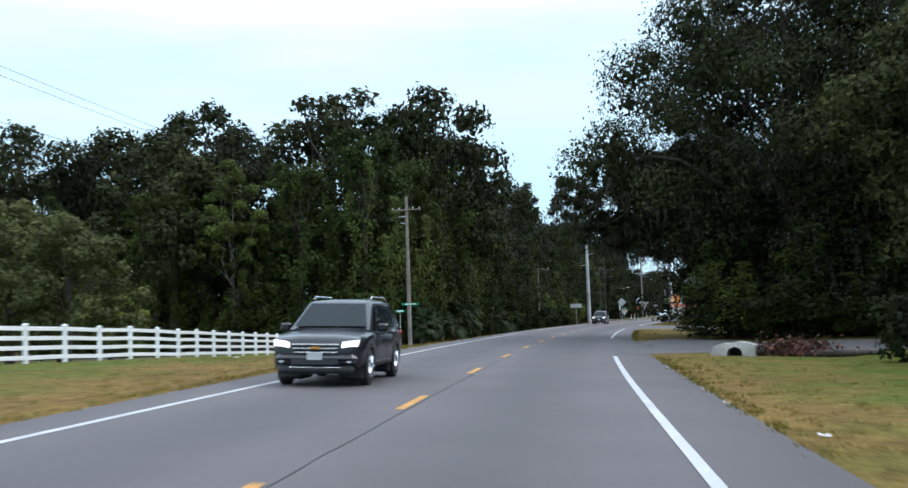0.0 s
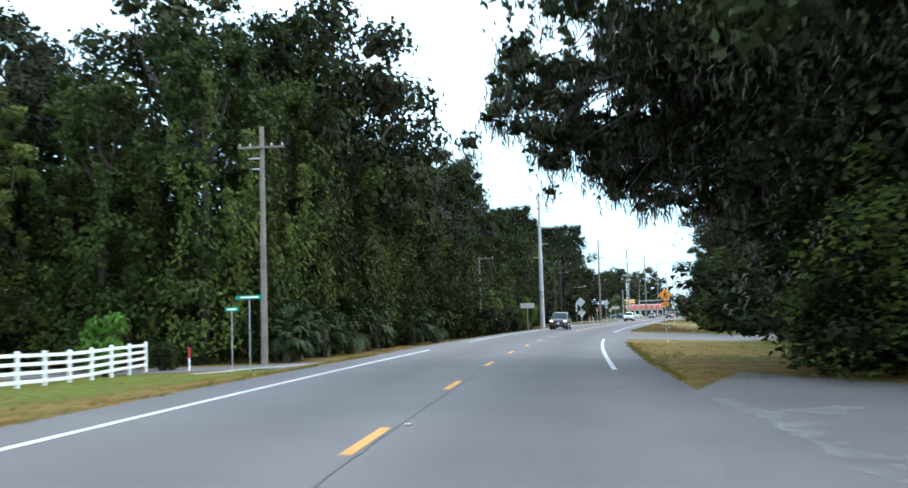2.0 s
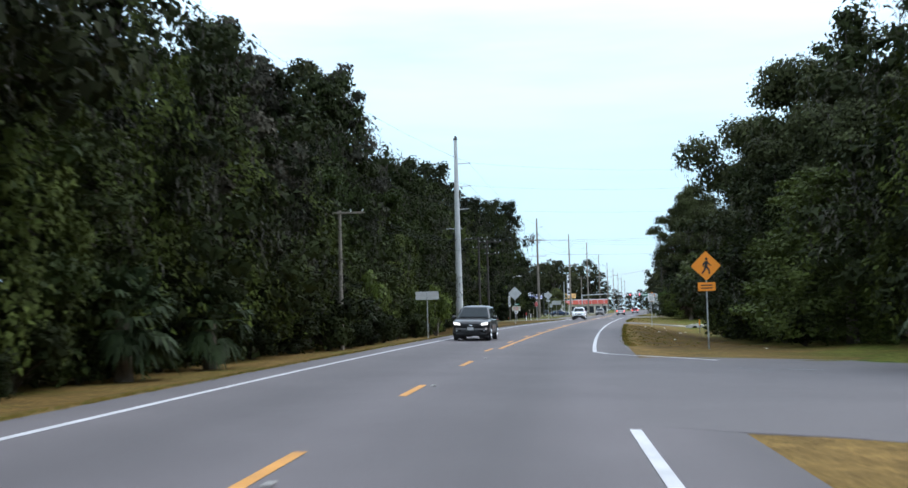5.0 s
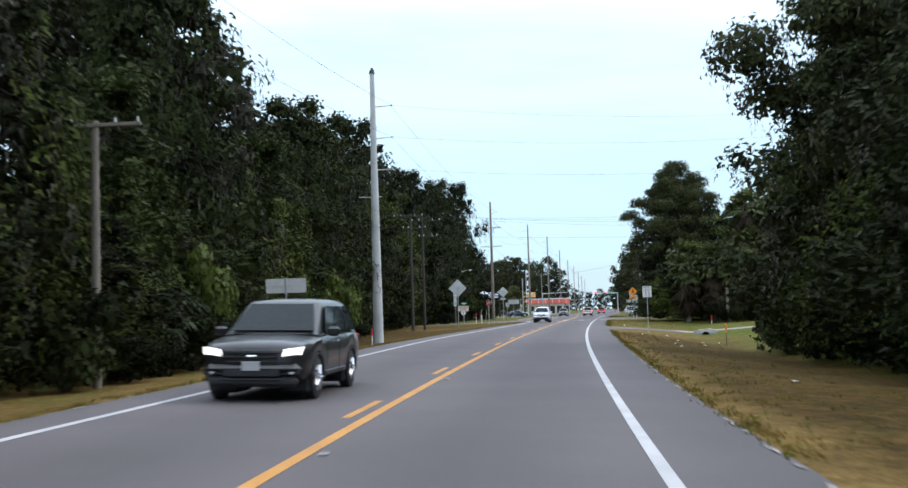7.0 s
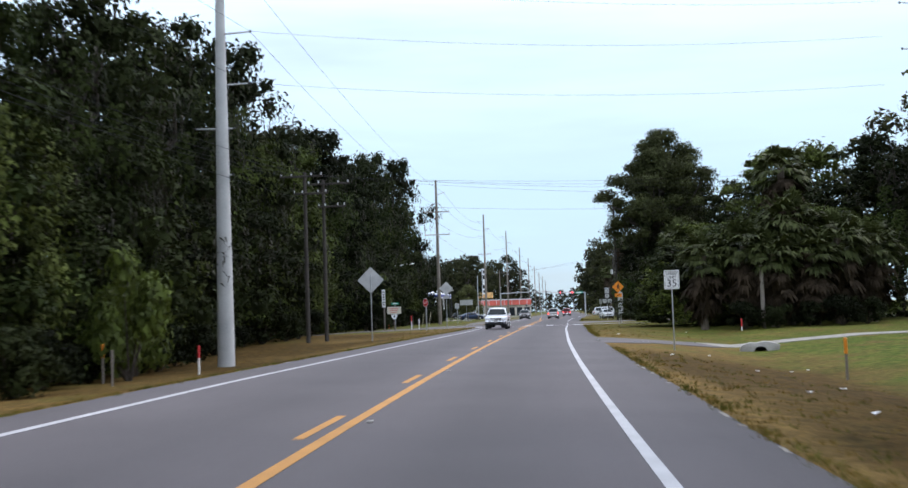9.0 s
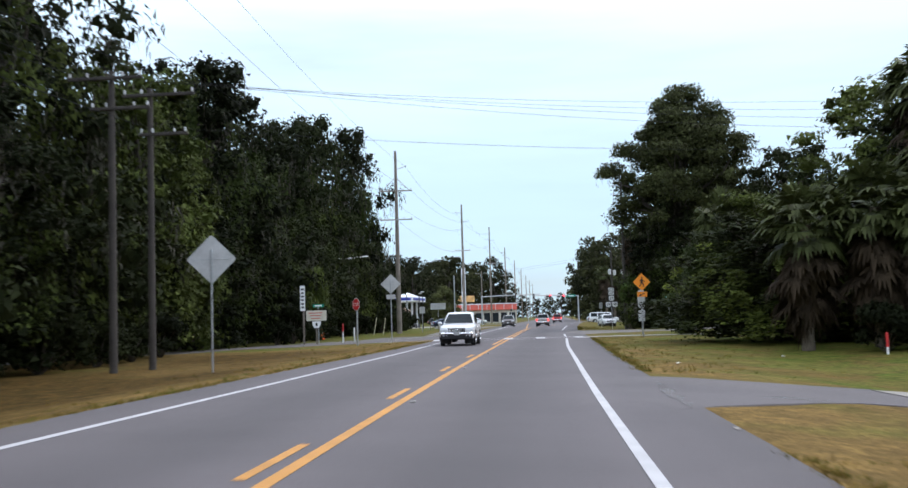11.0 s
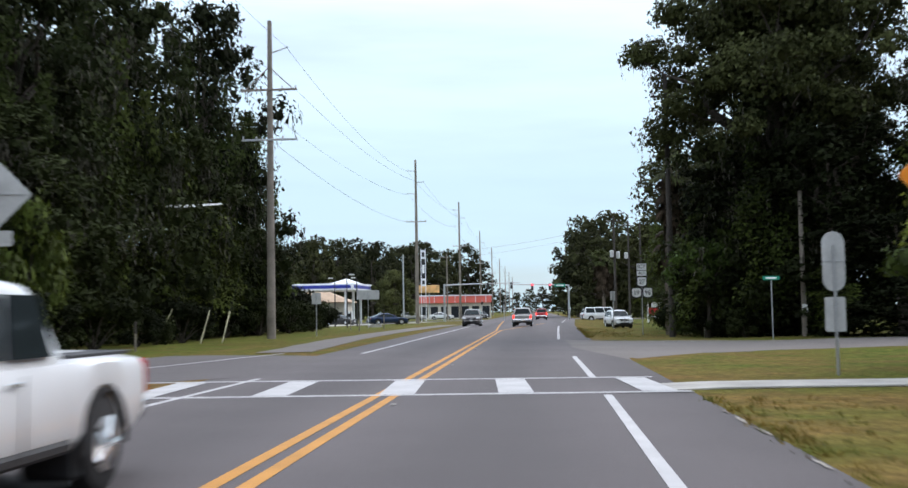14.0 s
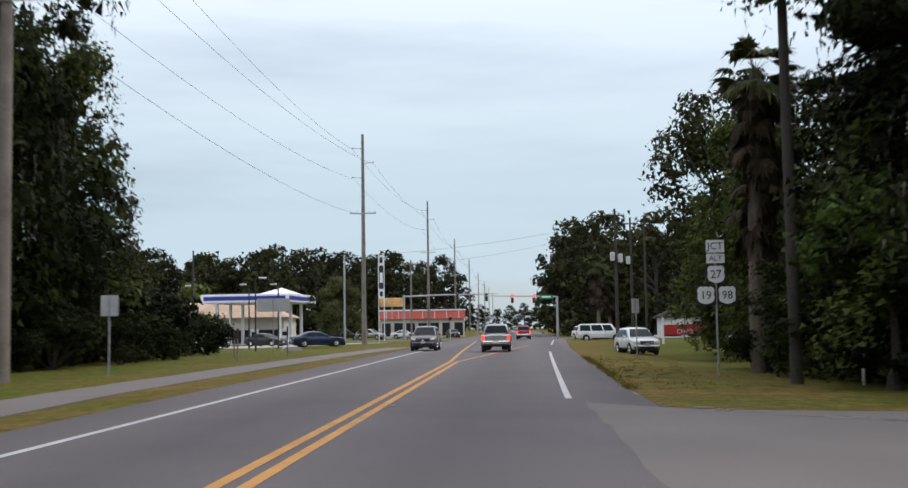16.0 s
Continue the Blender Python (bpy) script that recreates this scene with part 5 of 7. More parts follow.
sprays = new("new_leaves", leaf_mesh("new_leaves", P, sz, 67, SPRAY_LEAF, outward=O))
sprays.parent = yellow
tagged(sprays, "yellow-green sprays of new leaves")
for x, y, k, t in ((8.4, 263.6, 0.8, 0.95), (12.5, 259.0, 0.85, 1.05), (-41.5, 70.0, 0.8, 0.9), (-47.0, 72.0, 0.9, 1.0)):
    place([yellow], 0, x, y, k, 50 * x, t)
sprig = oak("small_tree", 99, 5.2, 2.6, "small fresh green tree spreading beside a dark pole", 2600, 0.15, low=0.58, mat=SPRIG_LEAF)
place([sprig], 0, 8.2, 300.0, 1.0, 20)
grey = oak("grey_oak", 67, 17, 3.4, "grey-brown topped oak standing over the creepers", 9000, 0.24, low=0.3, mat=GREY_LEAF, girth=0.6)
for x, y, k, t in ((-29.3, 158, 1.1, 1.05), (-29.6, 152, 1.05, 1.0), (-30.5, 188, 1.15, 1.15)):
    place([grey], 0, x, y, k, 31 * x, t)
place([pale], 0, -41, 432, 3.1, 80)
place([pale], 0, 9.6, 250.0, 0.5, 60)
place([pale], 0, 11.2, 249.0, 0.6, 160)
place(vines, 3, 14.0, 262.5, 0.75, 200, 0.62)
place(palms, 2, 18.5, 430, 0.95, 10)
place(palms, 2, 21.0, 436, 0.8, 80)
# deeper woods behind both edges
RW = random.Random(31)
for i in range(46):
    x, y = (RW.uniform(-100, -58), RW.uniform(110, 340)) if i < 26 else (RW.uniform(30, 75), RW.uniform(-30, 180))
    place(fars, i, x, y, RW.uniform(0.7, 0.9), RW.uniform(0, 360), 1.0, "dark green oak deep in the woods")
# far woods
for i, (x, y, s) in enumerate([(20, 452, 1.0), (25, 464, 1.1), (22, 486, 1.15), (29, 440, 1.0), (18, 470, 0.9), (26, 478, 1.0), (33, 470, 1.0), (22, 500, 1.0), (40, 486, 1.0), (30, 450, 0.85), (38, 440, 0.9), (46, 430, 0.9), (30, 415, 0.8), (40, 400, 0.85), (50, 385, 0.9), (36, 372, 0.8), (44, 350, 0.85),
                               (30, 340, 0.85), (38, 322, 0.9), (36, 560, 1.0), (52, 640, 1.1), (62, 720, 1.2), (44, 1150, 1.0), (56, 1160, 1.1), (34, 1180, 0.9), (68, 1150, 1.2), (22, 1190, 1.1), (10, 1170, 1.2), (-4, 1160, 1.3)]):
    place(fars, i, x, y, s, R.uniform(0, 360))
for i in range(26):
    x = -6 - i * 5.2
    place(fars, i + 1, x, 615 + 18 * math.sin(i * 1.7) + (0 if i > 4 else 40 - 8 * i), R.uniform(1.15, 1.45), R.uniform(0, 360))
for i in range(16):
    place(fars, i + 2, -22 - i * 5.6, 560 + 14 * math.sin(i * 2.3), RW.uniform(1.0, 1.25), RW.uniform(0, 360))
for i in range(8):
    place(fars, i, -60 - 9 * i, 470 + 12 * math.sin(i * 2.1), R.uniform(0.7, 0.9), R.uniform(0, 360))

# ---------------------------------------------------------------- poles, wires, signs and the paddock fence
def sag_wire(name, a, b, drop, label, r=0.011, n=14):
    pts = []
    for i in range(n + 1):
        u = i / n
        p = Vector(a).lerp(Vector(b), u)
        p.z -= drop * 4 * u * (1 - u)
        pts.append(p)
    return tagged(part(name, Build().tube(pts, r, 4), WIRE), label, "cable", "overhead cables")


def utility_pole(x, y, height, label, mat, r0=0.17, r1=0.11, arms=(), braces=(), struts=(), z=None):
    """A pole with cross arms (height, half length, side shift), diagonal braces and single stand-off struts."""
    root = thing("utility_pole", pose(x, y, land(x, y) if z is None else z, 0, 0, -math.degrees(math.atan(line_dir(y)))), label, "utility pole", "utility poles")
    part("pole", Build().tube([(0, 0, -0.4), (0, 0, height * 0.5), (0, 0, height)], [r0, (r0 + r1) / 2, r1], 12), mat, root, smooth=True)
    for h, half, shift, m in arms:
        arm = part("crossarm", Build().box((shift, -r1 - 0.05, h), (2 * half, 0.11, 0.13), 0.015), m, root)
        for s in (-1, -0.5, 0.5, 1):
            pin = Build().tube([(shift + s * (half - 0.1), -r1 - 0.05, h + 0.06), (shift + s * (half - 0.1), -r1 - 0.05, h + 0.12), (shift + s * (half - 0.1), -r1 - 0.05, h + 0.24)], [0.03, 0.055, 0.04], 7)
            part("insulator", pin, SIGN_BACK, arm, "grey porcelain insulator")
    for h0, h1, reach in braces:
        for s in (-1, 1):
            part("brace", Build().tube([(0, -r1, h0), (s * reach, -r1 - 0.04, h1)], 0.03, 6), mat, root)
    for h, reach, rise in struts:
        s = part("standoff", Build().tube([(0, 0, h), (reach, 0, h + rise)], [0.05, 0.035], 7), GALV, root, "grey stand-off insulator")
        part("clamp", Build().tube([(reach, 0, h + rise - 0.05), (reach * 1.06, 0, h + rise + 0.06)], [0.06, 0.05], 7), BLACK_TRIM, s)
    return root


TALL = (-22.0, 210.2)
tall = utility_pole(*TALL, 22.0, "tall pale concrete transmission pole beside the woods", POLE_CONCRETE, 0.44, 0.19, struts=((19.2, 1.5, 0.05), (16.6, 1.5, 0.05), (14.0, 1.4, 0.05), (11.8, -1.3, 0.05), (11.8, 0.6, 0.02), (9.5, 0.5, 0)))
part("cap", Build().tube([(0, 0, 21.95), (0, 0, 22.2), (0, 0, 22.45)], [0.24, 0.2, 0.06], 10), BLACK_TRIM, tall, "dark pole cap")
POLES = [(-17.4, 307.9, 20.3), (-12.2, 386.4, 22.4), (-7.25, 468.8, 25.0), (-2.2, 552, 25.0), (2.8, 636, 25.0), (7.8, 720, 25.0), (12.9, 806, 25.0), (18, 894, 25.0), (23.4, 984, 25.0)]
utility_pole(*POLES[0], "tall grey wooden pole with two long crossarms", WOOD_POLE, 0.29, 0.14, arms=((15.8, 1.8, 0, WOOD_POLE), (12.6, 1.8, 0, GALV)), braces=((17.3, 15.85, 1.5),), struts=((18.2, 1.1, 0.35),))
for x, y, h in POLES[1:]:
    utility_pole(x, y, h, "tall grey pole with stand-off insulators in a row along the road", WOOD_POLE, 0.27, 0.14, arms=((h * 0.62, 1.4, 0, GALV),), struts=((h * 0.93, -1.1, 0.1), (h * 0.86, 1.1, 0.1), (h * 0.79, -1.1, 0.1)))
utility_pole(-25.45, 93.0, 13.3, "weathered wooden pole with a crossarm and transformer gear", WOOD_POLE, 0.2, 0.13, arms=((12.1, 1.35, 0, WOOD_POLE),), struts=((11.5, -0.8, 0), (10.9, -0.6, 0)), z=-0.75)
utility_pole(-24.2, 161.0, 9.4, "weathered wooden pole with a long crossarm at its top", WOOD_POLE, 0.16, 0.12, arms=((9.2, 1.75, 0, WOOD_POLE),), z=-0.8)
utility_pole(-21.7, 230.6, 11.7, "dark wooden pole of a pair with a crossarm", DARK_WOOD, 0.16, 0.12, arms=((11.4, 1.5, -0.2, DARK_WOOD), (10.2, 1.2, 0.4, DARK_WOOD)))
utility_pole(-20.7, 232.2, 11.3, "dark wooden pole of a pair with a crossarm", DARK_WOOD, 0.15, 0.11, arms=((11.0, 1.5, 0.4, DARK_WOOD), (9.4, 1.0, 0.6, DARK_WOOD)))
utility_pole(14.5, 215.2, 20.0, "grey concrete pole at the edge of the lawn", POLE_CONCRETE, 0.3, 0.16, struts=((17.5, -1.1, 0.1), (15.0, -1.1, 0.1)))
utility_pole(6.95, 303.7, 15.6, "dark wooden pole with a transformer can among trees", DARK_WOOD, 0.19, 0.12, arms=((14.2, 0.9, 0, DARK_WOOD),))
utility_pole(9.4, 232.3, 4.3, "short grey wooden post in front of palms", WOOD_POLE, 0.15, 0.13)
utility_pole(12.1, 295.4, 7.4, "short weathered wooden pole with a white notice", WOOD_POLE, 0.14, 0.11)
utility_pole(-27.5, 303.8, 8.6, "thin dark wooden pole in front of the trees", DARK_WOOD, 0.13, 0.09, arms=((8.2, 0.5, 0, DARK_WOOD),))
utility_pole(16.0, 396, 15.2, "dark wooden pole with transformer cans", DARK_WOOD, 0.2, 0.13, arms=((14.4, 1.1, 0, DARK_WOOD),))
utility_pole(20.1, 410, 15.6, "dark wooden pole beyond the side lawn", DARK_WOOD, 0.18, 0.12, arms=((14.8, 1.0, 0, DARK_WOOD),))
utility_pole(22.6, 414, 15.6, "dark wooden pole beyond the side lawn", DARK_WOOD, 0.18, 0.12)
utility_pole(-9.4, 442, 12.5, "grey wooden service pole near the shops", WOOD_POLE, 0.16, 0.11, arms=((11.8, 1.3, 0, WOOD_POLE),))
utility_pole(-13.8, 382, 9.2, "pale metal service pole near the filling station", GALV, 0.11, 0.09)
utility_pole(-36.0, 410, 12.4, "dark wooden service pole behind the filling station", DARK_WOOD, 0.15, 0.1)
for x, y, z0, z1 in ((15.6, 395.8, 9.0, 10.0), (19.7, 409.8, 9.4, 10.4), (16.5, 395.8, 8.8, 9.8)):
    can = thing("transformer", pose(x, y, z0), "grey cylindrical pole transformer hung on a pole", "transformer")
    part("can", Build().tube([(0, 0, 0), (0, 0, 0.06), (0, 0, z1 - z0 - 0.08), (0, 0, z1 - z0)], [0.2, 0.28, 0.28, 0.2], 12), SIGN_BACK, can, smooth=True)
    part("bushing", Build().tube([(0.08, 0, z1 - z0), (0.12, 0, z1 - z0 + 0.25)], [0.04, 0.03], 6), BLACK_TRIM, can)
note = thing("notice", pose(12.1, 295.22, 1.35), "white paper notice fixed to a wooden pole", "notice")
part("sheet", Build().box((0, 0, 0), (0.28, 0.01, 0.42), 0.003), SIGN_WHITE, note)

# conductors
OVER = "thin dark overhead conductor between poles"
for i, (a, b) in enumerate(zip(POLES, POLES[1:])):
    if i == 0:
        ends = (((a[0] + 1.1, a[1], 18.5), (b[0] - 1.1, b[1], 20.8)), ((a[0] + 1.65, a[1], 15.8), (b[0] + 1.1, b[1], 19.2)), ((a[0] - 1.65, a[1], 15.8), (b[0] - 1.1, b[1], 17.6)), ((a[0], a[1], 12.6), (b[0], b[1], 13.7)))
    else:
        ends = (((a[0] - 1.1, a[1], a[2] * 0.93), (b[0] - 1.1, b[1], b[2] * 0.93)), ((a[0] + 1.1, a[1], a[2] * 0.86), (b[0] + 1.1, b[1], b[2] * 0.86)), ((a[0] - 1.1, a[1], a[2] * 0.79), (b[0] - 1.1, b[1], b[2] * 0.79)))
    for p, q in ends:
        sag_wire("conductor", p, q, 1.2, OVER, 0.012 if i < 2 else 0.016)
for dx, h, dz in ((1.5, 19.2, 0), (1.5, 16.6, 0), (1.4, 14.0, 0)):
    sag_wire("conductor", (TALL[0] + dx, TALL[1], h - 0.75), (POLES[0][0] + 1.1 if h > 19 else POLES[0][0] + 1.65 * (1 if h > 15 else -1), POLES[0][1], 18.5 if h > 19 else 15.8), 1.3, OVER)
    sag_wire("conductor", (TALL[0] + dx, TALL[1], h - 0.75), (-31, 120, h + 1), 1.5, OVER)
    sag_wire("conductor", (TALL[0] + dx, TALL[1], h - 0.75), (12.3, 215.2, min(17.3, h - 1.2)), 0.6, "overhead conductor crossing above the road", 0.006)
for k, (xa, za) in enumerate(((-23.0, 11.3), (-22.3, 11.3), (-21.2, 11.3), (-19.3, 11.0), (-20.6, 9.3))):
    sag_wire("conductor", (xa, 230.6, za), (26, 247 + 0.4 * k, 12.6 - 0.55 * k), 0.9, "overhead conductor crossing above the road", 0.007)
    sag_wire("conductor", (xa, 230.6, za), (-24.2 + 0.7 * k - 1.4, 161.0, 8.6), 0.9, OVER)
for k in (-1.25, -0.6, 0.6, 1.25):
    sag_wire("conductor", (-24.2 + k, 161.0, 8.65), (-25.45 + k, 93.0, 11.5), 0.8, OVER)
for k, (za, zb) in enumerate(((12.0, 15.5), (12.0, 16.4), (10.9, 13.2), (10.6, 12.4))):
    sag_wire("conductor", (-25.45 - 1.2 + 0.5 * k, 93.0, za - 0.5), (-33.5 - 0.8 * k, 25, zb), 0.9, OVER)
for p, q, d in (((-13.8, 382, 9.0), (16, 396, 13.8), 0.7), ((-9.4, 442, 11.7), (20, 410, 14.6), 0.8)):
    sag_wire("conductor", p, q, d, "overhead cable across the road at the lights")
for p, q in (((-17.4, 307.9, 15.4), (-19.0, 296.5, 0.0)), ((-17.4, 307.9, 12.4), (-18.2, 298.0, 0.0)), ((-17.4, 307.9, 15.4), (-22.9, 302.0, 0.0)), ((-22.0, 210.2, 15.8), (-27.0, 203.5, -0.8)), ((-22.0, 210.2, 11.6), (-26.4, 204.2, -0.8)), ((-22.0, 210.2, 15.6), (-28.2, 208.2, -0.8)),
             ((-22.0, 210.2, 11.4), (-27.4, 208.4, -0.8))):
    d = (Vector(p) - Vector(q)).normalized()
    g = thing("guy_wire", pose(*q), "steel guy wire running from pole to ground", "guy wire")
    part("cable", Build().tube([(0, 0, -0.2), Vector(p) - Vector(q)], 0.008, 5), WIRE, g)
    part("guard", Build().tube([d * 0.05, d * 2.2], 0.035, 7), material("pale_guard", (0.36, 0.34, 0.20), 0.6) if "pale_guard" not in bpy.data.materials else bpy.data.materials["pale_guard"], g, "pale plastic guy guard")
for p, q in (((-24.6, 305.1, 8.2), (-20.95, 309.8, 8.73)), ((-26.6, 302.7, 6.65), (-23.6, 307.0, 6.94))):
    rod = thing("strain_insulator", pose(*p), "long white strain insulator rods hung on span wire", "insulator")
    e = Vector(q) - Vector(p)
    for dz in (0, 0.09):
        part("rod", Build().tube([(0, 0, dz), e * 0.5 + Vector((0, 0, dz - 0.1)), e + Vector((0, 0, dz * 0.6))], 0.032, 6), SIGN_WHITE, rod)


def post_of(root, h, r=0.03, mat=None, depth=0.5):
    return part("post", Build().tube([(0, 0.03, -depth), (0, 0.03, h)], r, 8), mat or GALV, root, "galvanised post")


def diamond(w, r=0.06):
    c, out = w / 2 ** 0.5, []
    for cx, cz, a0 in ((c - r * 2 ** 0.5, 0, -45), (0, c - r * 2 ** 0.5, 45), (-c + r * 2 ** 0.5, 0, 135), (0, -c + r * 2 ** 0.5, 225)):
        for i in range(4):
            a = radians(a0 + 30 * i)
            out.append((cx + r * math.cos(a), cz + r * math.sin(a)))
    return out


def scaled(outline, k, dx=0.0, dz=0.0):
    return [(x * k + dx, z * k + dz) for x, z in outline]


def panel(root, name, outline, z, mat, label="", back=True, front=-0.035, x=0.0):
    face = part(name, Build().plate(scaled(outline, 1, x, z), 0.004, front), mat, root, label)
    if back:
        part("backing", Build().plate(scaled(outline, 1.0, x, z), 0.004, front + 0.006), SIGN_BACK, face, "bare aluminium back")
    return face


def walker_sign(x, y, z_mid, w, label, turn=0.0, second=None):
    """A diamond crossing sign with a walking figure drawn as plain shapes, and an arrow plate under it."""
    root = thing("crossing_sign", pose(x, y, land(x, y), 0, 0, turn), label, "road sign", "pedestrian crossing signs")
    post_of(root, z_mid + w * 0.6)
    face = panel(root, "face", diamond(w), z_mid, SIGN_ORANGE, "orange-yellow diamond plate")
    k = w / 0.76
    fig = Build()
    f = -0.042

    def bar(ax, az, bx, bz, t):
        d = Vector((bx - ax, bz - az)).normalized() * t
        fig.plate([(ax - d.y, z_mid + az + d.x), (ax + d.y, z_mid + az - d.x), (bx + d.y, z_mid + bz - d.x), (bx - d.y, z_mid + bz + d.x)], 0.004, f)
    fig.plate([(0.05 * k * math.cos(a) + 0.02 * k, z_mid + 0.25 * k + 0.05 * k * math.sin(a)) for a in np.linspace(0, 5.76, 12)], 0.004, f)
    for s in ((0.02, 0.18, -0.01, -0.04, 0.055), (0.0, -0.02, 0.10, -0.14, 0.032), (0.10, -0.14, 0.11, -0.29, 0.028), (-0.01, -0.02, -0.06, -0.16, 0.032), (-0.06, -0.16, -0.15, -0.27, 0.028),
              (0.03, 0.15, 0.13, 0.04, 0.024), (0.13, 0.04, 0.19, 0.02, 0.02), (-0.01, 0.15, -0.10, 0.06, 0.024), (-0.10, 0.06, -0.09, -0.03, 0.02)):
        bar(*[q * k for q in s])
    part("pictogram", fig, SIGN_BLACK, face, "black walking pictogram")
    plate = panel(root, "arrow_plate", rounded(0.62 * k, 0.31 * k, 0.03), z_mid - 0.74 * k, SIGN_ORANGE, "orange-yellow arrow plate")
    fig = Build()
    bar_z = -0.74 * k
    if second == "arrow":
        bar(0.16 * k, bar_z + 0.07 * k, -0.12 * k, bar_z - 0.06 * k, 0.025 * k)
        fig.plate([(-0.2 * k, z_mid + bar_z - 0.1 * k), (-0.04 * k, z_mid + bar_z - 0.09 * k), (-0.1 * k, z_mid + bar_z + 0.02 * k)], 0.004, f)
    else:
        for i in (-1, 1):
            bar(-0.2 * k, bar_z + 0.05 * i * k, 0.2 * k, bar_z + 0.05 * i * k, 0.02 * k)
    part("pictogram", fig, SIGN_BLACK, plate)
    return root


walker_sign(2.14, 256.6, 3.37 - land(2.14, 256.6), 0.78, "orange-yellow diamond crossing sign with an arrow plate", 3, "arrow")
walker_sign(-3.02, 133.2, 3.04 - land(-3.02, 133.2), 0.84, "orange-yellow diamond crossing sign ahead of the bend", 2)

# speed limit
sl = thing("speed_limit_sign", pose(-1.04, 204.5, land(-1.04, 204.5), 0, 0, 2), "white speed limit sign on a thin steel post", "road sign")
zc = 2.57 - land(-1.04, 204.5)
post_of(sl, zc + 0.3, 0.028)
fc = panel(sl, "face", rounded(0.66, 0.82, 0.04), zc, SIGN_WHITE)
for o in (0.30, ):
    b = Build()
    for a, c in (((-0.29, 0.37), (0.29, 0.355)), ((-0.29, -0.355), (0.29, -0.37))):
        b.plate([(a[0], zc + a[1]), (c[0], zc + a[1]), (c[0], zc + c[1]), (a[0], zc + c[1])], 0.003, -0.041)
    for xx in (-0.29, 0.278):
        b.plate([(xx, zc + 0.37), (xx + 0.012, zc + 0.37), (xx + 0.012, zc - 0.37), (xx, zc - 0.37)], 0.003, -0.041)
    part("border", b, SIGN_BLACK, fc)
lettering("word", "SPEED", 0.18, (0, -0.042, zc + 0.26), SIGN_BLACK, fc)
lettering("word", "LIMIT", 0.18, (0, -0.042, zc + 0.09), SIGN_BLACK, fc)
lettering("number", "35", 0.44, (0, -0.042, zc - 0.17), SIGN_BLACK, fc, 1.05)


def sign_back(x, y, z_mid, outline, label, extra=None, turn=0.0, post=0.035):
    root = thing("road_sign", pose(x, y, land(x, y), 0, 0, turn), label, "road sign")
    z_mid = z_mid - land(x, y)
    post_of(root, z_mid + 0.35, post)
    panel(root, "plate", outline, z_mid, SIGN_BACK, back=False, front=0.065)
    part("rib", Build().box((0, 0.055, z_mid), (max(p[0] for p in outline) * 1.7, 0.02, 0.03), 0.004), GALV, root)
    if extra:
        panel(root, "plate", extra[0], z_mid + extra[1], SIGN_BACK, back=False, front=0.065)
    return root


sign_back(-16.83, 226.6, 3.75, diamond(1.22, 0.08), "large diamond sign seen from its bare aluminium back", turn=4)
sign_back(-13.85, 260.9, 3.87, diamond(0.95), "diamond sign and small plate seen from the back", (rounded(0.6, 0.3, 0.03), -0.85), turn=3)
sign_back(-19.7, 170.2, 2.82, rounded(1.75, 0.62, 0.05), "wide rectangular sign seen from its bare back", turn=3, post=0.04)
sign_back(-15.1, 311.6, 2.52, rounded(0.62, 0.75, 0.04), "small square sign seen from its grey back", turn=5)
sign_back(-15.0, 346.0, 3.3, rounded(2.2, 0.9, 0.05), "wide grey sign seen from its back near the path", turn=5)
sign_back(3.1, 263.9, 2.42, rounded(0.5, 1.3, 0.24), "tall narrow sign seen from its back on a post", (rounded(0.45, 0.75, 0.04), -1.15), turn=2)
np_ = thing("road_sign", pose(-20.2, 263.4, land(-20.2, 263.4), 0, 0, 12), "narrow white upright board with dark writing on a grey post", "road sign")
part("post", Build().box((0.06, 0.06, 1.75), (0.13, 0.1, 4.5), 0.01), WOOD_POLE, np_)
nb = panel(np_, "plate", rounded(0.34, 1.75, 0.03), 3.15 - land(-20.2, 263.4), SIGN_WHITE, "white upright board", back=False, front=-0.02)
for i, h in enumerate((0.62, 0.36, 0.12, -0.12, -0.38, -0.62)):
    part("text_bar", Build().box((0, -0.024, 3.15 - land(-20.2, 263.4) + h), (0.2 - 0.03 * (i % 2), 0.004, 0.12)), SIGN_BLACK, nb)

st = thing("stop_sign", pose(-15.44, 255.2, land(-15.44, 255.2), 0, 0, -48), "red octagonal stop sign at the side street", "road sign")
post_of(st, 2.9, 0.055)
octo = [(0.40 * math.cos(radians(22.5 + 45 * i)), 0.40 * math.sin(radians(22.5 + 45 * i))) for i in range(8)]
panel(st, "rim", octo, 2.5, SIGN_WHITE)
sf = panel(st, "face", scaled(octo, 0.93), 2.5, SIGN_RED, back=False, front=-0.04)
lettering("word", "STOP", 0.27, (0, -0.046, 2.5), SIGN_WHITE, sf, 0.9)

wf = thing("direction_sign", pose(-19.05, 262.1, land(-19.05, 262.1), 0, 0, 8), "cream wooden direction board on a post", "road sign")
part("post", Build().box((0, 0.06, 0.8), (0.1, 0.1, 2.8), 0.01), WOOD_POLE, wf)
CREAM = material("cream_board", (0.62, 0.58, 0.47), 0.7, grain=(14, 0.08), stain=(2, 0.12))
bd = panel(wf, "board", rounded(1.35, 0.7, 0.03), 1.95, CREAM, "cream painted board", back=False, front=-0.02)
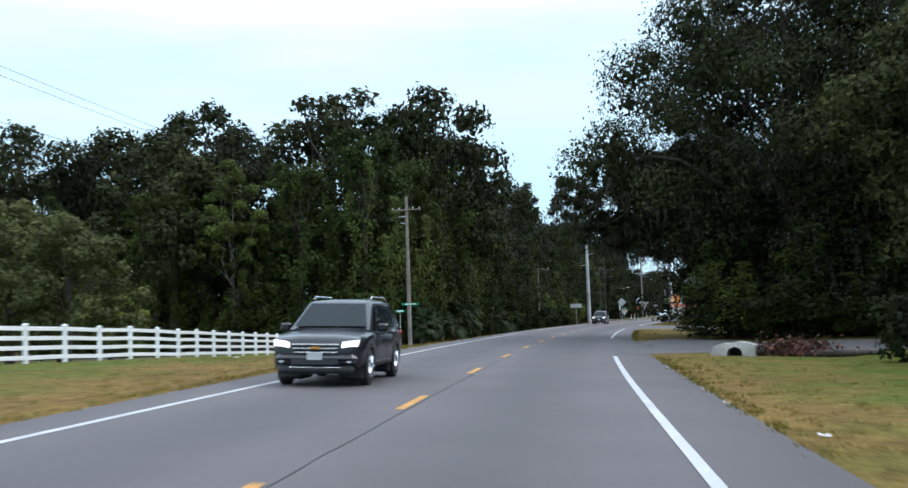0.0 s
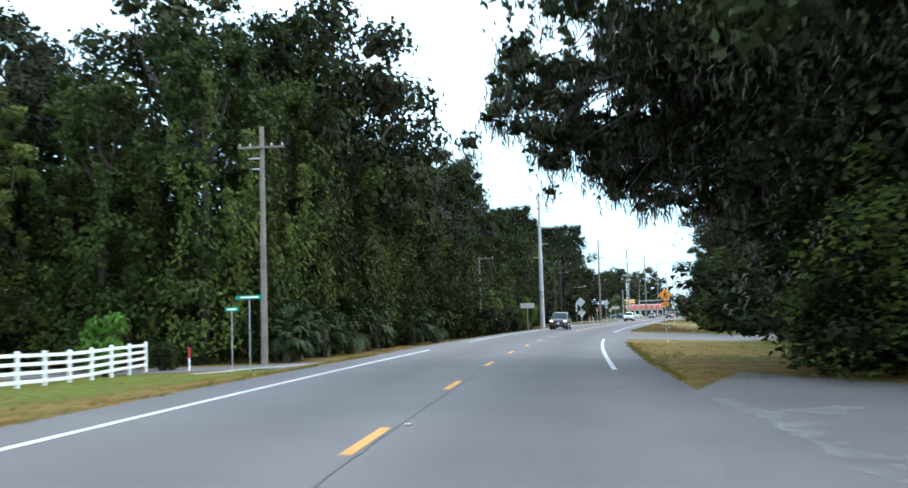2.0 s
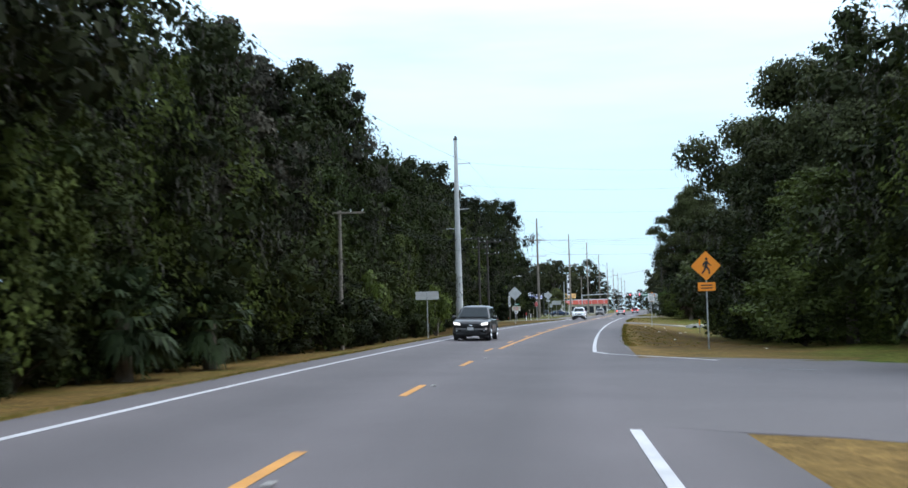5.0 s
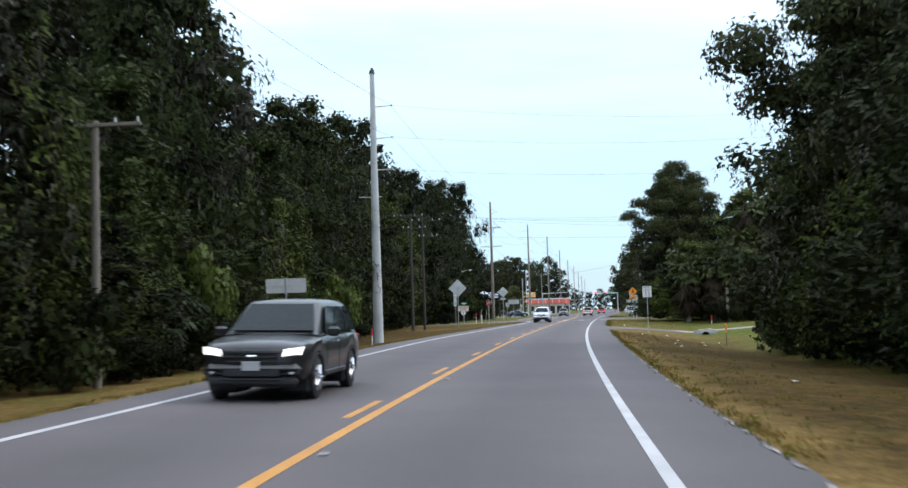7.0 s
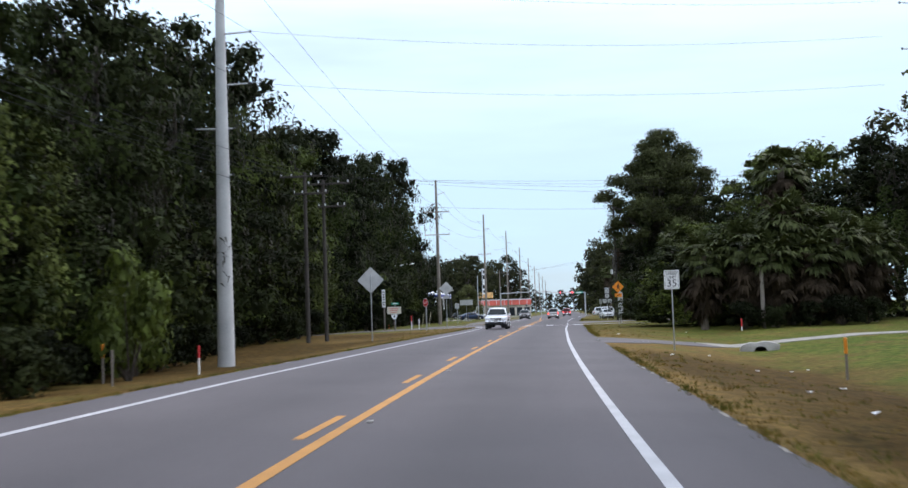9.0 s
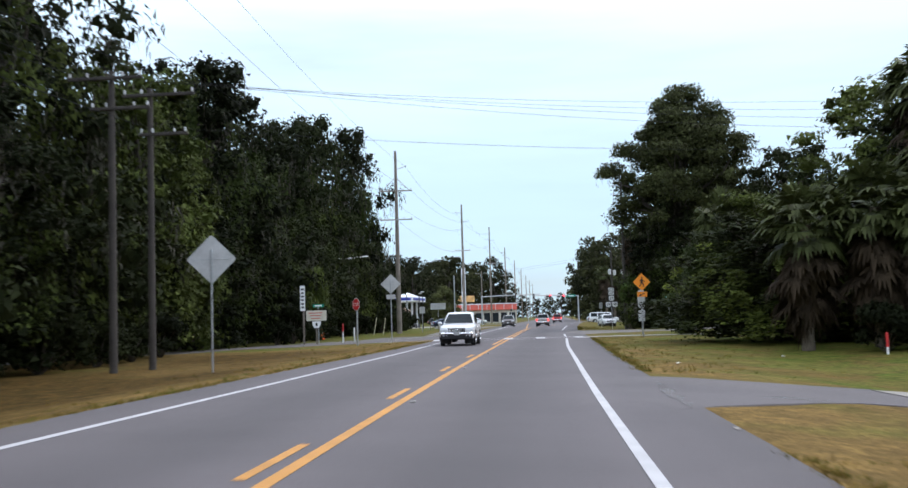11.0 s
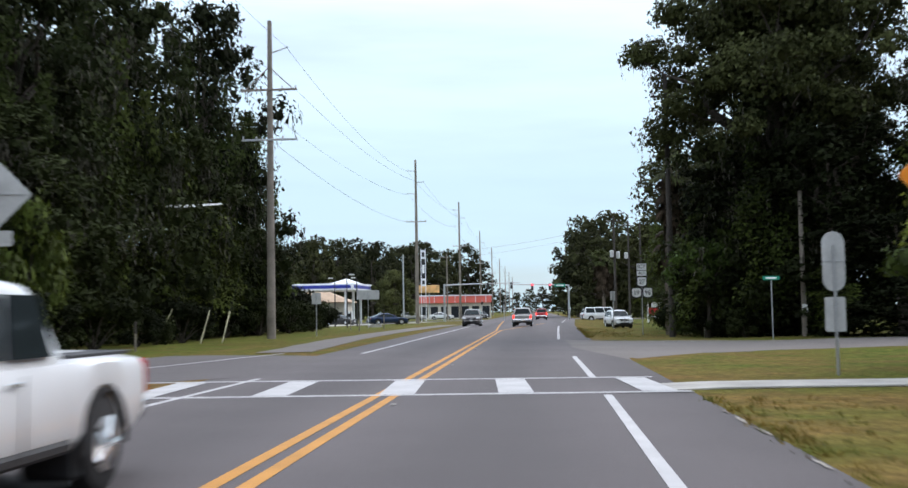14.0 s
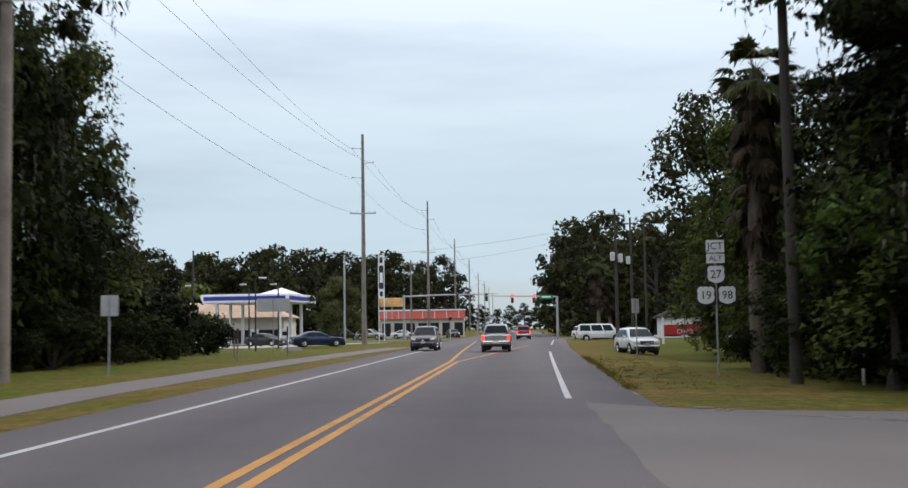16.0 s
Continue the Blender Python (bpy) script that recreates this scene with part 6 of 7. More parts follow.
for i in range(3):
    part("text_bar", Build().box((-0.05, -0.024, 2.13 - 0.18 * i), (0.9 - 0.15 * i, 0.004, 0.05)), SIGN_RED, bd)
sh = panel(wf, "shield_plate", [(-0.3, 0.2), (0.3, 0.2), (0.28, -0.02), (0.14, -0.24), (-0.14, -0.24), (-0.28, -0.02)], 1.36, SIGN_WHITE, "white shield-shaped plate", back=False, front=-0.02)
part("text_bar", Build().box((0, -0.024, 1.36), (0.14, 0.004, 0.2)), SIGN_BLACK, sh)


def street_name(x, y, h, label, turns=(0, ), w=0.95, z=None):
    root = thing("street_name_sign", pose(x, y, land(x, y) if z is None else z), label, "street sign")
    part("post", Build().tube([(0, 0, -0.4), (0, 0, h)], 0.03, 8), GALV, root)
    for i, t in enumerate(turns):
        m = pose(0, 0, h + 0.1 + 0.2 * i, 0, 0, t)
        bl = part("blade", Build().plate(rounded(w, 0.2, 0.02), 0.006, -0.003), SIGN_GREEN, root, "green blade")
        bl.matrix_basis = m
        part("text_bar", Build().box((0, -0.007, 0), (w * 0.66, 0.004, 0.085)), SIGN_WHITE, bl, "white lettering as a bar")
    return root


street_name(-22.9, 84.3, 2.6 - land(-22.9, 84.3), "green street name blades on a steel post at the corner", (5, ), 1.35)
street_name(-23.75, 84.2, 2.05 - land(-23.75, 84.2), "green street name blade on a leaning post", (-25, ), 0.95)
street_name(-19.0, 262.6, 2.5 - land(-19.0, 262.6), "small green street name blade behind a cream board", (14, ), 0.75)
street_name(9.6, 292.2, 2.85, "green street name blade in front of dark trees", (0, ), 0.8)


def shield(w):
    pts = [(0.0, 0.5), (0.14, 0.46), (0.28, 0.5), (0.42, 0.40), (0.46, 0.25), (0.42, 0.08), (0.46, -0.12), (0.40, -0.33), (0.22, -0.44), (0.0, -0.5)]
    full = pts + [(-x, z) for x, z in reversed(pts[1:-1])]
    return [(x * w * 1.06, z * w) for x, z in full][::-1]


rt = thing("route_marker", pose(6.1, 309.2, land(6.1, 309.2), 0, 0, 1), "white junction and route marker plates on one post", "road sign", "route markers")
post_of(rt, 4.5, 0.035)
for text, z, w, h, size in (("JCT", 4.33, 0.62, 0.42, 0.34), ("ALT", 3.92, 0.62, 0.32, 0.25)):
    pl = panel(rt, "plate", rounded(w, h, 0.03), z, SIGN_WHITE)
    lettering("word", text, size, (0, -0.043, z), SIGN_BLACK, pl)
for text, xx, z in (("27", 0.0, 3.38), ("19", -0.36, 2.68), ("98", 0.36, 2.68)):
    panel(rt, "plate", rounded(0.68, 0.66, 0.02), z, SIGN_BLACK, "black square plate", x=xx)
    sh = panel(rt, "shield", shield(0.6), z, SIGN_WHITE, "white shield", back=False, front=-0.041, x=xx)
    lettering("number", text, 0.40, (xx, -0.048, z - 0.01), SIGN_BLACK, sh, 0.95)
sign_back(7.2, 331.5, 2.6, rounded(0.62, 0.78, 0.04), "white square sign facing the other road", turn=40)


def fence():
    """White four-rail paddock fence: each post and rail by itself."""
    line = [(-21.5, 0, 0.45), (-20.3, 15, 0.42), (-20.8, 28.4, 0.36), (-21.8, 41, 0.12), (-24.6, 59, -0.45), (-28.72, 85.3, -0.9)]
    pts = []
    for (x0, y0, _), (x1, y1, _) in zip(line, line[1:]):
        n = max(1, round(math.hypot(x1 - x0, y1 - y0) / 2.44))
        pts += [(x0 + (x1 - x0) * i / n, y0 + (y1 - y0) * i / n) for i in range(n)]
    pts.append(line[-1][:2])
    root = thing("fence", Matrix(), "white four-rail paddock fence with capped posts", "fence")
    pm = Build().box((0, 0, 0.55), (0.13, 0.13, 1.42), 0.008).mesh("post", FENCE_WHITE)
    cm = Build().add([(-0.08, -0.08, 1.26), (0.08, -0.08, 1.26), (0.08, 0.08, 1.26), (-0.08, 0.08, 1.26), (-0.08, -0.08, 1.29), (0.08, -0.08, 1.29), (0.08, 0.08, 1.29), (-0.08, 0.08, 1.29), (0, 0, 1.34)],
                     [(0, 1, 5, 4), (1, 2, 6, 5), (2, 3, 7, 6), (3, 0, 4, 7), (4, 5, 8), (5, 6, 8), (6, 7, 8), (7, 4, 8)]).mesh("cap", FENCE_WHITE)
    P = []
    n_all = len(pts)
    for i, (x, y) in enumerate(pts):
        rise = max(0, i - (n_all - 5)) * 0.06
        p = Vector((x, y, land(x, y) + rise))
        P.append(p)
        post = new("post", pm)
        post.parent, post.location = root, p
        cap = new("cap", cm)
        cap.parent = post
    for a, b in zip(P, P[1:]):
        for h in (0.2, 0.52, 0.84, 1.16):
            d = b - a
            rail = part("rail", Build().box((0, 0, 0), (d.length, 0.045, 0.14), 0.006), FENCE_WHITE, root)
            rail.matrix_basis = Matrix.Translation((a + b) / 2 + Vector((0, 0, h))) @ d.to_track_quat("X", "Z").to_matrix().to_4x4()


fence()


def marker(x, y, h, label, top, low=None, r=0.045):
    root = thing("marker_post", pose(x, y, land(x, y)), label, "marker post", "marker posts")
    part("stake", Build().tube([(0, 0, -0.2), (0, 0, h)], r, 7), low or SIGN_WHITE, root)
    part("head", Build().tube([(0, 0, h - 0.5), (0, 0, h), (0, 0, h + 0.03)], [r * 1.25, r * 1.25, r * 0.5], 8), top, root)


for x, y, h, t in ((-27.4, 87.4, 1.15, SIGN_RED), (-21.4, 203.4, 1.2, SIGN_RED), (-23.9, 199.0, 1.5, SIGN_ORANGE), (-22.6, 196.5, 1.3, WOOD_POLE), (2.74, 193.4, 1.4, SIGN_ORANGE), (7.5, 230.5, 0.8, SIGN_RED), (-17.6, 264.5, 1.3, SIGN_RED), (-16.9, 265.2, 1.0, SIGN_WHITE),
                   (-19.4, 287.0, 1.3, DARK_WOOD), (-14.2, 330, 1.7, DARK_WOOD), (-15.6, 336, 1.6, DARK_WOOD), (-12.8, 338, 1.8, DARK_WOOD), (8.8, 303.6, 1.0, SIGN_WHITE), (-29.0, 250, 0.9, SIGN_WHITE)):
    marker(x, y, h, "slim marker post in the verge", t, WOOD_POLE if t in (DARK_WOOD, SIGN_ORANGE, WOOD_POLE) else None)

cone = thing("traffic_cone", pose(-21.9, 282.2, land(-21.9, 282.2)), "orange traffic cone with a white collar on grass", "traffic cone")
CONE = material("orange_rubber", (0.85, 0.12, 0.02), 0.6)
part("base", Build().box((0, 0, 0.03), (0.42, 0.42, 0.06), 0.02), CONE, cone)
part("body", Build().tube([(0, 0, 0.05), (0, 0, 0.95)], [0.19, 0.04], 14), CONE, cone, smooth=True)
part("collar", Build().tube([(0, 0, 0.55), (0, 0, 0.75)], [0.112, 0.075], 14), SIGN_WHITE, cone, "white collar")

def culvert(m, label):
    """A pipe's end in a rounded concrete headwall."""
    cv = thing("culvert_end", m, label, "culvert")
    b = Build()
    turns = np.linspace(0, 2 * math.pi, 16, endpoint=False)
    ring = [(0.32 * math.cos(a), 0.42 + 0.32 * math.sin(a)) for a in turns]
    n, rim_out = len(ring), []
    for a in turns:
        s = max(abs(math.cos(a)) / 0.9, abs(math.sin(a)) / 0.5) * (1 + 0.13 * math.sin(5.3 * a + 1) * math.cos(2.1 * a))
        rim_out.append((math.cos(a) / s, 0.42 + math.sin(a) / s * (1.0 if math.sin(a) > 0 else 0.84)))
    vs = [(x, 0, z) for x, z in ring] + [(x, 0.06, z) for x, z in rim_out] + [(x, 1.4, z) for x, z in ring] + [(x, 1.1, z) for x, z in rim_out]
    fs = []
    for i in range(n):
        j = (i + 1) % n
        fs += [(i, j, n + j, n + i), (i, 2 * n + i, 2 * n + j, j), (n + i, n + j, 3 * n + j, 3 * n + i)]
    part("headwall", b.add(vs, fs), CONCRETE, cv)
    # black disc across the bore stands in for the shade inside the open pipe
    part("pipe_end", Build().plate([(x, z) for x, z in ring], 0.02, 1.0), BLACK_TRIM, cv, "black disc for the shade inside the pipe")


culvert(pose(3.87, 209.9, -1.36, 0, 0, -12), "broken concrete culvert end in the ditch")
culvert(pose(1.6, 40.6, land(1.6, 40.6) - 0.3, 0, 0, -8) @ Matrix.Scale(0.85, 4), "pale concrete culvert end in the grass verge")

# cut logs and brush by the first side street
LOG_END = material("cut_wood", (0.22, 0.18, 0.14), 0.9, grain=(18, 0.2), stain=(3, 0.2))
RED_BRUSH = material("rust_brown_brush", (0.085, 0.030, 0.02), 0.95, grain=(3, 0.3), stain=(0.8, 0.2), per_island=0.4)
for x, y, r, ln, t in ((5.0, 41.4, 0.14, 1.9, 8), (6.0, 42.0, 0.11, 1.7, -12), (2.7, 41.6, 0.16, 0.9, 25)):
    lg = thing("log", pose(x, y, land(x, y) + r * 0.9, 0, 0, t), "short grey log lying in the brush", "log", "cut logs")
    part("bark", Build().tube([(-ln / 2, 0, 0), (-ln / 4, 0, 0.02), (ln / 4, 0, -0.01), (ln / 2, 0, 0)], [r, r * 0.96, r * 0.97, r * 0.92], 12, False), BARK, lg, smooth=True)
    for s in (-1, 1):
        part("cut_end", Build().tube([(s * (ln / 2 - 0.02), 0, 0), (s * ln / 2, 0, 0)], [r * 0.97, r * 0.93], 12), LOG_END, lg, "weathered sawn face")
pile = thing("brush_pile", pose(3.7, 41.8, land(3.7, 41.8)), "heap of rust-brown dead branches on the grass", "brush pile")
rr = np.random.default_rng(3)
pp = np.stack([rr.normal(0, 0.7, 1600), rr.normal(0, 0.35, 1600), np.abs(rr.normal(0, 0.26, 1600))], axis=1)
br = new("dead_leaf", leaf_mesh("dead_leaf", pp, rr.uniform(0.10, 0.24, 1600), 5, RED_BRUSH))
br.parent = pile
tagged(br, kind="stuff")
b = Build()
for i in range(26):
    a, ln = rr.uniform(-0.5, 0.5), rr.uniform(0.6, 1.8)
    x0, y0 = rr.normal(0, 0.7), rr.normal(0, 0.3)
    b.tube([(x0 - ln / 2 * math.cos(a), y0 - ln / 2 * math.sin(a), rr.uniform(0.02, 0.3)), (x0 + ln / 2 * math.cos(a), y0 + ln / 2 * math.sin(a), rr.uniform(0.05, 0.5))], [0.025, 0.01], 5)
tagged(part("twig", b, DARK_WOOD, pile), kind="stuff")

# low metal gate beside the street along the woods
gt = thing("gate", pose(-30.2, 250.6, land(-30.2, 250.6), 0, 0, 8), "low pale metal pipe gate between two posts", "gate")
for s in (-1, 1):
    part("post", Build().tube([(s * 1.9, 0, -0.3), (s * 1.9, 0, 1.15)], 0.06, 8), DARK_WOOD, gt, "dark wooden post")
for z in (0.55, 1.0):
    part("rail", Build().tube([(-1.9, 0, z), (1.9, 0, z)], 0.035, 8), GALV, gt)

# scraps of litter
rl = random.Random(12)
for x, y in ((5.2, 21.4), (4.9, 18.2), (2.0, 14.0), (-14.5, 33), (-3.3, 97.5), (-0.6, 134.5), (-3.0, 149), (-2.2, 176), (-1.8, 181), (0.4, 186), (-0.4, 192), (1.6, 196), (3.4, 200), (0.2, 203), (-1.9, 199), (5.4, 191), (-1.4, 224), (7.6, 240), (4.0, 232)):
    sc = thing("litter", pose(x, y, land(x, y) + 0.015, rl.uniform(-8, 8), rl.uniform(-8, 8), rl.uniform(0, 180)), "crumpled white paper scrap lying in the grass", "litter", "litter in the verge")
    b = Build()
    g = [[(0.05 * i + rl.uniform(-0.015, 0.015), 0.035 * j, rl.uniform(0, 0.05)) for i in range(4)] for j in range(4)]
    b.add([p for row in g for p in row], [(4 * j + i, 4 * j + i + 1, 4 * j + i + 5, 4 * j + i + 4) for j in range(3) for i in range(3)])
    part("paper", b, SIGN_WHITE, sc)


# ---------------------------------------------------------------- traffic lights
def signal_head(root, x, z, lit, facing=-1):
    hd = part("signal_head", Build().box((x, -0.05, z), (0.36, 0.24, 1.05), 0.04), BLACK_TRIM, root, "black three-light signal head")
    for i, k in enumerate((0.33, 0.0, -0.33)):
        if facing < 0:
            part("lens", Build().tube([(x, -0.165, z + k), (x, -0.19, z + k)], [0.125, 0.11], 14), SIGNAL_RED if lit and i == 0 else BLACK_TRIM, hd, "lit red lens" if lit and i == 0 else "")
            v = Build()
            for a in range(9):
                a0 = radians(-20 + 27.5 * a)
                v.v.append((x + 0.15 * math.cos(a0), -0.17, z + k + 0.15 * math.sin(a0))), v.v.append((x + 0.15 * math.cos(a0), -0.38, z + k + 0.15 * math.sin(a0)))
            v.f = [(2 * a, 2 * a + 1, 2 * a + 3, 2 * a + 2) for a in range(8)]
            part("visor", v, BLACK_TRIM, hd)
    part("hanger", Build().tube([(x, 0.0, z + 0.5), (x, 0.0, z + 0.75)], 0.03, 6), GALV, hd)


ms = thing("traffic_signal", pose(10.7, 412, land(10.7, 412)), "galvanised mast arm with two red traffic lights", "traffic light", "traffic lights")
part("mast", Build().tube([(0, 0, -0.3), (0, 0, 5.6)], [0.18, 0.14], 12), GALV, ms, smooth=True)
part("arm", Build().tube([(0, 0, 5.5), (-4, 0, 5.65), (-9.2, 0, 5.75)], [0.11, 0.09, 0.06], 10), GALV, ms, smooth=True)
signal_head(ms, -3.0, 5.25, True)
signal_head(ms, -5.8, 5.3, True)
bl = part("street_blade", Build().plate(rounded(1.7, 0.5, 0.04), 0.01, -0.12), SIGN_GREEN, ms, "green street name blade")
bl.location = (-1.4, 0, 5.5)
part("text_bar", Build().box((0, -0.125, 0), (1.2, 0.004, 0.18)), SIGN_WHITE, bl)
ms2 = thing("traffic_signal", pose(-9.2, 413, land(-9.2, 413)), "galvanised mast arm over the oncoming lanes", "traffic light", "traffic lights")
part("mast", Build().tube([(0, 0, -0.3), (0, 0, 6.0)], [0.2, 0.15], 12), GALV, ms2, smooth=True)
part("arm", Build().tube([(0, 0, 5.8), (5, 0, 5.95), (12.2, 0, 6.0)], [0.12, 0.1, 0.06], 10), GALV, ms2, smooth=True)
for x in (7.0, 10.8):
    signal_head(ms2, x, 5.55, False, 1)
for x in (-3.2, 0.4):
    ps = thing("pedestrian_signal", pose(x, 414 + x, land(x, 414)), "short post with a black signal box at the corner", "traffic light")
    part("post", Build().tube([(0, 0, -0.2), (0, 0, 3.2)], 0.06, 8), GALV, ps)
    part("box", Build().box((0, -0.15, 2.8), (0.35, 0.25, 0.4), 0.03), BLACK_TRIM, ps)

# ---------------------------------------------------------------- vehicles
def loft(stations):
    """A skin over cross sections: each a list of (x, z) from one side's bottom over the top to the other, with its y."""
    b = Build()
    n = len(stations[0][1])
    for y, sec in stations:
        b.v += [(x, y, z) for x, z in sec]
    for i in range(len(stations) - 1):
        for j in range(n - 1):
            b.f.append((i * n + j, i * n + j + 1, (i + 1) * n + j + 1, (i + 1) * n + j))
        b.f.append((i * n + n - 1, i * n, (i + 1) * n, (i + 1) * n + n - 1))
    b.f += [tuple(range(n - 1, -1, -1)), tuple(range((len(stations) - 1) * n, len(stations) * n))]
    return b


def section(w, z0, z1, crown=0.04, tuck=0.9):
    """A body's cross section: tucked sill, bulged side, rounded shoulder, slightly domed top."""
    h = z1 - z0
    half = [(w * tuck, z0), (w * 0.985, z0 + 0.18 * h), (w, z0 + 0.55 * h), (w * 0.985, z0 + 0.84 * h), (w * 0.93, z0 + 0.96 * h), (w * 0.8, z1), (w * 0.4, z1 + crown)]
    return [(-x, z) for x, z in half] + [(x, z) for x, z in reversed(half)]


def wheel(root, x, y, r, side):
    w = part("wheel", Build().tube([(x - 0.11, y, r), (x - 0.09, y, r), (x + 0.09, y, r), (x + 0.11, y, r)], [r * 0.9, r, r, r * 0.9], 20), RUBBER, root, "black tyre", smooth=True)
    o = x + side * 0.112
    part("rim", Build().tube([(o - side * 0.03, y, r), (o + side * 0.004, y, r)], [r * 0.66, r * 0.6], 16), RIM, w, "alloy rim")
    b = Build()
    for i in range(5):
        a = 2 * math.pi * i / 5
        b.tube([(o + side * 0.008, y + 0.05 * math.cos(a), r + 0.05 * math.sin(a)), (o + side * 0.012, y + r * 0.6 * math.cos(a), r + r * 0.6 * math.sin(a))], [0.04, 0.028], 5)
    part("spoke", b, CHROME, w)
    lip = Build()
    for a in np.linspace(-0.1, math.pi + 0.1, 15):
        for k in (r * 1.13, r * 1.21):
            lip.v.append((x + side * 0.127, y + k * math.cos(a), r + k * math.sin(a)))
            lip.v.append((x + side * 0.095, y + k * math.cos(a), r + k * math.sin(a)))
    lip.f = [f for i in range(14) for f in ((4 * i, 4 * i + 2, 4 * i + 6, 4 * i + 4), (4 * i, 4 * i + 4, 4 * i + 5, 4 * i + 1), (4 * i + 2, 4 * i + 3, 4 * i + 7, 4 * i + 6))]
    part("wheel_arch", lip, BLACK_TRIM, root)


def vehicle(name, m, label, kind, paint, lit=False, tail=False, rack=False, category="car", bright=False):
    """A car, van or pickup: lofted body, cabin with panes, lamps, bumpers, mirrors and wheels. Its front looks to -y."""
    root = thing(name, m, label, category, "vehicles on the road")
    D = {"suv": (4.75, 0.93, 1.72, 1.08, 0.36), "pickup": (5.4, 0.94, 1.76, 1.12, 0.39), "sedan": (4.75, 0.91, 1.42, 0.95, 0.33), "van": (5.6, 0.99, 2.05, 1.2, 0.36)}
    L, W, H, belt, r = D[kind]
    hood = {"suv": 1.02, "pickup": 1.08, "sedan": 0.86, "van": 1.05}[kind]
    z0 = {"pickup": 0.40, "suv": 0.36, "van": 0.32, "sedan": 0.22}[kind]
    cowl, roof0, roof1, back = {"suv": (1.2, 2.08, 4.12, 4.64), "pickup": (1.45, 2.2, 3.4, 3.66), "sedan": (1.35, 2.25, 3.3, 4.2), "van": (0.95, 1.6, 5.3, 5.52)}[kind]
    axles, gap = (L * 0.185, L * 0.80), r * 1.17
    deck = {"pickup": belt, "sedan": 0.98}.get(kind, belt)

    def low(y):
        """The body's lower edge, which rises over the wheels."""
        base = float(np.interp(y, (0, 0.25, L - 0.3, L), (z0 + 0.10, z0, z0, z0 + 0.12)))
        return max([base] + [r + (gap ** 2 - (y - a) ** 2) ** 0.5 for a in axles if abs(y - a) < gap])

    def shoulder(y):
        return float(np.interp(y, (0, 0.05, 0.15, 0.32, 0.6, cowl, cowl + 0.5, back - 0.2, L - 0.4, L - 0.1, L), (hood * 0.78, hood * 0.87, hood * 0.925, hood * 0.96, hood * 0.985, belt * 0.985, belt, belt, deck, deck * 0.98, deck * 0.9)))

    ys = sorted(set([round(y, 3) for y in np.linspace(0, L, 46)] + [0.04, 0.09, 0.16, L - 0.05, L - 0.12] + [round(a + k * gap, 3) for a in axles for k in (-1.001, -0.985, -0.93, 0.93, 0.985, 1.001)]))
    st = [(y, section(W * float(np.interp(y, (0, 0.04, 0.1, 0.2, 0.4, 0.75, L - 0.5, L - 0.12, L), (0.72, 0.82, 0.895, 0.945, 0.98, 1.0, 0.99, 0.96, 0.88))), low(y), shoulder(y), 0.035)) for y in ys]
    part("body", loft(st), paint, root, smooth=True)
    for a in axles:
        for k in (-1, 1):
            part("wheel_well", Build().box((k * (W - 0.33), a, r + 0.12), (0.5, gap * 1.9, gap * 1.7), 0.05), BLACK_TRIM, root, "black wheel well")
    wb, wt = W * 0.92, W * 0.74
    def arch(w_low, w_top, top, dome):
        """A cabin's cross section with rounded roof edges."""
        half = [(w_low, belt - 0.05), (w_low * 0.985, belt + 0.02), (w_top * 1.03, top - 0.10), (w_top * 0.97, top - 0.035), (w_top * 0.86, top - 0.005), (w_top * 0.45, top + dome)]
        return [(-x, z) for x, z in half] + [(x, z) for x, z in reversed(half)]

    def low_arch(w_low, top):
        half = [(w_low, belt - 0.05), (w_low * 0.99, belt - 0.01), (w_low * 0.96, top - 0.02), (w_low * 0.93, top - 0.01), (w_low * 0.85, top), (w_low * 0.45, top + 0.01)]
        return [(-x, z) for x, z in half] + [(x, z) for x, z in reversed(half)]

    mid = (roof0 + roof1) / 2
    cab = [(cowl, low_arch(wb, belt + 0.015)), (roof0 - 0.06, arch(wb, wt * 0.99, H - 0.075, 0.0)), (roof0 + 0.08, arch(wb, wt, H - 0.035, 0.012)), (mid, arch(wb, wt * 1.01, H, 0.02)), (roof1 - 0.1, arch(wb, wt, H - 0.03, 0.012)),
           (roof1 + 0.05, arch(wb, wt * 0.97, H - 0.08, 0.0)), (back, low_arch(wb * 0.97, belt + 0.015))]
    part("cabin", loft(cab), paint, root, smooth=True)
    def screen(y0, z0_, y1, z1_, out):
        """A raked pane lying just proud of the cabin's sloping end."""
        pts = []
        for u, w in ((0.06, wb * 0.90), (0.93, wt * 0.86)):
            y, z = y0 + (y1 - y0) * u, z0_ + (z1_ - z0_) * u + 0.014
            pts += [(-out * w, y - out * 0.014, z), (out * w, y - out * 0.014, z)] if u < 0.5 else [(out * w, y - out * 0.014, z), (-out * w, y - out * 0.014, z)]
        return Build().pane(pts, 0.008, 0.02, 0.012)

    part("windscreen", screen(cowl, belt + 0.015, roof0 - 0.06, H - 0.075, 1), CAR_GLASS, root, "tinted windscreen")
    part("rear_window", screen(back, belt + 0.015, roof1 + 0.05, H - 0.08, -1), CAR_GLASS, root, "tinted rear window")
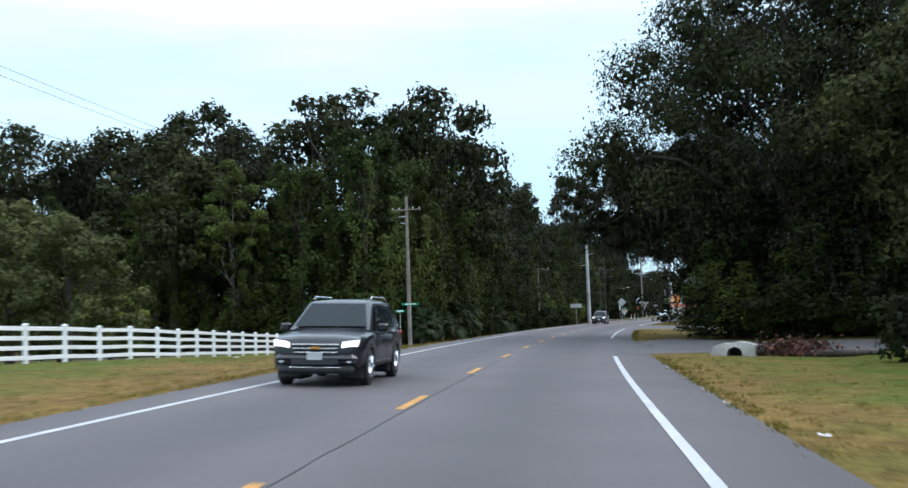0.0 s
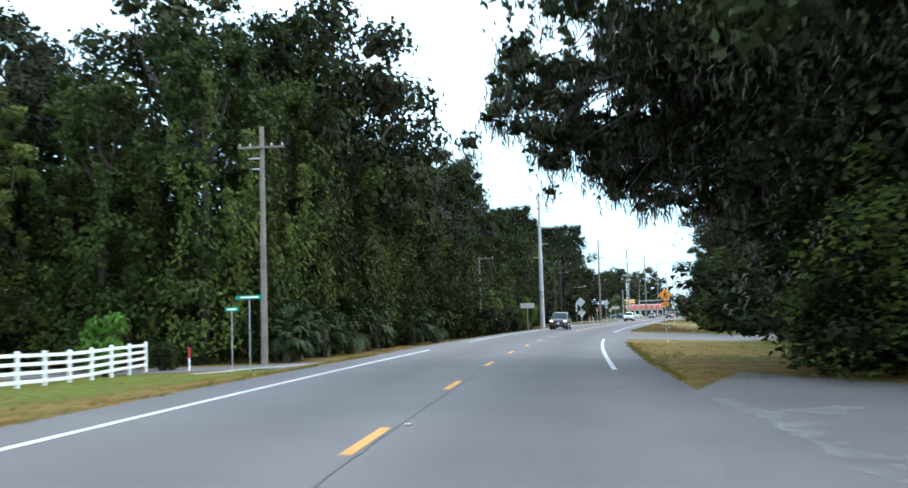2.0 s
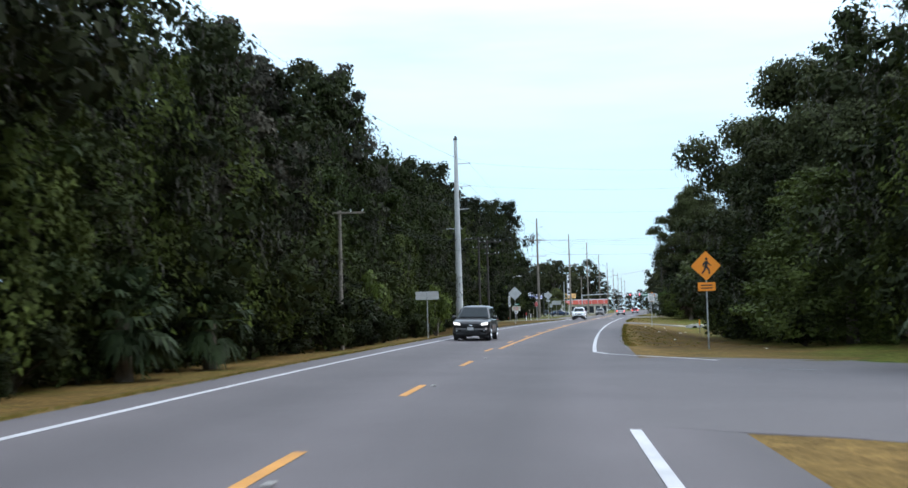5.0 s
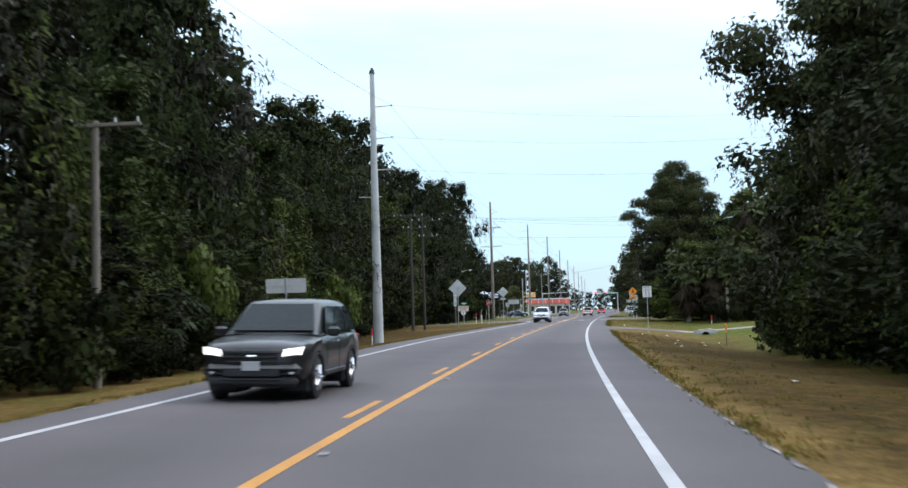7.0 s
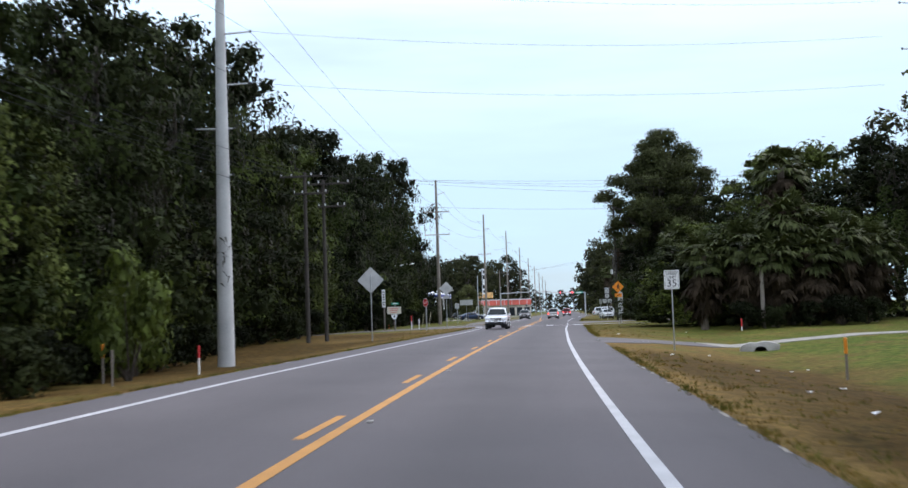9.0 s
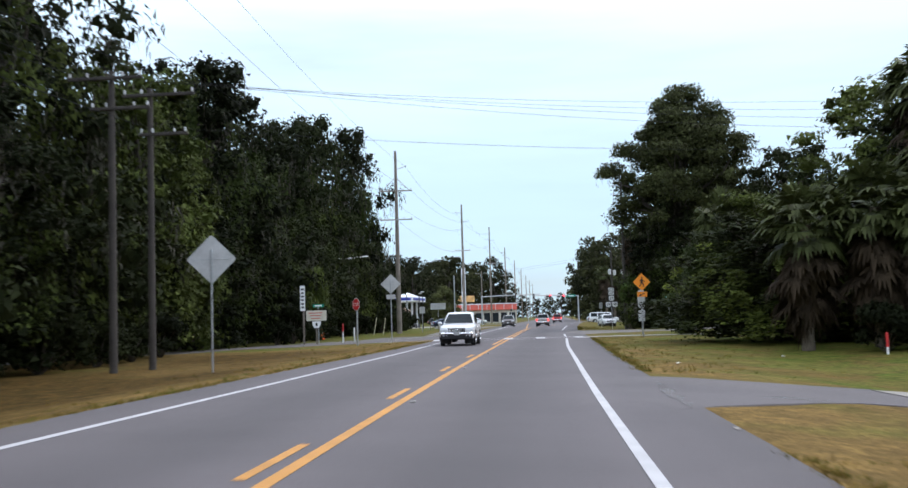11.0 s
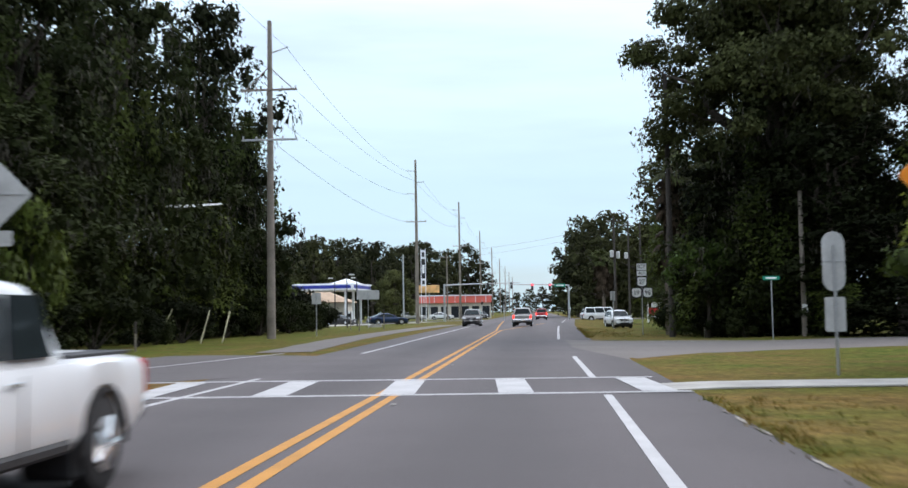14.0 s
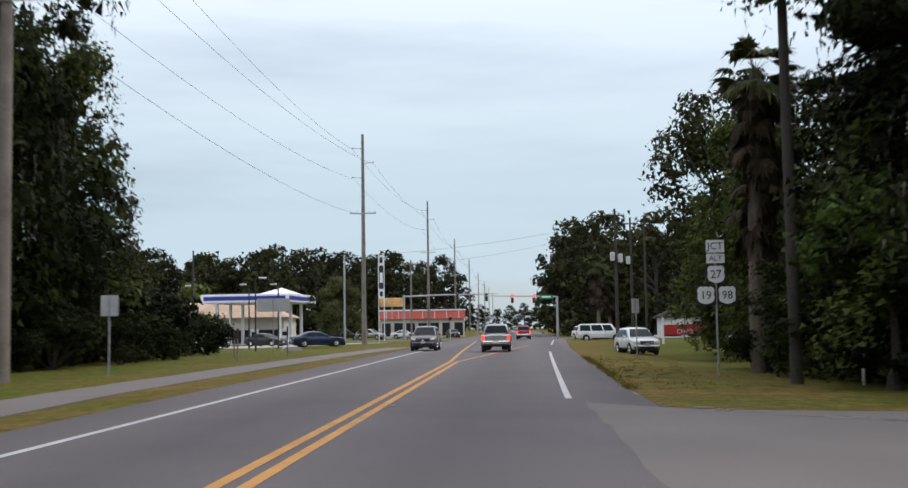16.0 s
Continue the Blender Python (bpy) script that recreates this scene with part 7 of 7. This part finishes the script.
    cuts = {"suv": (0.0, 0.34, 0.68, 1.0), "pickup": (0.0, 0.52, 1.0), "sedan": (0.0, 0.5, 1.0), "van": (0.0, 0.3, 0.65, 1.0)}[kind]
    for s in (-1, 1):
        lo0, lo1, hi0, hi1 = cowl + 0.3, back - 0.25, roof0 + 0.02, roof1 - 0.02
        for a, c in zip(cuts, cuts[1:]):
            a2, c2 = a + 0.015, c - 0.015
            q = [(s * (wb * 0.985 + 0.012), lo0 + (lo1 - lo0) * a2, belt + 0.03), (s * (wb * 0.985 + 0.012), lo0 + (lo1 - lo0) * c2, belt + 0.03), (s * (wt * 1.03 + 0.014), hi0 + (hi1 - hi0) * c2, H - 0.13), (s * (wt * 1.03 + 0.014), hi0 + (hi1 - hi0) * a2, H - 0.13)]
            part("side_window", Build().pane(q if s > 0 else q[::-1], 0.008, 0.03, 0.02), CAR_GLASS, root, "tinted side window")
        part("mirror", Build().box((s * (W + 0.1), cowl + 0.35, belt + 0.06), (0.22, 0.12, 0.17), 0.04), paint, root)
        lamp = [(s * W * 0.54, 0.002, hood * 0.73), (s * W * 0.87, 0.10, hood * 0.755), (s * W * 0.90, 0.17, hood * 0.87), (s * W * 0.56, 0.045, hood * 0.83)]
        part("headlamp", Build().pane(lamp if s > 0 else [lamp[1], lamp[0], lamp[3], lamp[2]], 0.05, 0.0, 0.02), LAMP_ON if lit else LAMP_OFF, root, "headlamp switched on" if lit else "clear headlamp")
        tw = 0.17 if kind in ("pickup", "van") else 0.24
        part("tail_lamp", Build().box((s * (W * 0.94 - tw / 2), L - 0.035, deck * 0.80), (tw, 0.09, 0.34 if kind != "sedan" else 0.15), 0.02), TAIL_ON if tail else TAIL_OFF, root, "red tail lamp")
        part("door_line", Build().box((s * (W + 0.001), cowl + 0.33, (z0 + belt) / 2 + 0.06), (0.006, 0.012, (belt - z0) * 0.7)), BLACK_TRIM, root)
        part("door_line", Build().box((s * (W + 0.002), cowl + 0.95 + 0.4, (z0 + belt) / 2), (0.006, 0.012, (belt - z0) * 0.8)), BLACK_TRIM, root)
        part("door_handle", Build().box((s * (W + 0.006), cowl + 1.2, belt - 0.13), (0.02, 0.18, 0.035), 0.006), CHROME if kind != "sedan" else paint, root)
    gr = part("grille", Build().box((0, 0.045, hood * 0.735), (W * 1.02, 0.09, hood * 0.25), 0.03), BLACK_TRIM, root)
    for k in range(3 if kind != "pickup" else 2):
        part("grille_bar", Build().box((0, -0.008, hood * (0.655 + 0.075 * k)), (W * (0.92 + 0.04 * k), 0.022, 0.026), 0.006), CHROME if bright else BLACK_TRIM, gr, "bright grille bar" if bright else "")
    if kind == "pickup":
        for k in (-1, 1):
            part("grille_bar", Build().plate([(k * 0.12, hood * 0.62), (k * 0.19, hood * 0.62), (k * 0.34, hood * 0.86), (k * 0.27, hood * 0.86)][::k], 0.03, -0.03), CHROME, gr, "slanted bright grille bar")
        part("badge", Build().tube([(0, -0.032, hood * 0.74), (0, -0.05, hood * 0.74)], [0.085, 0.075], 14), CHROME, gr, "round plain badge")
        part("front_bumper", Build().box((0, 0.05, z0 + 0.24), (W * 1.84, 0.24, 0.15), 0.06), CHROME, root, "bright front bumper")
        part("valance", Build().box((0, 0.10, z0 + 0.06), (W * 1.74, 0.22, 0.24), 0.06), BLACK_TRIM, root, "black lower valance")
    else:
        part("badge", Build().box((0, -0.02, hood * 0.735), (0.19, 0.03, 0.05), 0.02), YELLOW_PAINT if bright else CHROME, gr, "small plain badge")
        part("front_bumper", Build().box((0, 0.08, z0 + 0.19), (W * 1.76, 0.28, 0.22), 0.10), paint, root)
        part("valance", Build().box((0, 0.09, z0 - 0.02), (W * 1.62, 0.24, 0.17), 0.06), BLACK_TRIM, root, "black lower valance")
        part("trim_strip", Build().box((0, -0.045, z0 + 0.02), (W * 1.1, 0.03, 0.03), 0.01), CHROME if bright else BLACK_TRIM, root)
    for k in (-1, 1):
        pod = part("fog_lamp", Build().box((k * W * 0.72, -0.02 + 0.035, z0 + 0.15), (0.30, 0.06, 0.13), 0.03), BLACK_TRIM, root)
        part("lens", Build().tube([(k * W * 0.72, -0.014, z0 + 0.15), (k * W * 0.72, -0.03, z0 + 0.15)], [0.05, 0.045], 12), LAMP_OFF, pod, "clear round lens")
    part("lower_grille", Build().box((0, -0.035 if kind != "pickup" else -0.01, z0 + 0.13), (W * 1.02, 0.05, 0.13), 0.015), BLACK_TRIM, root)
    part("front_plate", Build().box((0, -0.085 if kind == "pickup" else -0.07, z0 + 0.24), (0.3, 0.012, 0.15), 0.003), SIGN_BACK, root, "plain front plate")
    for k in (-1, 1):
        part("sill", Build().box((k * (W * 0.93), L * 0.49, z0 + 0.05), (0.12, L * 0.38, 0.11), 0.03), BLACK_TRIM, root, "black sill")
        part("wiper", Build().tube([(k * 0.30 - 0.2, cowl + 0.02, belt + 0.04), (k * 0.30 + 0.25, cowl + 0.17, belt + 0.14)], 0.008, 4), BLACK_TRIM, root)
    part("rear_bumper", Build().box((0, L - 0.04, z0 + 0.2), (W * 1.84, 0.24, 0.22), 0.05), CHROME if kind == "pickup" else paint, root)
    part("plate", Build().box((0, L + 0.085, z0 + 0.24 if kind == "pickup" else deck * 0.68), (0.3, 0.01, 0.15), 0.003), SIGN_WHITE, root, "plain white number plate")
    if kind == "pickup":
        part("tailgate", Build().box((0, L - 0.01, deck * 0.74), (W * 1.45, 0.05, deck * 0.36), 0.02), paint, root)
        part("bed", Build().box((0, (back + L) / 2 + 0.05, belt + 0.012), (W * 1.62, L - back - 0.35, 0.03), 0.005), BLACK_TRIM, root, "dark load bed")
    if rack:
        for s in (-1, 1):
            part("roof_rail", Build().tube([(s * wt * 0.9, roof0 + 0.2, H - 0.01), (s * wt * 0.9, roof0 + 0.4, H + 0.06), (s * wt * 0.9, roof1 - 0.3, H + 0.06), (s * wt * 0.9, roof1 - 0.1, H - 0.01)], 0.02, 6), CHROME, root)
    part("underside", Build().box((0, L / 2, z0 + 0.02), (W * 1.6, L * 0.86, 0.16), 0.03), BLACK_TRIM, root)
    for s in (-1, 1):
        for yy in axles:
            wheel(root, s * (W - 0.125), yy, r, s)
    return root


def paint_of(name, c, metal=0.3):
    return material(name, c, 0.38, metal, grain=(60, 0.03), stain=(1.0, 0.08), clear=0.55, gloss=0.3)


BLACK_CAR, DARK_CAR, WHITE_CAR, SILVER_CAR, BLUE_CAR, RED_CAR = (paint_of("black_car_paint", (0.008, 0.009, 0.013), 0.0), paint_of("dark_grey_car_paint", (0.012, 0.012, 0.013), 0.0), paint_of("white_car_paint", (0.72, 0.73, 0.74), 0.0),
                                                                 paint_of("silver_car_paint", (0.36, 0.36, 0.35), 0.5), paint_of("dark_blue_car_paint", (0.012, 0.028, 0.075)), paint_of("red_car_paint", (0.33, 0.015, 0.02)))


def heading(y):
    return -math.degrees(math.atan(line_dir(y)))


def on_road(x, y, turned=0.0):
    """A vehicle's pose on the leaning carriageway, along the road or turned from it."""
    lean = math.degrees(math.atan(SLOPE(y)))
    return pose(x, y, bank(x - centre(y), y), 0, lean if turned < 90 else -lean, heading(y) + turned)


vehicle("car", on_road(-7.15, 20.8) @ Matrix.Scale(1.06, 4), "black SUV with bright grille and roof rails, headlamps lit", "suv", BLACK_CAR, True, rack=True, bright=True)
vehicle("car", on_road(-13.4, 142.0), "dark grey SUV with lit headlamps in the far lane", "suv", DARK_CAR, True)
vehicle("pickup_truck", on_road(-9.05, 245.5), "white pickup truck with chrome bumper in the far lane", "pickup", WHITE_CAR, category="pickup truck")
vehicle("pickup_truck", on_road(0.2, 345.8, 180), "silver pickup truck braking with red tail lamps lit", "pickup", SILVER_CAR, tail=True, category="pickup truck")
vehicle("pickup_truck", on_road(6.5, 415.2, 180), "dark red pickup truck waiting at the lights", "pickup", RED_CAR, tail=True, category="pickup truck")
vehicle("car", on_road(-4.9, 347.5), "taupe-grey compact SUV in the far lane", "suv", paint_of("taupe_car_paint", (0.15, 0.135, 0.13)))
vehicle("car", pose(-12.8, 370.5, land(-14, 370) + 0.1, 0, 0, 57 + 55), "dark blue coupe pulling out of the filling station", "sedan", BLUE_CAR)
vehicle("car", pose(9.3, 340.2, land(9.3, 341.5), 0, 0, 6), "white SUV parked on the grass", "suv", WHITE_CAR)
vehicle("van", pose(17.2, 398, land(17, 398), 0, 0, 80), "white van parked on the lawn by the church", "van", WHITE_CAR, category="van")
vehicle("car", pose(13.9, 402, land(14, 402), 0, 0, 15), "white car parked beside the van", "suv", WHITE_CAR)
for x, y, t, k, p, w in ((-21, 388, 60, "sedan", DARK_CAR, "dark sedan"), (-26.5, 384, 40, "suv", WHITE_CAR, "white SUV"), (-32, 392, 70, "sedan", paint_of("teal_car_paint", (0.03, 0.13, 0.17)), "teal sedan"), (-14, 446, 70, "suv", SILVER_CAR, "silver SUV"), (-8.5, 452, 80, "sedan", WHITE_CAR, "white sedan"),
                        (-2.5, 448, 10, "sedan", DARK_CAR, "dark sedan"), (-18, 448, 100, "suv", DARK_CAR, "dark SUV")):
    vehicle("car", pose(x, y, land(x, y) + 0.04, 0, 0, t), w + " parked by the shops", k, p)

# ---------------------------------------------------------------- filling station and shops
STUCCO = material("pale_stucco", (0.62, 0.58, 0.50), 0.9, grain=(20, 0.06), stain=(0.6, 0.1))
CANOPY_WHITE = material("white_fascia", (0.78, 0.79, 0.82), 0.4, grain=(6, 0.02), stain=(0.5, 0.05))
CANOPY_BLUE = material("blue_fascia_band", (0.02, 0.035, 0.30), 0.4, grain=(6, 0.04), stain=(0.5, 0.05))
PINK = material("coral_fascia", (0.80, 0.16, 0.12), 0.55, grain=(6, 0.05), stain=(0.5, 0.08))
TAN_ROOF = material("tan_shingles", (0.42, 0.30, 0.21), 0.9, grain=(9, 0.2), stain=(0.7, 0.15))
DARK_PANE = glass_material("shop_glass", (0.03, 0.035, 0.04))

can = thing("fuel_canopy", pose(-22.9, 404, land(-22.9, 404), 0, 0, -7.5), "white filling station canopy with a dark blue band", "canopy")
deck = part("deck", Build().box((-5.6, 6.5, 5.8), (11.2, 13, 1.05), 0.06), CANOPY_WHITE, can)
for cx, cy, sx, sy in ((-5.6, -0.02, 10.4, 0.04), (0.02, 6.5, 0.04, 12.2)):
    part("band", Build().box((cx, cy, 5.8), (sx, sy, 0.5), 0.01), CANOPY_BLUE, deck, "dark blue band")
part("hip_roof", Build().add([(-3.9, 0.5, 6.32), (0.0, 0.5, 6.32), (0.0, 7, 6.32), (-3.9, 7, 6.32), (-1.95, 3.75, 7.15)], [(0, 1, 4), (1, 2, 4), (2, 3, 4), (3, 0, 4), (3, 2, 1, 0)]), CANOPY_WHITE, can)
for x in (-9.6, -1.6):
    for y in (1.6, 6.5, 11.4):
        part("column", Build().box((x, y, 2.6), (0.35, 0.35, 5.4), 0.03), CANOPY_WHITE, can)
for x in (-9.6, -5.6, -1.6):
    pu = thing("fuel_pump", can.matrix_basis @ pose(x, 4, 0), "white and blue fuel pump under the canopy", "fuel pump", "fuel pumps")
    part("cabinet", Build().box((0, 0, 1.0), (0.9, 0.5, 2.0), 0.04), CANOPY_WHITE, pu)
    part("display", Build().box((0, -0.26, 1.4), (0.6, 0.03, 0.5), 0.01), DARK_PANE, pu)
    part("band", Build().box((0, -0.26, 0.6), (0.8, 0.03, 0.4), 0.01), CANOPY_BLUE, pu)


def shop(x, y, turn, w, d, h, label, roof_mat, wall_mat=STUCCO, fascia=None, n=5, name="shop"):
    root = thing(name, pose(x, y, land(x, y), 0, 0, turn), label, "building")
    part("wall", Build().box((w / 2, d / 2, h / 2), (w, d, h), 0.03), wall_mat, root)
    if fascia:
        part("roof", Build().box((w / 2, d / 2 - 0.2, h + 0.12), (w + 0.5, d + 0.9, 0.24), 0.04), CANOPY_WHITE, root)
        f = part("fascia", Build().box((w / 2, -0.3, h - 0.75), (w + 0.2, 0.5, 1.5), 0.05), fascia, root)
        for i in range(n):
            part("fascia_rib", Build().box(((i + 0.5) * w / n, -0.57, h - 0.75), (0.12, 0.04, 1.5), 0.01), CANOPY_WHITE, f)
    else:
        o = 0.6
        part("roof", Build().add([(-o, -o, h), (w + o, -o, h), (w + o, d + o, h), (-o, d + o, h), (d * 0.5, d / 2, h + 2.2), (w - d * 0.5, d / 2, h + 2.2), (-o, -o, h - 0.15), (w + o, -o, h - 0.15), (w + o, d + o, h - 0.15), (-o, d + o, h - 0.15)],
                                 [(0, 1, 5, 4), (1, 2, 5), (2, 3, 4, 5), (3, 0, 4), (0, 6, 7, 1), (1, 7, 8, 2), (2, 8, 9, 3), (3, 9, 6, 0), (9, 8, 7, 6)]), roof_mat, root)
    for i in range(n):
        cx = (i + 0.5) * w / n
        wd = part("window", Build().box((cx, -0.03, h * 0.32), (w / n * 0.72, 0.08, h * 0.48), 0.02), BLACK_TRIM, root)
        part("pane", Build().box((cx, -0.08, h * 0.32), (w / n * 0.64, 0.02, h * 0.42), 0.005), DARK_PANE, wd)
    return root


shop(-46, 421, -2, 20, 9, 3.9, "low tan-roofed shop behind the fuel canopy", TAN_ROOF)
shop(-16.2, 470, 4, 15.5, 10, 5.0, "low shop with a coral red fascia under a white roof edge", CANOPY_WHITE, fascia=PINK, n=7)
shop(24, 412, -8, 12, 9, 2.8, "white church hall beyond the lawn", DARK_WOOD, SIGN_WHITE, n=4, name="church_hall")
sg = thing("shop_sign", pose(-13.6, 462, 5.4), "orange and cream sign panel above the shops", "sign")
part("panel", Build().box((0, 0, 0.9), (4.2, 0.3, 1.6), 0.1), material("orange_cream", (0.75, 0.42, 0.16), 0.5, stain=(0.8, 0.4)), sg)
part("post", Build().tube([(0, 0.3, -5.4), (0, 0.3, 0.9)], 0.1, 8), GALV, sg)

py = thing("price_sign", pose(-13.4, 432, land(-13.4, 432)), "tall white pylon sign with dark panels", "sign")
for s in (-1, 1):
    part("leg", Build().box((s * 0.40, 0, 6.3), (0.13, 0.2, 13.2), 0.02), CANOPY_WHITE, py)
for z, h, m_ in ((11.9, 1.6, CANOPY_WHITE), (9.3, 3.0, BLACK_TRIM), (6.9, 1.4, CANOPY_WHITE)):
    pnl = part("panel", Build().box((0, 0, z), (0.68, 0.26, h), 0.03), m_, py)
    part("text_bar", Build().box((0, -0.15, z), (0.44, 0.02, h * 0.5)), BLACK_TRIM if m_ is CANOPY_WHITE else SIGN_WHITE, pnl)

cs = thing("church_sign", pose(19.8, 378, land(19.8, 378), 0, 0, 4), "low red church sign with white lettering on posts", "sign")
part("board", Build().box((0, 0, 1.3), (4.2, 0.16, 1.0), 0.03), SIGN_RED, cs)
part("gable", Build().plate([(-2.2, 1.8), (2.2, 1.8), (0, 2.5)], 0.16, -0.08), SIGN_WHITE, cs)
for s in (-1, 1):
    part("post", Build().box((s * 2.15, 0, 1.2), (0.18, 0.2, 2.6), 0.02), SIGN_WHITE, cs)
lettering("word", "CHRIST", 0.62, (0.2, -0.09, 1.12), SIGN_WHITE, cs)


def lamp_post(x, y, h, turn):
    root = thing("street_lamp", pose(x, y, land(x, y), 0, 0, turn), "dark slim car park lamp with a pale box head", "street lamp", "car park lamps")
    part("pole", Build().tube([(0, 0, -0.2), (0, 0, h)], [0.08, 0.055], 8), BLACK_TRIM, root)
    part("arm", Build().tube([(0, 0, h - 0.05), (0.3, 0, h + 0.05)], 0.035, 6), BLACK_TRIM, root)
    part("head", Build().box((0.55, 0, h + 0.06), (0.62, 0.32, 0.16), 0.05), SIGN_BACK, root, "pale box head")


for x, y, h, t in ((-18.6, 359, 5.8, 20), (-18.9, 372, 5.9, 150), (-29.0, 381, 6.4, 160), (-21.6, 372, 5.9, 200)):
    lamp_post(x, y, h, t)
slab = thing("concrete_slab", pose(-15.3, 356.5, land(-15.3, 356.5), 0, 0, 20), "pale concrete slab end lying in the verge grass", "concrete slab")
part("block", Build().plate([(-0.75, -0.1), (0.75, -0.1), (0.68, 0.26), (0.3, 0.36), (-0.5, 0.33), (-0.72, 0.2)], 0.7, -0.35), CONCRETE, slab)


def forest_floor_shrubs():
    for i in range(60):
        y = 96 + i * 4.0
        if 244 < y < 262:
            continue
        place(shrubs, i, -24.8 + R.uniform(-0.8, 0.8) - (1.5 if y < 160 else 0) + (2.4 if y > 262 else 0), y, R.uniform(0.7, 1.15), R.uniform(0, 360))


forest_floor_shrubs()
for i, (x, y, k) in enumerate([(7.4, 36.5, 1.0), (8.6, 33.0, 1.2), (10.5, 30.0, 1.3), (12.5, 26.0, 1.3), (14, 22, 1.4), (5.2, 63, 0.8), (4.2, 66, 0.7), (4.8, 70, 0.8), (3.6, 74, 0.8), (4.4, 79, 0.9), (3.6, 84, 0.9), (3.6, 90, 0.9), (8.5, 60, 0.9), (12, 59, 1.0),
                               (2.0, 140, 0.8), (2.6, 148, 0.9), (2.8, 156, 0.9), (3.2, 164, 0.9), (3.0, 171, 0.9), (3.0, 177, 0.9), (4.2, 181.5, 1.1), (4.6, 184, 0.9), (8.0, 232.0, 0.7), (10.2, 231.6, 0.75), (12.4, 232.0, 0.8), (14.6, 232.0, 0.75), (16.6, 233.0, 0.9), (9.5, 300, 0.8), (9.4, 305, 0.8), (9.0, 313, 0.9), (9.5, 297, 0.7), (11.5, 318, 1.0),
                               (-20.2, 349, 1.2), (-22.0, 352, 1.4), (-24.2, 350, 1.7), (-21.4, 345, 1.15), (-26.0, 347, 1.9), (-21, 322, 1.0), (-19.5, 327, 1.1), (-20.5, 332, 1.3), (-22, 338, 1.5), (-24, 343, 1.3), (-19.0, 336, 0.9), (8.4, 263, 0.9), (6.4, 264.5, 1.0), (9.6, 257, 1.0), (11.5, 251, 1.0), (13.5, 244, 1.0), (-29.5, 88.5, 0.7), (-33, 89, 0.9)]):
    place(shrubs, i, x, y, k, R.uniform(0, 360))
bright = shrub("round_bush", 97, 1.6, 1.2, "bright green rounded bush behind the fence", 2600, 0.13, BRIGHT_LEAF)
first(bright, -29.6, 82.9, 1.25, 0, 1.45)
